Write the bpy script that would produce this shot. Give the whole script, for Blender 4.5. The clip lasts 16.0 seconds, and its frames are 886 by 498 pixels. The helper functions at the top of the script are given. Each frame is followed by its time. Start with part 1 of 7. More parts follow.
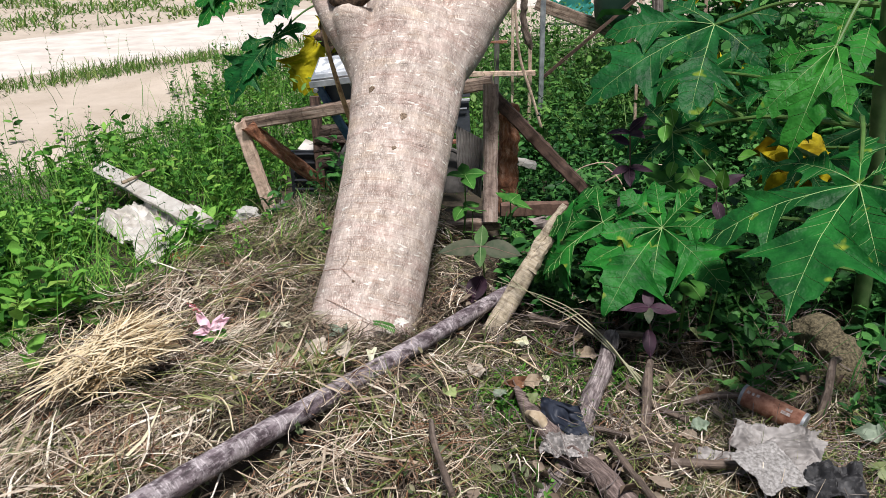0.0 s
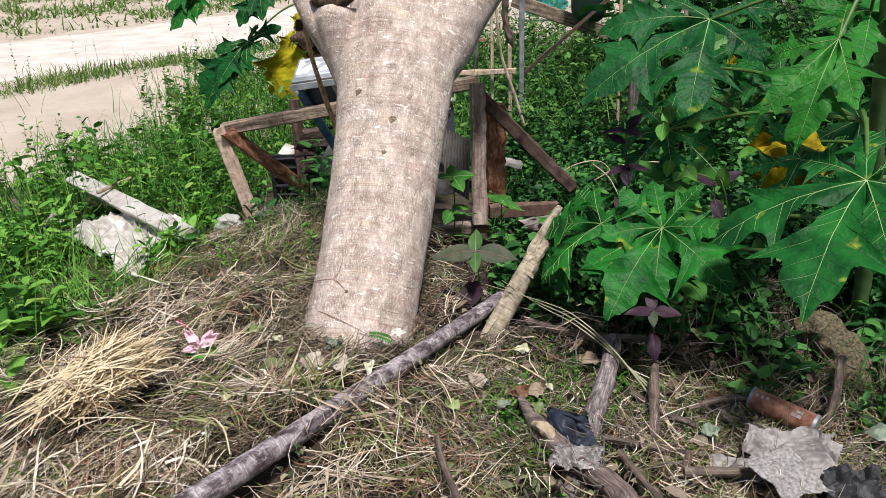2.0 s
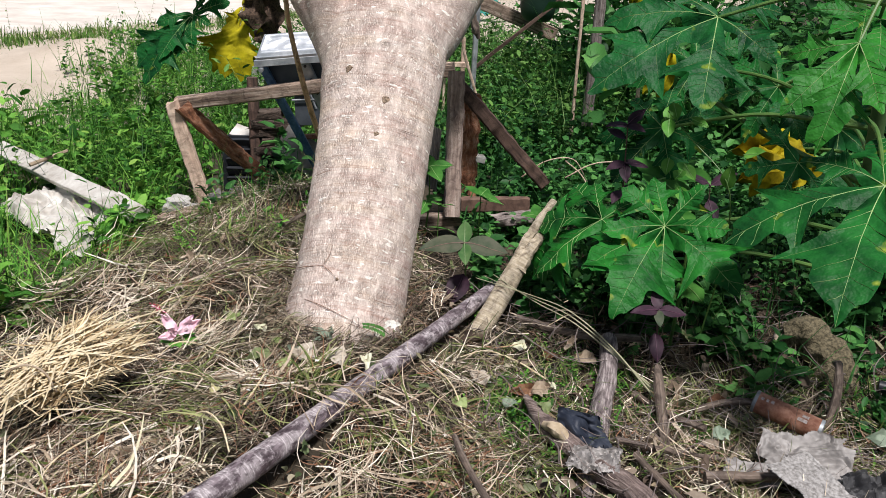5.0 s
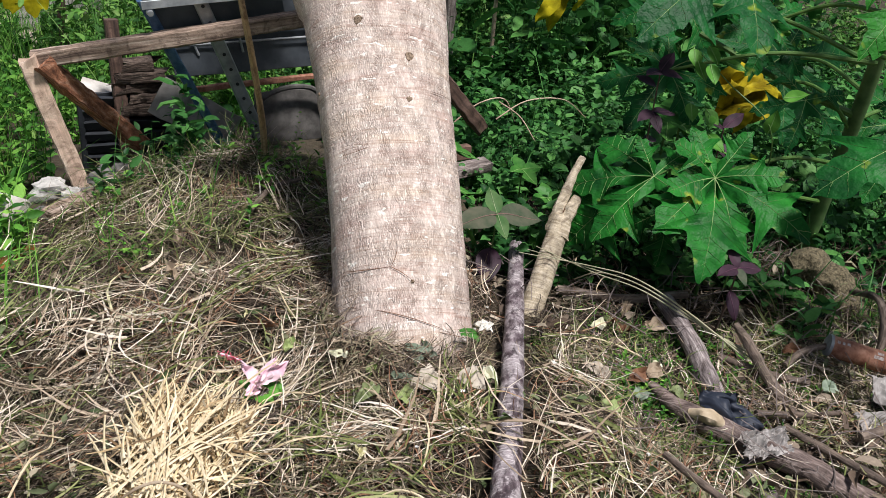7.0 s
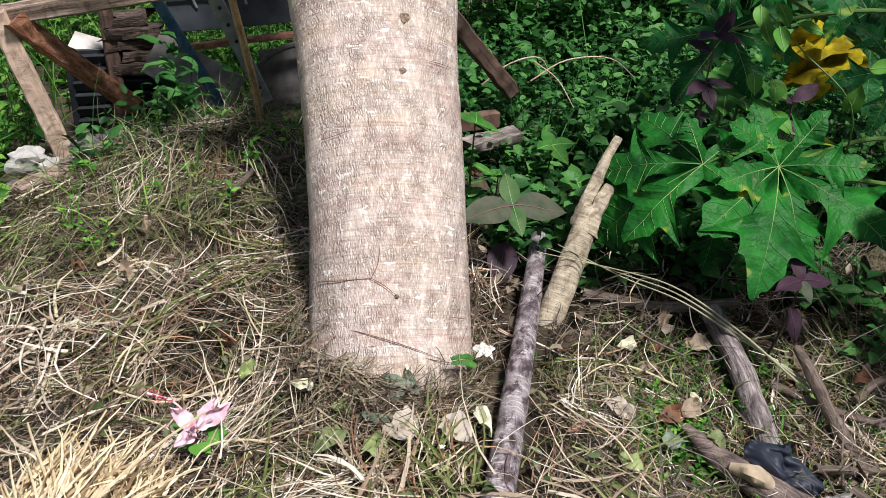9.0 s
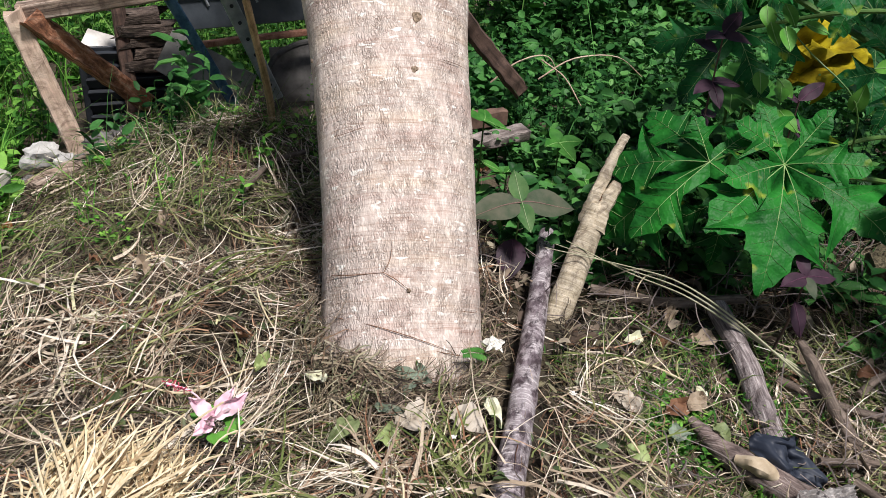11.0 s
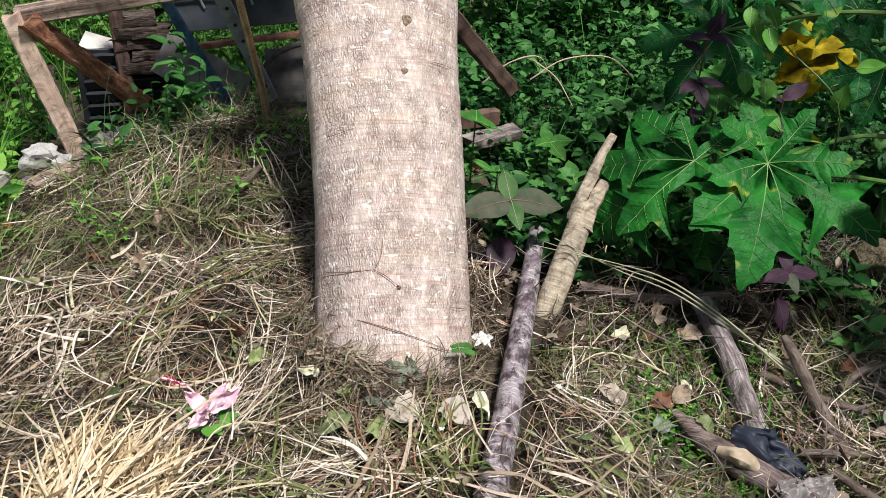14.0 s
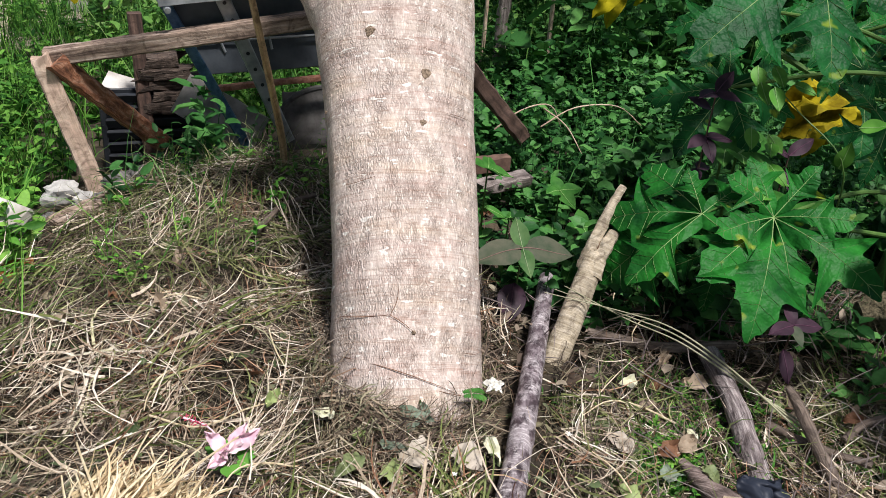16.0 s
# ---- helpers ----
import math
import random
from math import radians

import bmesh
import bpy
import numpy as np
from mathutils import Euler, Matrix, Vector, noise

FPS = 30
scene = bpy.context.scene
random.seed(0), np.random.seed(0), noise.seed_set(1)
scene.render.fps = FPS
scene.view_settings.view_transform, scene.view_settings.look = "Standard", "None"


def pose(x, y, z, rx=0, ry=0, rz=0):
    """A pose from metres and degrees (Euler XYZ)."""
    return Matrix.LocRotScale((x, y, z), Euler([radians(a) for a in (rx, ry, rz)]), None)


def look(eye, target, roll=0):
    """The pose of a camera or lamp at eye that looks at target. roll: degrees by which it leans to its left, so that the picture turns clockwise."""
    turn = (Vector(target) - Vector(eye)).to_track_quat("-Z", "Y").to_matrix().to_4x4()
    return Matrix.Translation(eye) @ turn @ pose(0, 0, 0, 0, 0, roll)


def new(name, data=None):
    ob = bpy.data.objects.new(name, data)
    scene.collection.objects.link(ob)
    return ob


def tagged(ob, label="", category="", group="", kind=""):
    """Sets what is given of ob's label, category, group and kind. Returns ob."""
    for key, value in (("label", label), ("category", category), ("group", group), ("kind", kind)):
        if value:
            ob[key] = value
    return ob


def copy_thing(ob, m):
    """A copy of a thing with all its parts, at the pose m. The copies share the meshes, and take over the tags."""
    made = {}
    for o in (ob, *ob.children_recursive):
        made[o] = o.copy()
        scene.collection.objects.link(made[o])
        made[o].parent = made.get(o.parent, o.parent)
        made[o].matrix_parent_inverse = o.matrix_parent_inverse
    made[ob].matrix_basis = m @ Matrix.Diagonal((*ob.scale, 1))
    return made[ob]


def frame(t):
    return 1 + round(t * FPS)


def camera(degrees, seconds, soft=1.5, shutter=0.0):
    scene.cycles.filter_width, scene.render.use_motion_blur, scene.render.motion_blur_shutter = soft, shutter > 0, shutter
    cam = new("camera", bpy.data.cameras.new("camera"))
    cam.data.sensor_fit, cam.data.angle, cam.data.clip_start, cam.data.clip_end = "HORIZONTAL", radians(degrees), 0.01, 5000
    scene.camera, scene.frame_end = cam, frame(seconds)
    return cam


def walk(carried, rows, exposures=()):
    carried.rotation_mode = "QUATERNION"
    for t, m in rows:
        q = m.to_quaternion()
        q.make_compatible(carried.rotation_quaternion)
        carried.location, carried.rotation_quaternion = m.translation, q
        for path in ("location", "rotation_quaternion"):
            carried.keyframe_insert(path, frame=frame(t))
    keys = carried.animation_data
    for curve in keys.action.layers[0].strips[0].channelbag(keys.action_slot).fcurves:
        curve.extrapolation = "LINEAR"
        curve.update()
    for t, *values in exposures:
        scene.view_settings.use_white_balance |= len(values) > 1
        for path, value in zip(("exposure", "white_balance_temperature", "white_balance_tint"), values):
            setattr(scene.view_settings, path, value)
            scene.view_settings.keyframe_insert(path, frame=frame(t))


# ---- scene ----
cam = camera(55.6, 16.0, soft=0.75)
PATH = [
    (0, (0.045, -0.05, 1.018), (-0.011, 1.813, 0.294), -1.1),
    (0.5, (0.012, -0.036, 1.019), (0.013, 1.83, 0.299), -0.2),
    (1, (0.015, -0.01, 1.011), (0.021, 1.855, 0.29), -0.2),
    (1.5, (0.007, 0.001, 1.011), (0.013, 1.864, 0.282), -1.7),
    (2, (-0.003, 0.009, 1.016), (0.003, 1.871, 0.286), -1.9),
    (2.5, (-0.001, 0.06, 1.016), (0.03, 1.927, 0.299), -0.8),
    (3, (-0.01, 0.08, 1.013), (0.056, 1.947, 0.3), 0.4),
    (3.5, (-0.02, 0.076, 1.004), (0.048, 1.943, 0.29), 0.7),
    (4, (-0.03, 0.055, 0.996), (0.037, 1.919, 0.275), 0.9),
    (4.2, (-0.037, 0.043, 0.986), (0.027, 1.905, 0.257), 1.2),
    (6.3, (-0.608, 0.411, 0.953), (0.166, 2.097, 0.206), 5.1),
    (6.5, (-0.657, 0.474, 0.962), (0.181, 2.112, 0.178), 5.1),
    (7, (-0.783, 0.553, 0.952), (0.096, 2.122, 0.076), 5.6),
    (7.5, (-0.778, 0.623, 0.946), (0.068, 2.199, 0.05), 5.3),
    (8, (-0.633, 0.705, 0.943), (0.129, 2.294, -0.002), 4.4),
    (8.5, (-0.577, 0.753, 0.931), (0.158, 2.333, -0.05), 4.2),
    (9, (-0.571, 0.753, 0.931), (0.158, 2.32, -0.076), 4.7),
    (11.5, (-0.592, 0.73, 0.94), (0.124, 2.296, -0.077), 4.7),
    (12, (-0.585, 0.723, 0.932), (0.129, 2.283, -0.096), 4.4),
    (12.5, (-0.588, 0.72, 0.938), (0.127, 2.278, -0.092), 4.4),
    (13, (-0.587, 0.718, 0.947), (0.128, 2.276, -0.083), 4.6),
    (13.5, (-0.586, 0.712, 0.952), (0.131, 2.274, -0.071), 4.6),
    (14, (-0.587, 0.707, 0.953), (0.134, 2.273, -0.061), 4.6),
    (14.5, (-0.596, 0.703, 0.969), (0.126, 2.281, -0.025), 4.9),
    (15, (-0.605, 0.703, 0.965), (0.121, 2.286, -0.018), 5.4),
    (15.5, (-0.607, 0.701, 0.976), (0.12, 2.29, 0.003), 5.7),
    (16, (-0.615, 0.694, 0.986), (0.11, 2.302, 0.044), 5.6),
]
walk(cam, [(t, look(eye, target, roll)) for t, eye, target, roll in PATH], exposures=[(0, 0.03), (4, 0.03), (6.5, 0.09), (8, 0.12), (16, 0.11)])

# ---- light ----
world = bpy.data.worlds.new("sky")
scene.world = world
world.use_nodes = True
sky = world.node_tree.nodes.new("ShaderNodeTexSky")
sky.sky_type, sky.sun_disc = "NISHITA", False
sky.sun_elevation, sky.sun_rotation = radians(67), radians(166)
sky.dust_density, sky.ozone_density = 3.0, 0.6
world.node_tree.links.new(sky.outputs[0], world.node_tree.nodes["Background"].inputs[0])
world.node_tree.nodes["Background"].inputs[1].default_value = 0.061
sun = new("sun", bpy.data.lights.new("sun", "SUN"))
sun.data.energy, sun.data.angle, sun.data.color = 4.6, radians(8), (1.0, 0.96, 0.955)
sun.matrix_world = look((0.5, -2.0, 5.0), (0, 0, 0))

rng = np.random.default_rng(7)


# ---- helpers for building ----
ORIGIN = {}


def thing(name, at, label, category, group="", kind=""):
    ob = new(name)
    ob.empty_display_size = 0.05
    ob.location = at
    ORIGIN[ob.name] = Vector(at)
    return tagged(ob, label, category, group, kind)


def mesh(name, verts, faces, material, uv=None, smooth=True, sharp=True):
    me = bpy.data.meshes.new(name)
    me.from_pydata([tuple(v) for v in verts], [], [tuple(int(i) for i in f) for f in faces])
    if uv is not None:
        layer = me.uv_layers.new(name="metres")
        idx = np.empty(len(me.loops), dtype=np.int32)
        me.loops.foreach_get("vertex_index", idx)
        layer.data.foreach_set("uv", np.asarray(uv, dtype=np.float32)[idx].ravel())
    me.materials.append(material)
    if smooth:
        me.polygons.foreach_set("use_smooth", np.ones(len(me.polygons), dtype=bool))
    if sharp:
        me.set_sharp_from_angle(angle=radians(38))
    me.update()
    return me


def part(name, geo, material, parent, label="", smooth=True):
    """Links geo (verts in world metres, faces, uv) as one mesh under a thing or a part."""
    verts, faces, uv = geo
    o = ORIGIN[parent.name]
    me = mesh(name, np.asarray(verts, dtype=float) - np.array(o), faces, material, uv, smooth)
    ob = new(name, me)
    ob.parent = parent
    ORIGIN[ob.name] = o
    return tagged(ob, label)


def single(name, geo, material, label, category, kind="", group="", smooth=True):
    verts, faces, uv = geo
    verts = np.asarray(verts, dtype=float)
    o = np.array([verts[:, 0].mean(), verts[:, 1].mean(), verts[:, 2].min()])
    ob = new(name, mesh(name, verts - o, faces, material, uv, smooth))
    ob.location = o
    ORIGIN[ob.name] = Vector(o)
    return tagged(ob, label, category, group, kind)


def join(geos):
    V, F, U, n = [], [], [], 0
    for v, f, u in geos:
        v = np.asarray(v, dtype=float)
        V.append(v)
        F += [tuple(i + n for i in q) for q in f]
        U.append(np.zeros((len(v), 2)) if u is None else np.asarray(u))
        n += len(v)
    return np.concatenate(V), F, np.concatenate(U)


def spline(pts, n):
    """n points of a smooth curve through pts."""
    P = np.asarray(pts, dtype=float)
    if len(P) == 2:
        return P[0] + (P[1] - P[0]) * np.linspace(0, 1, n)[:, None]
    Q = np.vstack([2 * P[0] - P[1], P, 2 * P[-1] - P[-2]])
    out = []
    for s in np.linspace(0, len(P) - 1 - 1e-9, n):
        i, u = int(s), s - int(s)
        a, b, c, d = Q[i:i + 4]
        out.append(0.5 * (2 * b + (c - a) * u + (2 * a - 5 * b + 4 * c - d) * u * u + (3 * b - 3 * c + d - a) * u ** 3))
    return np.array(out)


def frames_along(P):
    T = np.gradient(P, axis=0)
    T /= np.linalg.norm(T, axis=1)[:, None] + 1e-12
    ref = np.array([0, 0, 1.0]) if abs(T[0][2]) < 0.9 else np.array([1.0, 0, 0])
    A = []
    for t in T:
        a = ref - t * (ref @ t)
        a /= np.linalg.norm(a)
        A.append(a)
        ref = a
    A = np.array(A)
    return T, A, np.cross(T, A)


def tube(pts, radii, rings=16, sides=12, rough=0.0, seed=0, grain=40.0):
    """A round bar along pts with ends closed and an uneven skin."""
    P = spline(pts, rings)
    R = np.interp(np.linspace(0, 1, rings), np.linspace(0, 1, len(radii)), radii)
    T, A, B = frames_along(P)
    V, U, F = [], [], []
    length = np.concatenate([[0], np.cumsum(np.linalg.norm(np.diff(P, axis=0), axis=1))])
    for i in range(rings):
        for k in range(sides):
            w = 2 * math.pi * k / sides
            d = -math.cos(w) * A[i] - math.sin(w) * B[i]
            p = P[i] + d * R[i]
            if rough:
                p = p + d * R[i] * rough * noise.noise(Vector(p * grain) + Vector((seed, 0, 0)))
            V.append(p)
            U.append((w * R[i] * (1 if k <= sides / 2 else 1), length[i]))
    for i in range(rings - 1):
        for k in range(sides):
            j = (k + 1) % sides
            F.append((i * sides + k, i * sides + j, (i + 1) * sides + j, (i + 1) * sides + k))
    for i, e in ((0, -1), (rings - 1, 1)):
        V.append(P[i] + T[i] * e * R[i] * 0.15)
        U.append((0.0, length[i]))
        c = len(V) - 1
        for k in range(sides):
            j = (k + 1) % sides
            F.append((c, i * sides + j, i * sides + k) if e < 0 else (c, i * sides + k, i * sides + j))
    return np.array(V), F, np.array(U)


def beam(p0, p1, w, h, up=(0, 0, 1), n=14, rough=0.003, seed=0, bow=0.0, ragged=0.0):
    """A sawn board from p0 to p1: w across, h along up, with worn, chamfered edges."""
    p0, p1, up = np.array(p0, float), np.array(p1, float), np.array(up, float)
    t = (p1 - p0) / np.linalg.norm(p1 - p0)
    b = up - t * (up @ t)
    b /= np.linalg.norm(b)
    a = np.cross(t, b)
    c = min(w, h) * 0.12
    prof = [(-w / 2 + c, -h / 2), (w / 2 - c, -h / 2), (w / 2, -h / 2 + c), (w / 2, h / 2 - c),
            (w / 2 - c, h / 2), (-w / 2 + c, h / 2), (-w / 2, h / 2 - c), (-w / 2, -h / 2 + c)]
    V, U, F = [], [], []
    L = np.linalg.norm(p1 - p0)
    for i in range(n):
        s = i / (n - 1)
        for k, (x, y) in enumerate(prof):
            e = ragged * (noise.noise(Vector((k * 1.7, seed, 5.0 if s < 0.5 else 9.0)))) * (1 if i in (0, n - 1) else 0)
            p = p0 + t * (s * L + e) + a * x + b * (y + bow * 4 * s * (1 - s))
            q = Vector(p * 42) + Vector((seed * 3.1, 0, 0))
            p = p + a * rough * noise.noise(q) + b * rough * noise.noise(q + Vector((9, 4, 1)))
            V.append(p)
            U.append((k * (w + h) / 4, s * L + seed))
    for i in range(n - 1):
        for k in range(8):
            j = (k + 1) % 8
            F.append((i * 8 + k, i * 8 + j, (i + 1) * 8 + j, (i + 1) * 8 + k))
    F.append(tuple(range(7, -1, -1)))
    F.append(tuple((n - 1) * 8 + k for k in range(8)))
    return np.array(V), F, np.array(U)


def smoothstep(x):
    x = np.clip(x, 0, 1)
    return x * x * (3 - 2 * x)


def ground_z(x, y):
    """Height of the ground: a low heap of cut grass round the tree on almost flat land."""
    x, y = np.asarray(x, float), np.asarray(y, float)
    ridge = smoothstep((y - 0.6) / 0.7) * (1 - smoothstep((y - 2.35) / 0.6))
    z = 0.105 * np.exp(-((x + 0.30) / 0.42) ** 2) * ridge
    z = z + 0.028 * np.exp(-((x - 0.4) / 0.9) ** 2 - ((y - 1.3) / 1.0) ** 2)
    z = z + 0.07 * np.exp(-((x + 0.68) / 0.22) ** 2 - ((y - 1.30) / 0.35) ** 2)
    z = z + 0.04 * (1 - smoothstep((y - 2.2) / 1.0))
    z = z + 0.13 * np.exp(-((x + 1.80) / 0.42) ** 2 - ((y - 5.9) / 0.35) ** 2)
    z = z + 0.004 * np.exp(-((x + 0.19) / 0.19) ** 2 - ((y - 1.60) / 0.11) ** 2)
    z = z + 0.070 * np.exp(-((x + 0.30) / 0.27) ** 2 - ((y - 2.54) / 0.17) ** 2)
    near = 1 / (1 + ((x / 3) ** 2 + ((y - 2) / 3) ** 2) ** 2)
    z = z + near * (0.012 * np.sin(x * 5.1 + 1) * np.cos(y * 4.3) + 0.008 * np.sin(x * 11 + y * 7))
    return z


# ---- materials ----
def nodes_of(name):
    m = bpy.data.materials.new(name)
    m.use_nodes = True
    return m, m.node_tree.nodes, m.node_tree.links, m.node_tree.nodes["Principled BSDF"]


def ramp(n, stops):
    r = n.new("ShaderNodeValToRGB")
    while len(r.color_ramp.elements) < len(stops):
        r.color_ramp.elements.new(0.5)
    for e, (p, c) in zip(r.color_ramp.elements, stops):
        e.position, e.color = p, (*c, 1)
    return r


def noise_node(n, links, vec, scale, detail=4.0, rough=0.6, distort=0.0):
    t = n.new("ShaderNodeTexNoise")
    t.inputs["Scale"].default_value, t.inputs["Detail"].default_value = scale, detail
    t.inputs["Roughness"].default_value, t.inputs["Distortion"].default_value = rough, distort
    if vec is not None:
        links.new(vec, t.inputs["Vector"])
    return t


def mapped(n, links, vec, scale):
    m = n.new("ShaderNodeMapping")
    m.inputs["Scale"].default_value = scale
    links.new(vec, m.inputs["Vector"])
    return m.outputs[0]


def mix_color(n, links, fac, a, b, mode="MIX"):
    m = n.new("ShaderNodeMix")
    m.data_type, m.blend_type = "RGBA", mode
    for sock, v in ((m.inputs[0], fac), (m.inputs[6], a), (m.inputs[7], b)):
        if isinstance(v, (int, float)):
            sock.default_value = v
        elif isinstance(v, tuple):
            sock.default_value = (*v, 1)
        else:
            links.new(v, sock)
    return m.outputs[2]


def bump(n, links, height, strength, dist, bsdf):
    b = n.new("ShaderNodeBump")
    b.inputs["Strength"].default_value, b.inputs["Distance"].default_value = strength, dist
    links.new(height, b.inputs["Height"])
    links.new(b.outputs[0], bsdf.inputs["Normal"])


def fibre(name, stops, patch_stops=None, patch_scale=3.0, rough=0.7, through_light=0.0):
    """Blades and small leaves: a colour by chance for each, drifting in patches over the ground."""
    m, n, k, b = nodes_of(name)
    g = n.new("ShaderNodeNewGeometry")
    r = ramp(n, stops)
    k.new(g.outputs["Random Per Island"], r.inputs[0])
    col = r.outputs[0]
    if patch_stops:
        t = noise_node(n, k, g.outputs["Position"], patch_scale, 3.0)
        r2 = ramp(n, patch_stops)
        k.new(t.outputs[0], r2.inputs[0])
        col = mix_color(n, k, 0.55, col, mix_color(n, k, 1.0, col, r2.outputs[0], "MULTIPLY"))
    fine = noise_node(n, k, g.outputs["Position"], 160.0, 2.0)
    col = mix_color(n, k, 0.35, col, mix_color(n, k, 1.0, col, fine.outputs[0], "OVERLAY"))
    k.new(col, b.inputs["Base Color"])
    b.inputs["Roughness"].default_value = rough
    b.inputs["Specular IOR Level"].default_value = 0.18 if through_light else 0.3
    if through_light:
        tr = n.new("ShaderNodeBsdfTranslucent")
        k.new(col, tr.inputs[0])
        mx = n.new("ShaderNodeMixShader")
        mx.inputs[0].default_value = through_light
        k.new(b.outputs[0], mx.inputs[1])
        k.new(tr.outputs[0], mx.inputs[2])
        k.new(mx.outputs[0], n["Material Output"].inputs[0])
    return m


def wood(name, dark, mid, light, rough=0.8, streak=9.0, along=0.8, depth=0.002):
    m, n, k, b = nodes_of(name)
    uv = n.new("ShaderNodeUVMap").outputs[0]
    t = noise_node(n, k, mapped(n, k, uv, (streak * 12, along * 6, 1)), 1.0, 6.0, 0.65, 0.4)
    t2 = noise_node(n, k, mapped(n, k, uv, (30, 14, 1)), 1.0, 4.0)
    r = ramp(n, [(0.32, dark), (0.5, mid), (0.7, light)])
    k.new(t.outputs[0], r.inputs[0])
    col = mix_color(n, k, 0.6, r.outputs[0], mix_color(n, k, 1.0, r.outputs[0], t2.outputs[0], "OVERLAY"))
    t3 = noise_node(n, k, mapped(n, k, uv, (55, 38, 1)), 1.0, 5.0, 0.7, 0.8)
    spots = ramp(n, [(0.36, (0.38, 0.34, 0.32)), (0.5, (1, 1, 1)), (0.66, (1.25, 1.22, 1.2))])
    k.new(t3.outputs[0], spots.inputs[0])
    col = mix_color(n, k, 0.75, col, spots.outputs[0], "MULTIPLY")
    k.new(col, b.inputs["Base Color"])
    b.inputs["Roughness"].default_value = rough
    lift = n.new("ShaderNodeMath")
    lift.operation = "ADD"
    k.new(t.outputs[0], lift.inputs[0])
    k.new(t3.outputs[0], lift.inputs[1])
    bump(n, k, lift.outputs[0], 0.8, depth, b)
    return m


def plain(name, a, c, scale=30.0, rough=0.6, metal=0.0, depth=0.0, spec=0.4):
    m, n, k, b = nodes_of(name)
    tc = n.new("ShaderNodeTexCoord").outputs["Object"]
    t = noise_node(n, k, tc, scale, 5.0)
    r = ramp(n, [(0.35, a), (0.65, c)])
    k.new(t.outputs[0], r.inputs[0])
    k.new(r.outputs[0], b.inputs["Base Color"])
    b.inputs["Roughness"].default_value, b.inputs["Metallic"].default_value = rough, metal
    b.inputs["Specular IOR Level"].default_value = spec
    if depth:
        bump(n, k, t.outputs[0], 0.8, depth, b)
    return m


def bark_pale():
    """Pale bark: upright wavy flakes with thin dark seams, white flecks, faint rings and blotches."""
    m, n, k, b = nodes_of("pale_bark")
    tc = n.new("ShaderNodeTexCoord").outputs["Object"]
    blotch = noise_node(n, k, tc, 8.0, 4.0)
    base = ramp(n, [(0.3, (0.62, 0.53, 0.47)), (0.7, (0.74, 0.66, 0.595))])
    k.new(blotch.outputs[0], base.inputs[0])
    wav = noise_node(n, k, mapped(n, k, tc, (60, 60, 60)), 1.0, 3.0, 0.6)
    sway = n.new("ShaderNodeVectorMath")
    sway.operation = "MULTIPLY_ADD"
    sway.inputs[1].default_value = (0.012, 0.012, 0.012)
    k.new(wav.outputs[1], sway.inputs[0])
    k.new(tc, sway.inputs[2])
    cells = []
    for feature in ("DISTANCE_TO_EDGE", "F1"):
        v = n.new("ShaderNodeTexVoronoi")
        v.feature = feature
        v.inputs["Scale"].default_value = 1.0
        k.new(mapped(n, k, sway.outputs[0], (290, 290, 78)), v.inputs["Vector"])
        cells.append(v)
    seam = ramp(n, [(0.0, (1, 1, 1)), (0.34, (0, 0, 0))])
    k.new(cells[0].outputs["Distance"], seam.inputs[0])
    where = noise_node(n, k, mapped(n, k, tc, (34, 34, 24)), 1.0, 4.0, 0.65)
    wr = ramp(n, [(0.34, (0.12, 0.12, 0.12)), (0.66, (0.80, 0.80, 0.80))])
    k.new(where.outputs[0], wr.inputs[0])
    cut = n.new("ShaderNodeMath")
    cut.operation = "MULTIPLY"
    k.new(seam.outputs[0], cut.inputs[0])
    k.new(wr.outputs[0], cut.inputs[1])
    pick = n.new("ShaderNodeSeparateColor")
    k.new(cells[1].outputs["Color"], pick.inputs[0])
    flake = ramp(n, [(0.0, (0.86, 0.81, 0.79)), (0.45, (1, 1, 1)), (0.72, (1.05, 1.04, 1.03)), (0.85, (1.25, 1.27, 1.28))])
    k.new(pick.outputs[0], flake.inputs[0])
    col = mix_color(n, k, 0.85, base.outputs[0], flake.outputs[0], "MULTIPLY")
    col = mix_color(n, k, cut.outputs[0], col, (0.33, 0.26, 0.22))
    ring = noise_node(n, k, mapped(n, k, tc, (2.2, 2.2, 30)), 1.0, 3.0, 0.6, 0.2)
    rr = ramp(n, [(0.455, (1, 1, 1)), (0.475, (0.72, 0.63, 0.58)), (0.49, (1, 1, 1)), (0.60, (1, 1, 1)), (0.615, (0.80, 0.72, 0.67)), (0.63, (1, 1, 1))])
    k.new(ring.outputs[0], rr.inputs[0])
    col = mix_color(n, k, 0.7, col, rr.outputs[0], "MULTIPLY")
    line = noise_node(n, k, mapped(n, k, tc, (3.5, 3.5, 105)), 1.0, 3.0, 0.55, 0.15)
    lw = ramp(n, [(0.40, (1, 1, 1)), (0.425, (0.70, 0.61, 0.56)), (0.45, (1, 1, 1)), (0.54, (1, 1, 1)), (0.56, (0.76, 0.68, 0.63)), (0.58, (1, 1, 1))])
    k.new(line.outputs[0], lw.inputs[0])
    col = mix_color(n, k, 0.55, col, lw.outputs[0], "MULTIPLY")
    tint = noise_node(n, k, mapped(n, k, tc, (6, 6, 20)), 1.0, 4.0)
    tn = ramp(n, [(0.35, (0.90, 0.82, 0.81)), (0.5, (1, 1, 1)), (0.68, (1.0, 0.955, 0.88))])
    k.new(tint.outputs[0], tn.inputs[0])
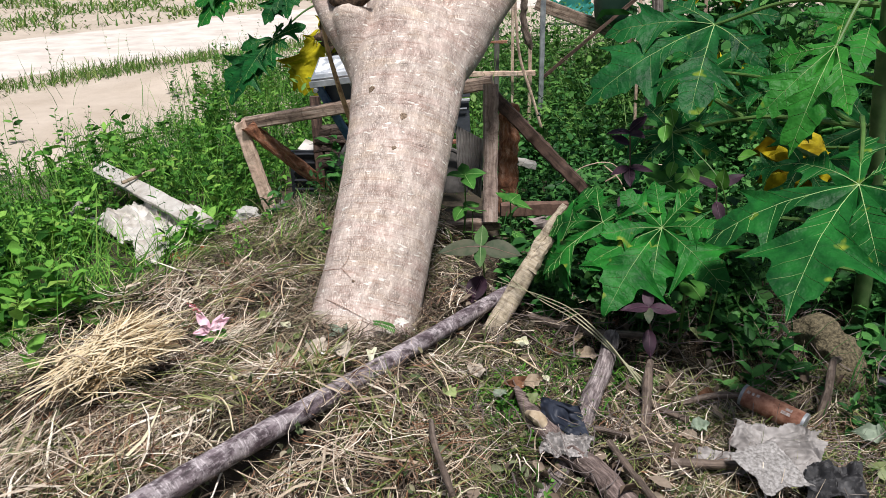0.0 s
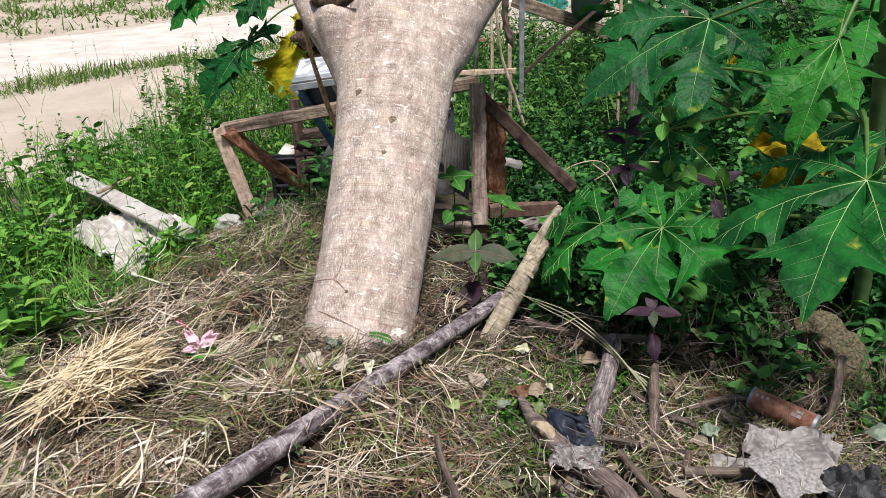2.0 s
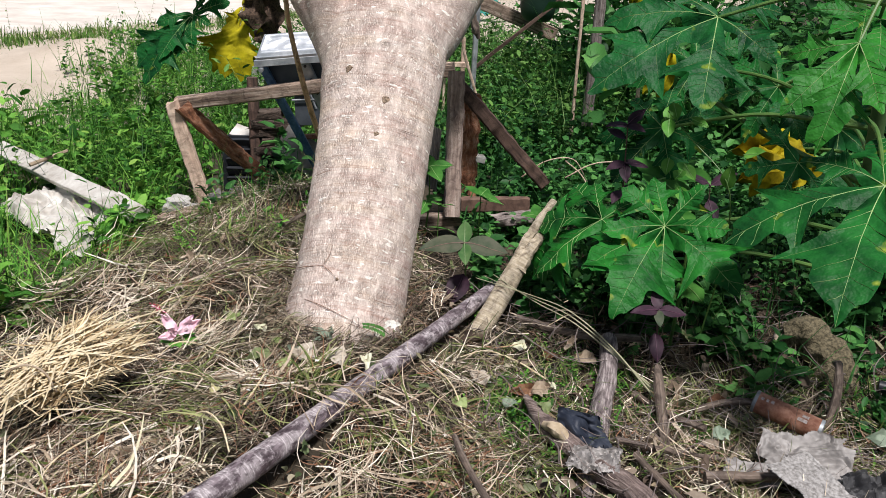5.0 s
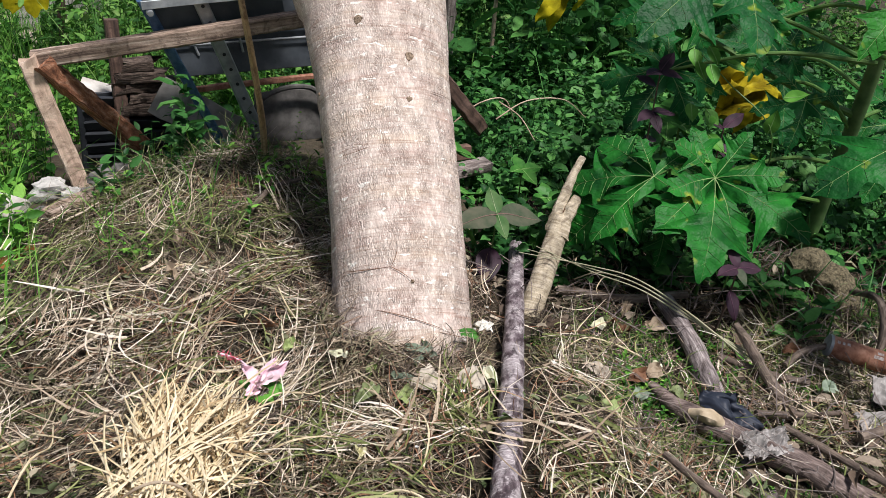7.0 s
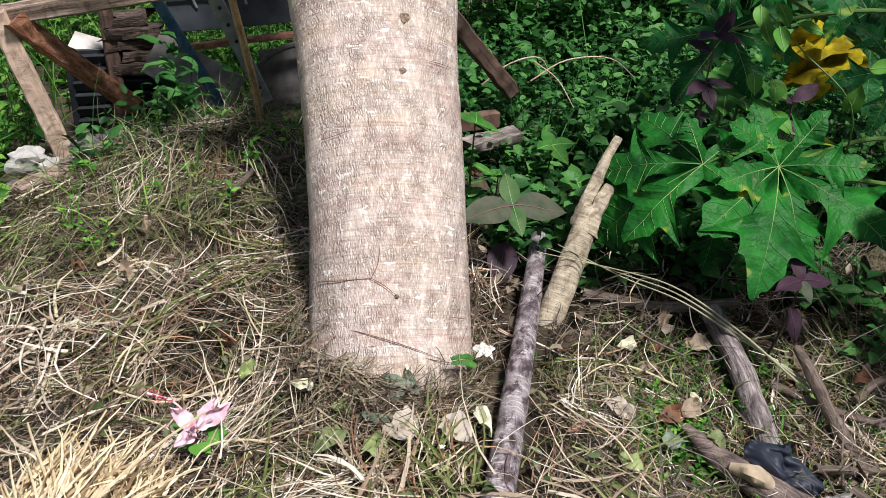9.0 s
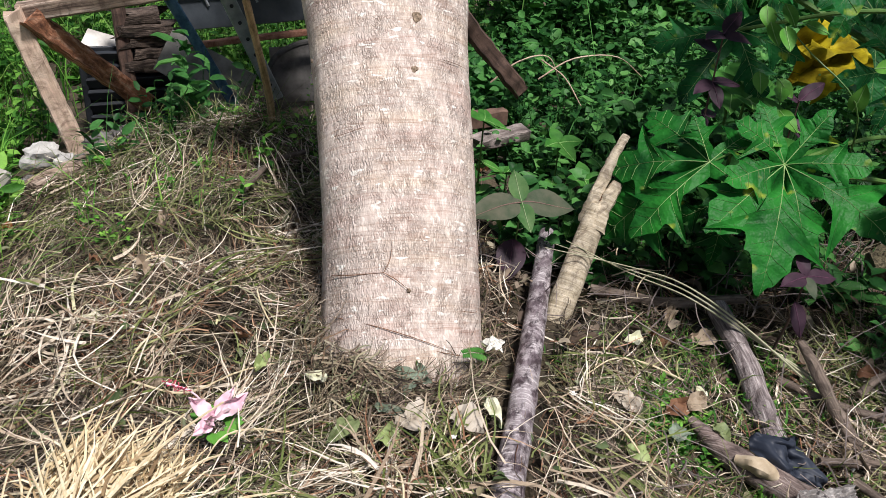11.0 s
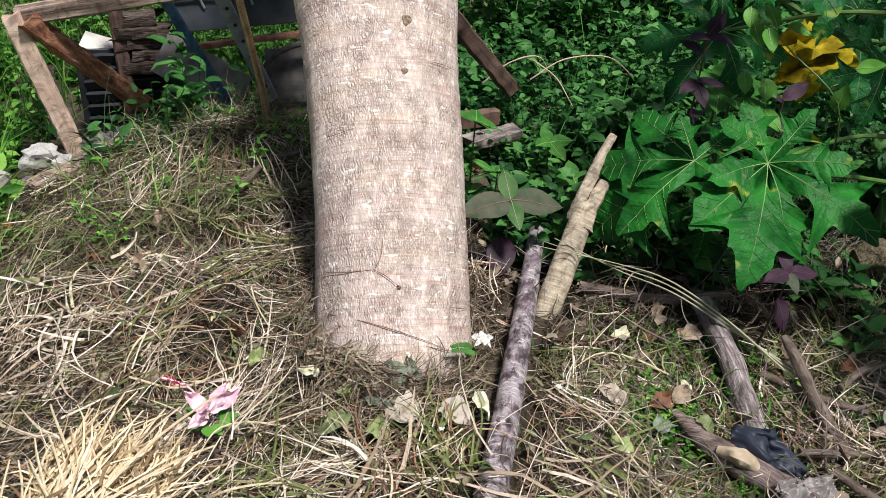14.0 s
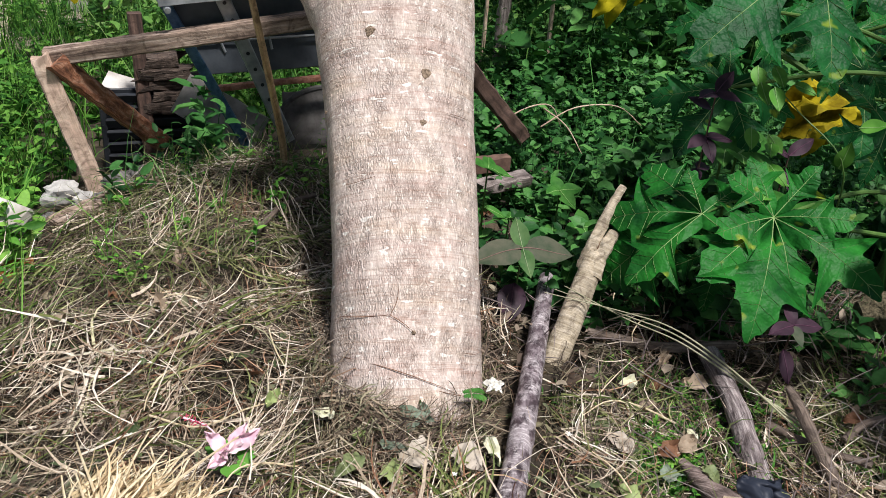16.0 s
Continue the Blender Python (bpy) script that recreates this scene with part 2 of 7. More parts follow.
    col = mix_color(n, k, 1.0, col, tn.outputs[0], "MULTIPLY")
    lent = noise_node(n, k, mapped(n, k, tc, (38, 38, 120)), 1.0, 1.0, 0.5)
    lr = ramp(n, [(0.69, (0, 0, 0)), (0.72, (1, 1, 1))])
    k.new(lent.outputs[0], lr.inputs[0])
    col = mix_color(n, k, lr.outputs[0], col, (0.84, 0.79, 0.72))
    k.new(col, b.inputs["Base Color"])
    b.inputs["Roughness"].default_value = 0.85
    b.inputs["Specular IOR Level"].default_value = 0.2
    lift = n.new("ShaderNodeMath")
    lift.operation = "MULTIPLY_ADD"
    lift.inputs[1].default_value = -0.7
    k.new(cut.outputs[0], lift.inputs[0])
    k.new(ring.outputs[0], lift.inputs[2])
    bump(n, k, lift.outputs[0], 0.9, 0.004, b)
    return m


def earth():
    """Dark litter round the tree, pale sand farther off."""
    m, n, k, b = nodes_of("earth")
    pos = n.new("ShaderNodeNewGeometry").outputs["Position"]
    a = noise_node(n, k, pos, 18.0, 6.0)
    litter = ramp(n, [(0.3, (0.02, 0.015, 0.010)), (0.55, (0.055, 0.042, 0.025)), (0.75, (0.12, 0.09, 0.055))])
    k.new(a.outputs[0], litter.inputs[0])
    s = noise_node(n, k, pos, 2.2, 8.0, 0.7)
    sand = ramp(n, [(0.3, (0.44, 0.365, 0.285)), (0.7, (0.60, 0.52, 0.43))])
    k.new(s.outputs[0], sand.inputs[0])
    dot = n.new("ShaderNodeVectorMath")
    dot.operation = "DOT_PRODUCT"
    dot.inputs[1].default_value = (-0.759, 0.651, 0.0)
    k.new(pos, dot.inputs[0])
    wob = n.new("ShaderNodeMath")
    wob.operation = "MULTIPLY_ADD"
    wob.inputs[1].default_value = 0.9
    k.new(s.outputs[0], wob.inputs[0])
    k.new(dot.outputs["Value"], wob.inputs[2])
    edge = n.new("ShaderNodeMapRange")
    edge.inputs["From Min"].default_value, edge.inputs["From Max"].default_value = 3.75, 4.2
    k.new(wob.outputs[0], edge.inputs["Value"])
    k.new(mix_color(n, k, edge.outputs[0], litter.outputs[0], sand.outputs[0]), b.inputs["Base Color"])
    b.inputs["Roughness"].default_value = 0.95
    fine = noise_node(n, k, pos, 45.0, 5.0)
    bump(n, k, fine.outputs[0], 0.7, 0.012, b)
    return m


def papaya_green(name="papaya_leaf", dark=(0.004, 0.040, 0.011), light=(0.018, 0.158, 0.028), spotted=0.67):
    m, n, k, b = nodes_of(name)
    tc = n.new("ShaderNodeTexCoord").outputs["Object"]
    info = n.new("ShaderNodeObjectInfo")
    t = noise_node(n, k, tc, 14.0, 5.0)
    r = ramp(n, [(0.3, dark), (0.7, light)])
    k.new(t.outputs[0], r.inputs[0])
    spots = noise_node(n, k, tc, 22.0, 2.0)
    sp = ramp(n, [(spotted, (0, 0, 0)), (spotted + 0.09, (1, 1, 1))])
    k.new(spots.outputs[0], sp.inputs[0])
    col = mix_color(n, k, sp.outputs[0], r.outputs[0], (0.22, 0.30, 0.03))
    hsv = n.new("ShaderNodeHueSaturation")
    mr = n.new("ShaderNodeMapRange")
    mr.inputs["To Min"].default_value, mr.inputs["To Max"].default_value = 0.9, 1.25
    k.new(info.outputs["Random"], mr.inputs["Value"])
    k.new(mr.outputs[0], hsv.inputs["Value"])
    hue = n.new("ShaderNodeMapRange")
    hue.inputs["To Min"].default_value, hue.inputs["To Max"].default_value = 0.508, 0.487
    k.new(info.outputs["Random"], hue.inputs["Value"])
    k.new(hue.outputs[0], hsv.inputs["Hue"])
    k.new(col, hsv.inputs["Color"])
    k.new(hsv.outputs[0], b.inputs["Base Color"])
    b.inputs["Roughness"].default_value = 0.48
    b.inputs["Specular IOR Level"].default_value = 0.13
    fine = noise_node(n, k, tc, 30.0, 3.0)
    bump(n, k, fine.outputs[0], 0.8, 0.009, b)
    tr = n.new("ShaderNodeBsdfTranslucent")
    k.new(hsv.outputs[0], tr.inputs[0])
    mx = n.new("ShaderNodeMixShader")
    mx.inputs[0].default_value = 0.16
    k.new(b.outputs[0], mx.inputs[1])
    k.new(tr.outputs[0], mx.inputs[2])
    k.new(mx.outputs[0], n["Material Output"].inputs[0])
    return m


def purple_bark():
    """Dark purple-brown bark, scuffed grey along it and flaked pale across it."""
    m, n, k, b = nodes_of("purple_brown_bark")
    uv = n.new("ShaderNodeUVMap").outputs[0]
    t = noise_node(n, k, mapped(n, k, uv, (70, 30, 1)), 1.0, 5.0, 0.65, 0.6)
    base = ramp(n, [(0.32, (0.022, 0.014, 0.017)), (0.48, (0.065, 0.044, 0.052)), (0.68, (0.27, 0.22, 0.24))])
    k.new(t.outputs[0], base.inputs[0])
    flake = noise_node(n, k, mapped(n, k, uv, (38, 300, 1)), 1.0, 4.0, 0.65, 1.2)
    fr_ = ramp(n, [(0.53, (0, 0, 0)), (0.58, (1, 1, 1))])
    k.new(flake.outputs[0], fr_.inputs[0])
    where = noise_node(n, k, mapped(n, k, uv, (40, 20, 1)), 1.0, 8.0, 0.78)
    wr = ramp(n, [(0.46, (0, 0, 0)), (0.55, (1, 1, 1))])
    k.new(where.outputs[0], wr.inputs[0])
    both = n.new("ShaderNodeMath")
    both.operation = "MULTIPLY"
    k.new(fr_.outputs[0], both.inputs[0])
    k.new(wr.outputs[0], both.inputs[1])
    soft = mix_color(n, k, 0.62, base.outputs[0], (0.44, 0.39, 0.40))
    haze = mix_color(n, k, wr.outputs[0], base.outputs[0], soft)
    k.new(mix_color(n, k, both.outputs[0], haze, (0.62, 0.57, 0.58)), b.inputs["Base Color"])
    b.inputs["Roughness"].default_value = 0.5
    bump(n, k, flake.outputs[0], 0.8, 0.002, b)
    return m


EARTH = earth()
BARK = bark_pale()
PALE_DRY = fibre("pale_dry_grass", [(0.0, (0.30, 0.225, 0.155)), (0.35, (0.54, 0.445, 0.33)), (0.7, (0.72, 0.63, 0.51)), (0.88, (0.86, 0.79, 0.68)), (1.0, (0.54, 0.52, 0.29))], None, 4.0, 0.6)
MID_DRY = fibre("grey_brown_dry_grass", [(0.0, (0.030, 0.022, 0.018)), (0.28, (0.095, 0.071, 0.054)), (0.6, (0.25, 0.195, 0.148)), (0.75, (0.10, 0.115, 0.062)), (0.85, (0.19, 0.115, 0.076)), (1.0, (0.42, 0.36, 0.285))],
                [(0.35, (0.72, 0.62, 0.55)), (0.5, (1, 1, 1)), (0.65, (0.85, 1.0, 0.72))], 4.0, 0.8)
# Brown rootlets coloured almost black, so the shade between stems is in the colour.
FUZZ = fibre("gap_shade_fuzz", [(0.0, (0.008, 0.006, 0.004)), (0.45, (0.022, 0.016, 0.010)), (0.7, (0.022, 0.026, 0.011)), (0.85, (0.055, 0.033, 0.019)), (1.0, (0.10, 0.055, 0.033))], None, 3.0, 0.9)
STRAW = fibre("straw", [(0.0, (0.16, 0.10, 0.05)), (0.25, (0.44, 0.325, 0.18)), (0.6, (0.72, 0.585, 0.36)), (1.0, (0.86, 0.76, 0.54))], None, 3.0, 0.55)
GREEN_CUT = fibre("cut_green_grass", [(0.0, (0.06, 0.09, 0.02)), (0.5, (0.16, 0.20, 0.06)), (1.0, (0.38, 0.39, 0.18))], None, 3.0, 0.6, 0.15)
WEED = fibre("weed_leaf", [(0.0, (0.012, 0.062, 0.010)), (0.5, (0.078, 0.235, 0.032)), (0.9, (0.19, 0.40, 0.068)), (1.0, (0.22, 0.34, 0.075))],
             [(0.35, (0.55, 0.7, 0.55)), (0.6, (1, 1, 1))], 2.5, 0.55, 0.25)
BRIGHT_WEED = fibre("bright_weed_leaf", [(0.0, (0.022, 0.10, 0.014)), (0.5, (0.115, 0.32, 0.042)), (0.9, (0.25, 0.49, 0.085)), (1.0, (0.24, 0.36, 0.07))], None, 3.0, 0.6, 0.2)
# Shaded version of the weed green: the shade on the right is in the colour.
SHADE_WEED = fibre("shaded_weed_leaf", [(0.0, (0.010, 0.055, 0.013)), (0.45, (0.040, 0.145, 0.035)), (0.9, (0.095, 0.27, 0.066)), (1.0, (0.15, 0.35, 0.09))],
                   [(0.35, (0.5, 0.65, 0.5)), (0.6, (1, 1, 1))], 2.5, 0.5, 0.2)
FAR_WEED = fibre("far_weed_leaf", [(0.0, (0.014, 0.060, 0.010)), (0.5, (0.060, 0.175, 0.030)), (0.9, (0.14, 0.29, 0.06)), (1.0, (0.22, 0.33, 0.12))], None, 2.0, 0.6, 0.15)
TUFT = fibre("grass_tuft", [(0.0, (0.05, 0.12, 0.02)), (0.6, (0.11, 0.22, 0.04)), (1.0, (0.26, 0.32, 0.10))], None, 2.0, 0.6, 0.2)
PAPAYA = papaya_green()
PAPAYA_SPOTTED = papaya_green("spotted_papaya_leaf", (0.005, 0.052, 0.013), (0.022, 0.18, 0.034), 0.625)
PAPAYA_YOUNG = papaya_green("young_papaya_leaf", (0.009, 0.092, 0.012), (0.032, 0.22, 0.027))
VEIN = plain("pale_vein", (0.22, 0.38, 0.13), (0.44, 0.58, 0.26), 40, 0.6, spec=0.1)
STALK = plain("green_stalk", (0.055, 0.135, 0.025), (0.105, 0.20, 0.045), 30, 0.5)
YELLOW = plain("yellow_leaf", (0.20, 0.175, 0.004), (0.50, 0.43, 0.014), 18, 0.65, depth=0.0015, spec=0.12)
AMBER = plain("amber_withered_leaf", (0.17, 0.125, 0.005), (0.46, 0.375, 0.015), 24, 0.65, depth=0.003, spec=0.12)
PURPLE = plain("purple_leaf", (0.020, 0.011, 0.018), (0.050, 0.024, 0.038), 30, 0.55, depth=0.001, spec=0.2)
FRESH_LEAF = plain("fresh_leaf", (0.055, 0.19, 0.022), (0.12, 0.31, 0.05), 20, 0.5, depth=0.001, spec=0.15)
WILTED = plain("wilted_leaf", (0.13, 0.17, 0.07), (0.25, 0.29, 0.13), 30, 0.6, depth=0.002)
GREYLEAF = plain("dusky_leaf", (0.045, 0.066, 0.038), (0.102, 0.102, 0.070), 28, 0.6, depth=0.001, spec=0.12)
DUSKY_GREEN = plain("dusky_green_leaf", (0.035, 0.10, 0.028), (0.085, 0.155, 0.055), 24, 0.55, depth=0.001, spec=0.1)
BRIGHT_LEAF = plain("light_green_leaf", (0.028, 0.12, 0.018), (0.075, 0.22, 0.040), 20, 0.55, depth=0.001, spec=0.1)
OLD_WOOD = wood("weathered_wood", (0.07, 0.045, 0.034), (0.28, 0.205, 0.155), (0.50, 0.41, 0.34), 0.85, 14.0, 1.0, 0.003)
PALE_WOOD = wood("pale_split_wood", (0.40, 0.28, 0.20), (0.62, 0.47, 0.36), (0.76, 0.62, 0.50))
RED_WOOD = wood("red_rotten_wood", (0.075, 0.028, 0.016), (0.36, 0.15, 0.075), (0.64, 0.42, 0.30), 0.85, 9.0, 3.0, 0.006)
DARK_WOOD = wood("dark_wood", (0.04, 0.025, 0.02), (0.10, 0.06, 0.045), (0.19, 0.12, 0.09))
POLE_WOOD = purple_bark()
GREEN_STEM = wood("pale_cut_stem", (0.27, 0.22, 0.14), (0.45, 0.385, 0.28), (0.62, 0.55, 0.43), 0.75, 1.2, 22.0, 0.003)
TWIG = wood("twig_bark", (0.05, 0.036, 0.028), (0.14, 0.105, 0.082), (0.30, 0.25, 0.205), depth=0.003)
BRANCH = wood("branch_bark", (0.060, 0.042, 0.038), (0.165, 0.122, 0.108), (0.33, 0.265, 0.24), 0.85, 16.0, 5.0, 0.004)
PURPLE_BARK = wood("grey_purple_bark", (0.07, 0.054, 0.056), (0.21, 0.175, 0.172), (0.50, 0.45, 0.435), 0.85, 18.0, 4.0, 0.004)
GREY_BARK = wood("weathered_grey_bark", (0.10, 0.078, 0.072), (0.24, 0.20, 0.185), (0.46, 0.41, 0.385), depth=0.003)
CUT_FACE = plain("fresh_cut_wood", (0.36, 0.28, 0.18), (0.52, 0.43, 0.31), 60, 0.7, depth=0.001)
STEEL = plain("dull_steel", (0.50, 0.54, 0.58), (0.80, 0.83, 0.86), 26, 0.38, 0.5, depth=0.003)
ZINC = plain("dull_zinc", (0.24, 0.26, 0.28), (0.48, 0.51, 0.53), 25, 0.45, 0.4)
BLUE_STEEL = plain("chipped_blue_paint", (0.03, 0.075, 0.16), (0.09, 0.17, 0.29), 60, 0.45, 0.1)
BLACK_SHEET = plain("black_plastic", (0.016, 0.018, 0.022), (0.036, 0.041, 0.048), 16, 0.45, depth=0.002, spec=0.35)
GREY_SHEET = plain("grey_panel", (0.06, 0.056, 0.052), (0.17, 0.16, 0.148), 22, 0.7, depth=0.003)
RUST = plain("rust", (0.22, 0.085, 0.05), (0.46, 0.24, 0.16), 70, 0.7, 0.1, depth=0.001)
WHITE_PLASTIC = plain("dirty_white_sheet", (0.37, 0.335, 0.29), (0.63, 0.61, 0.565), 16, 0.6, depth=0.004)
PALE_FILM = plain("speckled_film", (0.15, 0.14, 0.13), (0.40, 0.385, 0.37), 170, 0.6, depth=0.0008)
GREY_PLASTIC = plain("grey_plastic_film", (0.16, 0.148, 0.138), (0.32, 0.30, 0.285), 20, 0.5, depth=0.002)
PINK = plain("pink_petal", (0.80, 0.50, 0.60), (0.88, 0.68, 0.74), 40, 0.55)
DEEP_PINK = plain("red_stamen", (0.45, 0.04, 0.09), (0.6, 0.1, 0.15), 40, 0.6)
DRY_LEAF = plain("dry_leaf", (0.24, 0.18, 0.12), (0.42, 0.34, 0.25), 30, 0.8, depth=0.003)
BROWN_LEAF = plain("brown_leaf", (0.12, 0.055, 0.03), (0.24, 0.12, 0.06), 30, 0.7, depth=0.003)

# ---- the ground ----
def sheet_axis(lo, hi, step, far):
    mid = np.arange(lo, hi + step / 2, step)
    out = [0.15, 0.4, 0.8, 1.5, 3, 6, 12, 25, 60, 150, far]
    return np.concatenate([[lo - d for d in reversed(out)], mid, [hi + d for d in out]])


def ground_sheet():
    xs, ys = sheet_axis(-4.0, 2.6, 0.06, 400), sheet_axis(-1.2, 8.0, 0.06, 400)
    X, Y = np.meshgrid(xs, ys)
    Z = ground_z(X, Y)
    V = np.stack([X.ravel(), Y.ravel(), Z.ravel()], 1)
    w = len(xs)
    F = [(j * w + i, j * w + i + 1, (j + 1) * w + i + 1, (j + 1) * w + i) for j in range(len(ys) - 1) for i in range(w - 1)]
    ob = new("ground", mesh("ground", V, F, EARTH))
    return tagged(ob, "dark leaf-littered soil turning to pale sand by the road", "ground", kind="structure")


ground_sheet()


def road_strip():
    """A pale dirt road across the background."""
    n, d = np.array([-0.759, 0.651]), np.array([0.651, 0.759])
    V, F = [], []
    along = np.concatenate([np.arange(-60, -4, 4), np.arange(-4, 16, 0.3), np.arange(16, 80, 4)])
    across = np.linspace(6.45, 9.0, 14)
    for a in along:
        for s in across:
            e = 0.30 * noise.noise(Vector((a * 0.9, s, 0))) + 0.15 * noise.noise(Vector((a * 3.1, s, 4))) if s in (across[0], across[-1]) else 0
            p = n * (s + e) + d * a
            V.append((p[0], p[1], float(ground_z(p[0], p[1])) + (0.004 if s not in (across[0], across[-1]) else -0.004)))
    m = len(across)
    for i in range(len(along) - 1):
        for j in range(m - 1):
            F.append((i * m + j, i * m + j + 1, (i + 1) * m + j + 1, (i + 1) * m + j))
    V = np.array(V)
    ob = new("road", mesh("road", V, F, plain("pale_road", (0.56, 0.50, 0.44), (0.76, 0.70, 0.63), 3.5, 0.95, depth=0.01)))
    return tagged(ob, "pale sandy dirt road bleached by sun", "road", kind="structure")


road_strip()


# ---- blades and leaves strewn in numbers ----
def blades(base, heading, lift, length, width, bend, curl, seg=3):
    """Narrow bent strips. All arguments are arrays of one length; base is n x 3."""
    n = len(base)
    V = np.zeros((n, seg + 1, 2, 3))
    pos = base.copy()
    h, e = heading.copy(), lift.copy()
    roll = rng.normal(0, 0.75, n) if seg == 4 else np.zeros(n)
    for i in range(seg + 1):
        f = i / seg
        side = np.stack([-np.sin(h), np.cos(h), np.zeros(n)], 1)
        w = (width * (1 - 0.75 * f ** 1.5))[:, None] * 0.5
        over = np.stack([-np.cos(h) * np.sin(e), -np.sin(h) * np.sin(e), np.cos(e)], 1)
        side = side * np.cos(roll)[:, None] + over * np.sin(roll)[:, None]
        V[:, i, 0], V[:, i, 1] = pos - side * w, pos + side * w
        d = np.stack([np.cos(h) * np.cos(e), np.sin(h) * np.cos(e), np.sin(e)], 1)
        pos = pos + d * (length / seg)[:, None]
        h, e = h + curl / seg, e + bend / seg
        if seg == 4:
            h, e = h + rng.normal(0, 0.15, n), e + rng.normal(0, 0.12, n)
    V = V.reshape(-1, 3)
    b = (np.arange(n) * (seg + 1) * 2)[:, None, None]
    i = (np.arange(seg) * 2)[None, :, None]
    F = (b + i + np.array([0, 1, 3, 2])[None, None, :]).reshape(-1, 4)
    return V, F


def leaf_cards(base, heading, lift, length, width, roll, fold):
    """Small oval pointed leaves folded along the middle."""
    n = len(base)
    d = np.stack([np.cos(heading) * np.cos(lift), np.sin(heading) * np.cos(lift), np.sin(lift)], 1)
    s = np.stack([-np.sin(heading), np.cos(heading), np.zeros(n)], 1)
    u = np.cross(d, s)
    s2 = s * np.cos(roll)[:, None] + u * np.sin(roll)[:, None]
    u2 = np.cross(d, s2)
    L, W, K = length[:, None], width[:, None], fold[:, None]
    ring = [base]
    for f, w in ((0.14, 0.34), (0.40, 0.50), (0.74, 0.33)):
        ring.append(base + d * L * f + s2 * W * w + u2 * K * W)
    ring.append(base + d * L - u2 * L * 0.12)
    for f, w in ((0.74, 0.33), (0.40, 0.50), (0.14, 0.34)):
        ring.append(base + d * L * f - s2 * W * w + u2 * K * W)
    for f in (0.14, 0.40, 0.74):
        ring.append(base + d * L * f)
    V = np.stack(ring, 1).reshape(-1, 3)
    b = (np.arange(n) * 11)[:, None, None]
    F = (b + np.array([[0, 1, 8, 8], [8, 1, 2, 9], [9, 2, 3, 10], [10, 3, 4, 4], [10, 4, 5, 5], [9, 10, 5, 6], [8, 9, 6, 7], [0, 8, 7, 7]])[None]).reshape(-1, 4)
    return V, F


def soup(name, parts, material, label, category):
    """One object of kind stuff out of many loose strips."""
    V = np.concatenate([p[0] for p in parts])
    off, F = 0, []
    for v, f in parts:
        F.append(np.asarray(f) + off)
        off += len(v)
    F = np.concatenate(F)
    faces = [tuple(f) if f[2] != f[3] else tuple(f[:3]) for f in F.tolist()]
    ob = new(name, mesh(name, V, faces, material, sharp=False))
    return tagged(ob, label, category, kind="stuff")


def heap_top(x, y):
    """Clumpy height of the cut grass over the ground."""
    v = np.array([noise.noise(Vector((a * 4.5, b * 4.5, 0.5))) + 0.6 * noise.noise(Vector((a * 11, b * 11, 2.0))) for a, b in zip(x, y)])
    foot = np.clip((np.hypot(np.asarray(x) + 0.19, np.asarray(y) - 1.66) - 0.14) * 7, 0.25, 1)
    return np.clip(0.028 + 0.065 * v, 0.003, 0.115) * np.where(np.asarray(x) > 0.05, 0.65, 1.0) * foot


def in_heap(x, y):
    """Where cut grass covers the ground: thick round the tree, thin at the rim."""
    d = ((x + 0.40) / 0.80) ** 2 + ((y - 1.40) / 0.95) ** 2
    c = ((x + 0.38) / 0.46) ** 2 + ((y - 2.20) / 0.60) ** 2
    e = ((x - 0.45) / 0.85) ** 2 + ((y - 1.05) / 0.58) ** 2
    v = np.maximum.reduce([np.clip(1.9 * (1.1 - d), 0, 1), np.clip(1.9 * (1.1 - c), 0, 1), np.clip(1.9 * (1.1 - e), 0, 1)])
    return v * np.where((x > 0.02) & (y > 1.55), 0.2, 1.0)


def scatter(n, x0, x1, y0, y1, weight):
    X, Y = rng.uniform(x0, x1, n * 3), rng.uniform(y0, y1, n * 3)
    keep = rng.uniform(0, 1, n * 3) < weight(X, Y)
    return X[keep][:n], Y[keep][:n]


POLE = np.array([(-0.650, 0.686), (-0.341, 1.134), (-0.154, 1.416), (0.029, 1.701), (0.197, 1.968)])

STICKS = np.array([(0.372, 1.66), (0.334, 1.535), (0.289, 1.427), (0.235, 1.29), (0.16, 1.13), (9.0, 9.0), (0.143, 1.432), (0.163, 1.385), (0.225, 1.255), (0.282, 1.19), (0.36, 1.06)])


def off_pole(x, y):
    """Distance in plan from the long pole and the two sticks beside it."""
    best = np.full(len(x), 9.0)
    for p, q in [*zip(POLE[:-1], POLE[1:]), *((a, b) for a, b in zip(STICKS[:-1], STICKS[1:]) if abs(a[0] - b[0]) + abs(a[1] - b[1]) < 0.5)]:
        d = q - p
        u = np.clip(((x - p[0]) * d[0] + (y - p[1]) * d[1]) / (d @ d), 0, 1)
        best = np.minimum(best, np.hypot(x - p[0] - u * d[0], y - p[1] - u * d[1]))
    return best


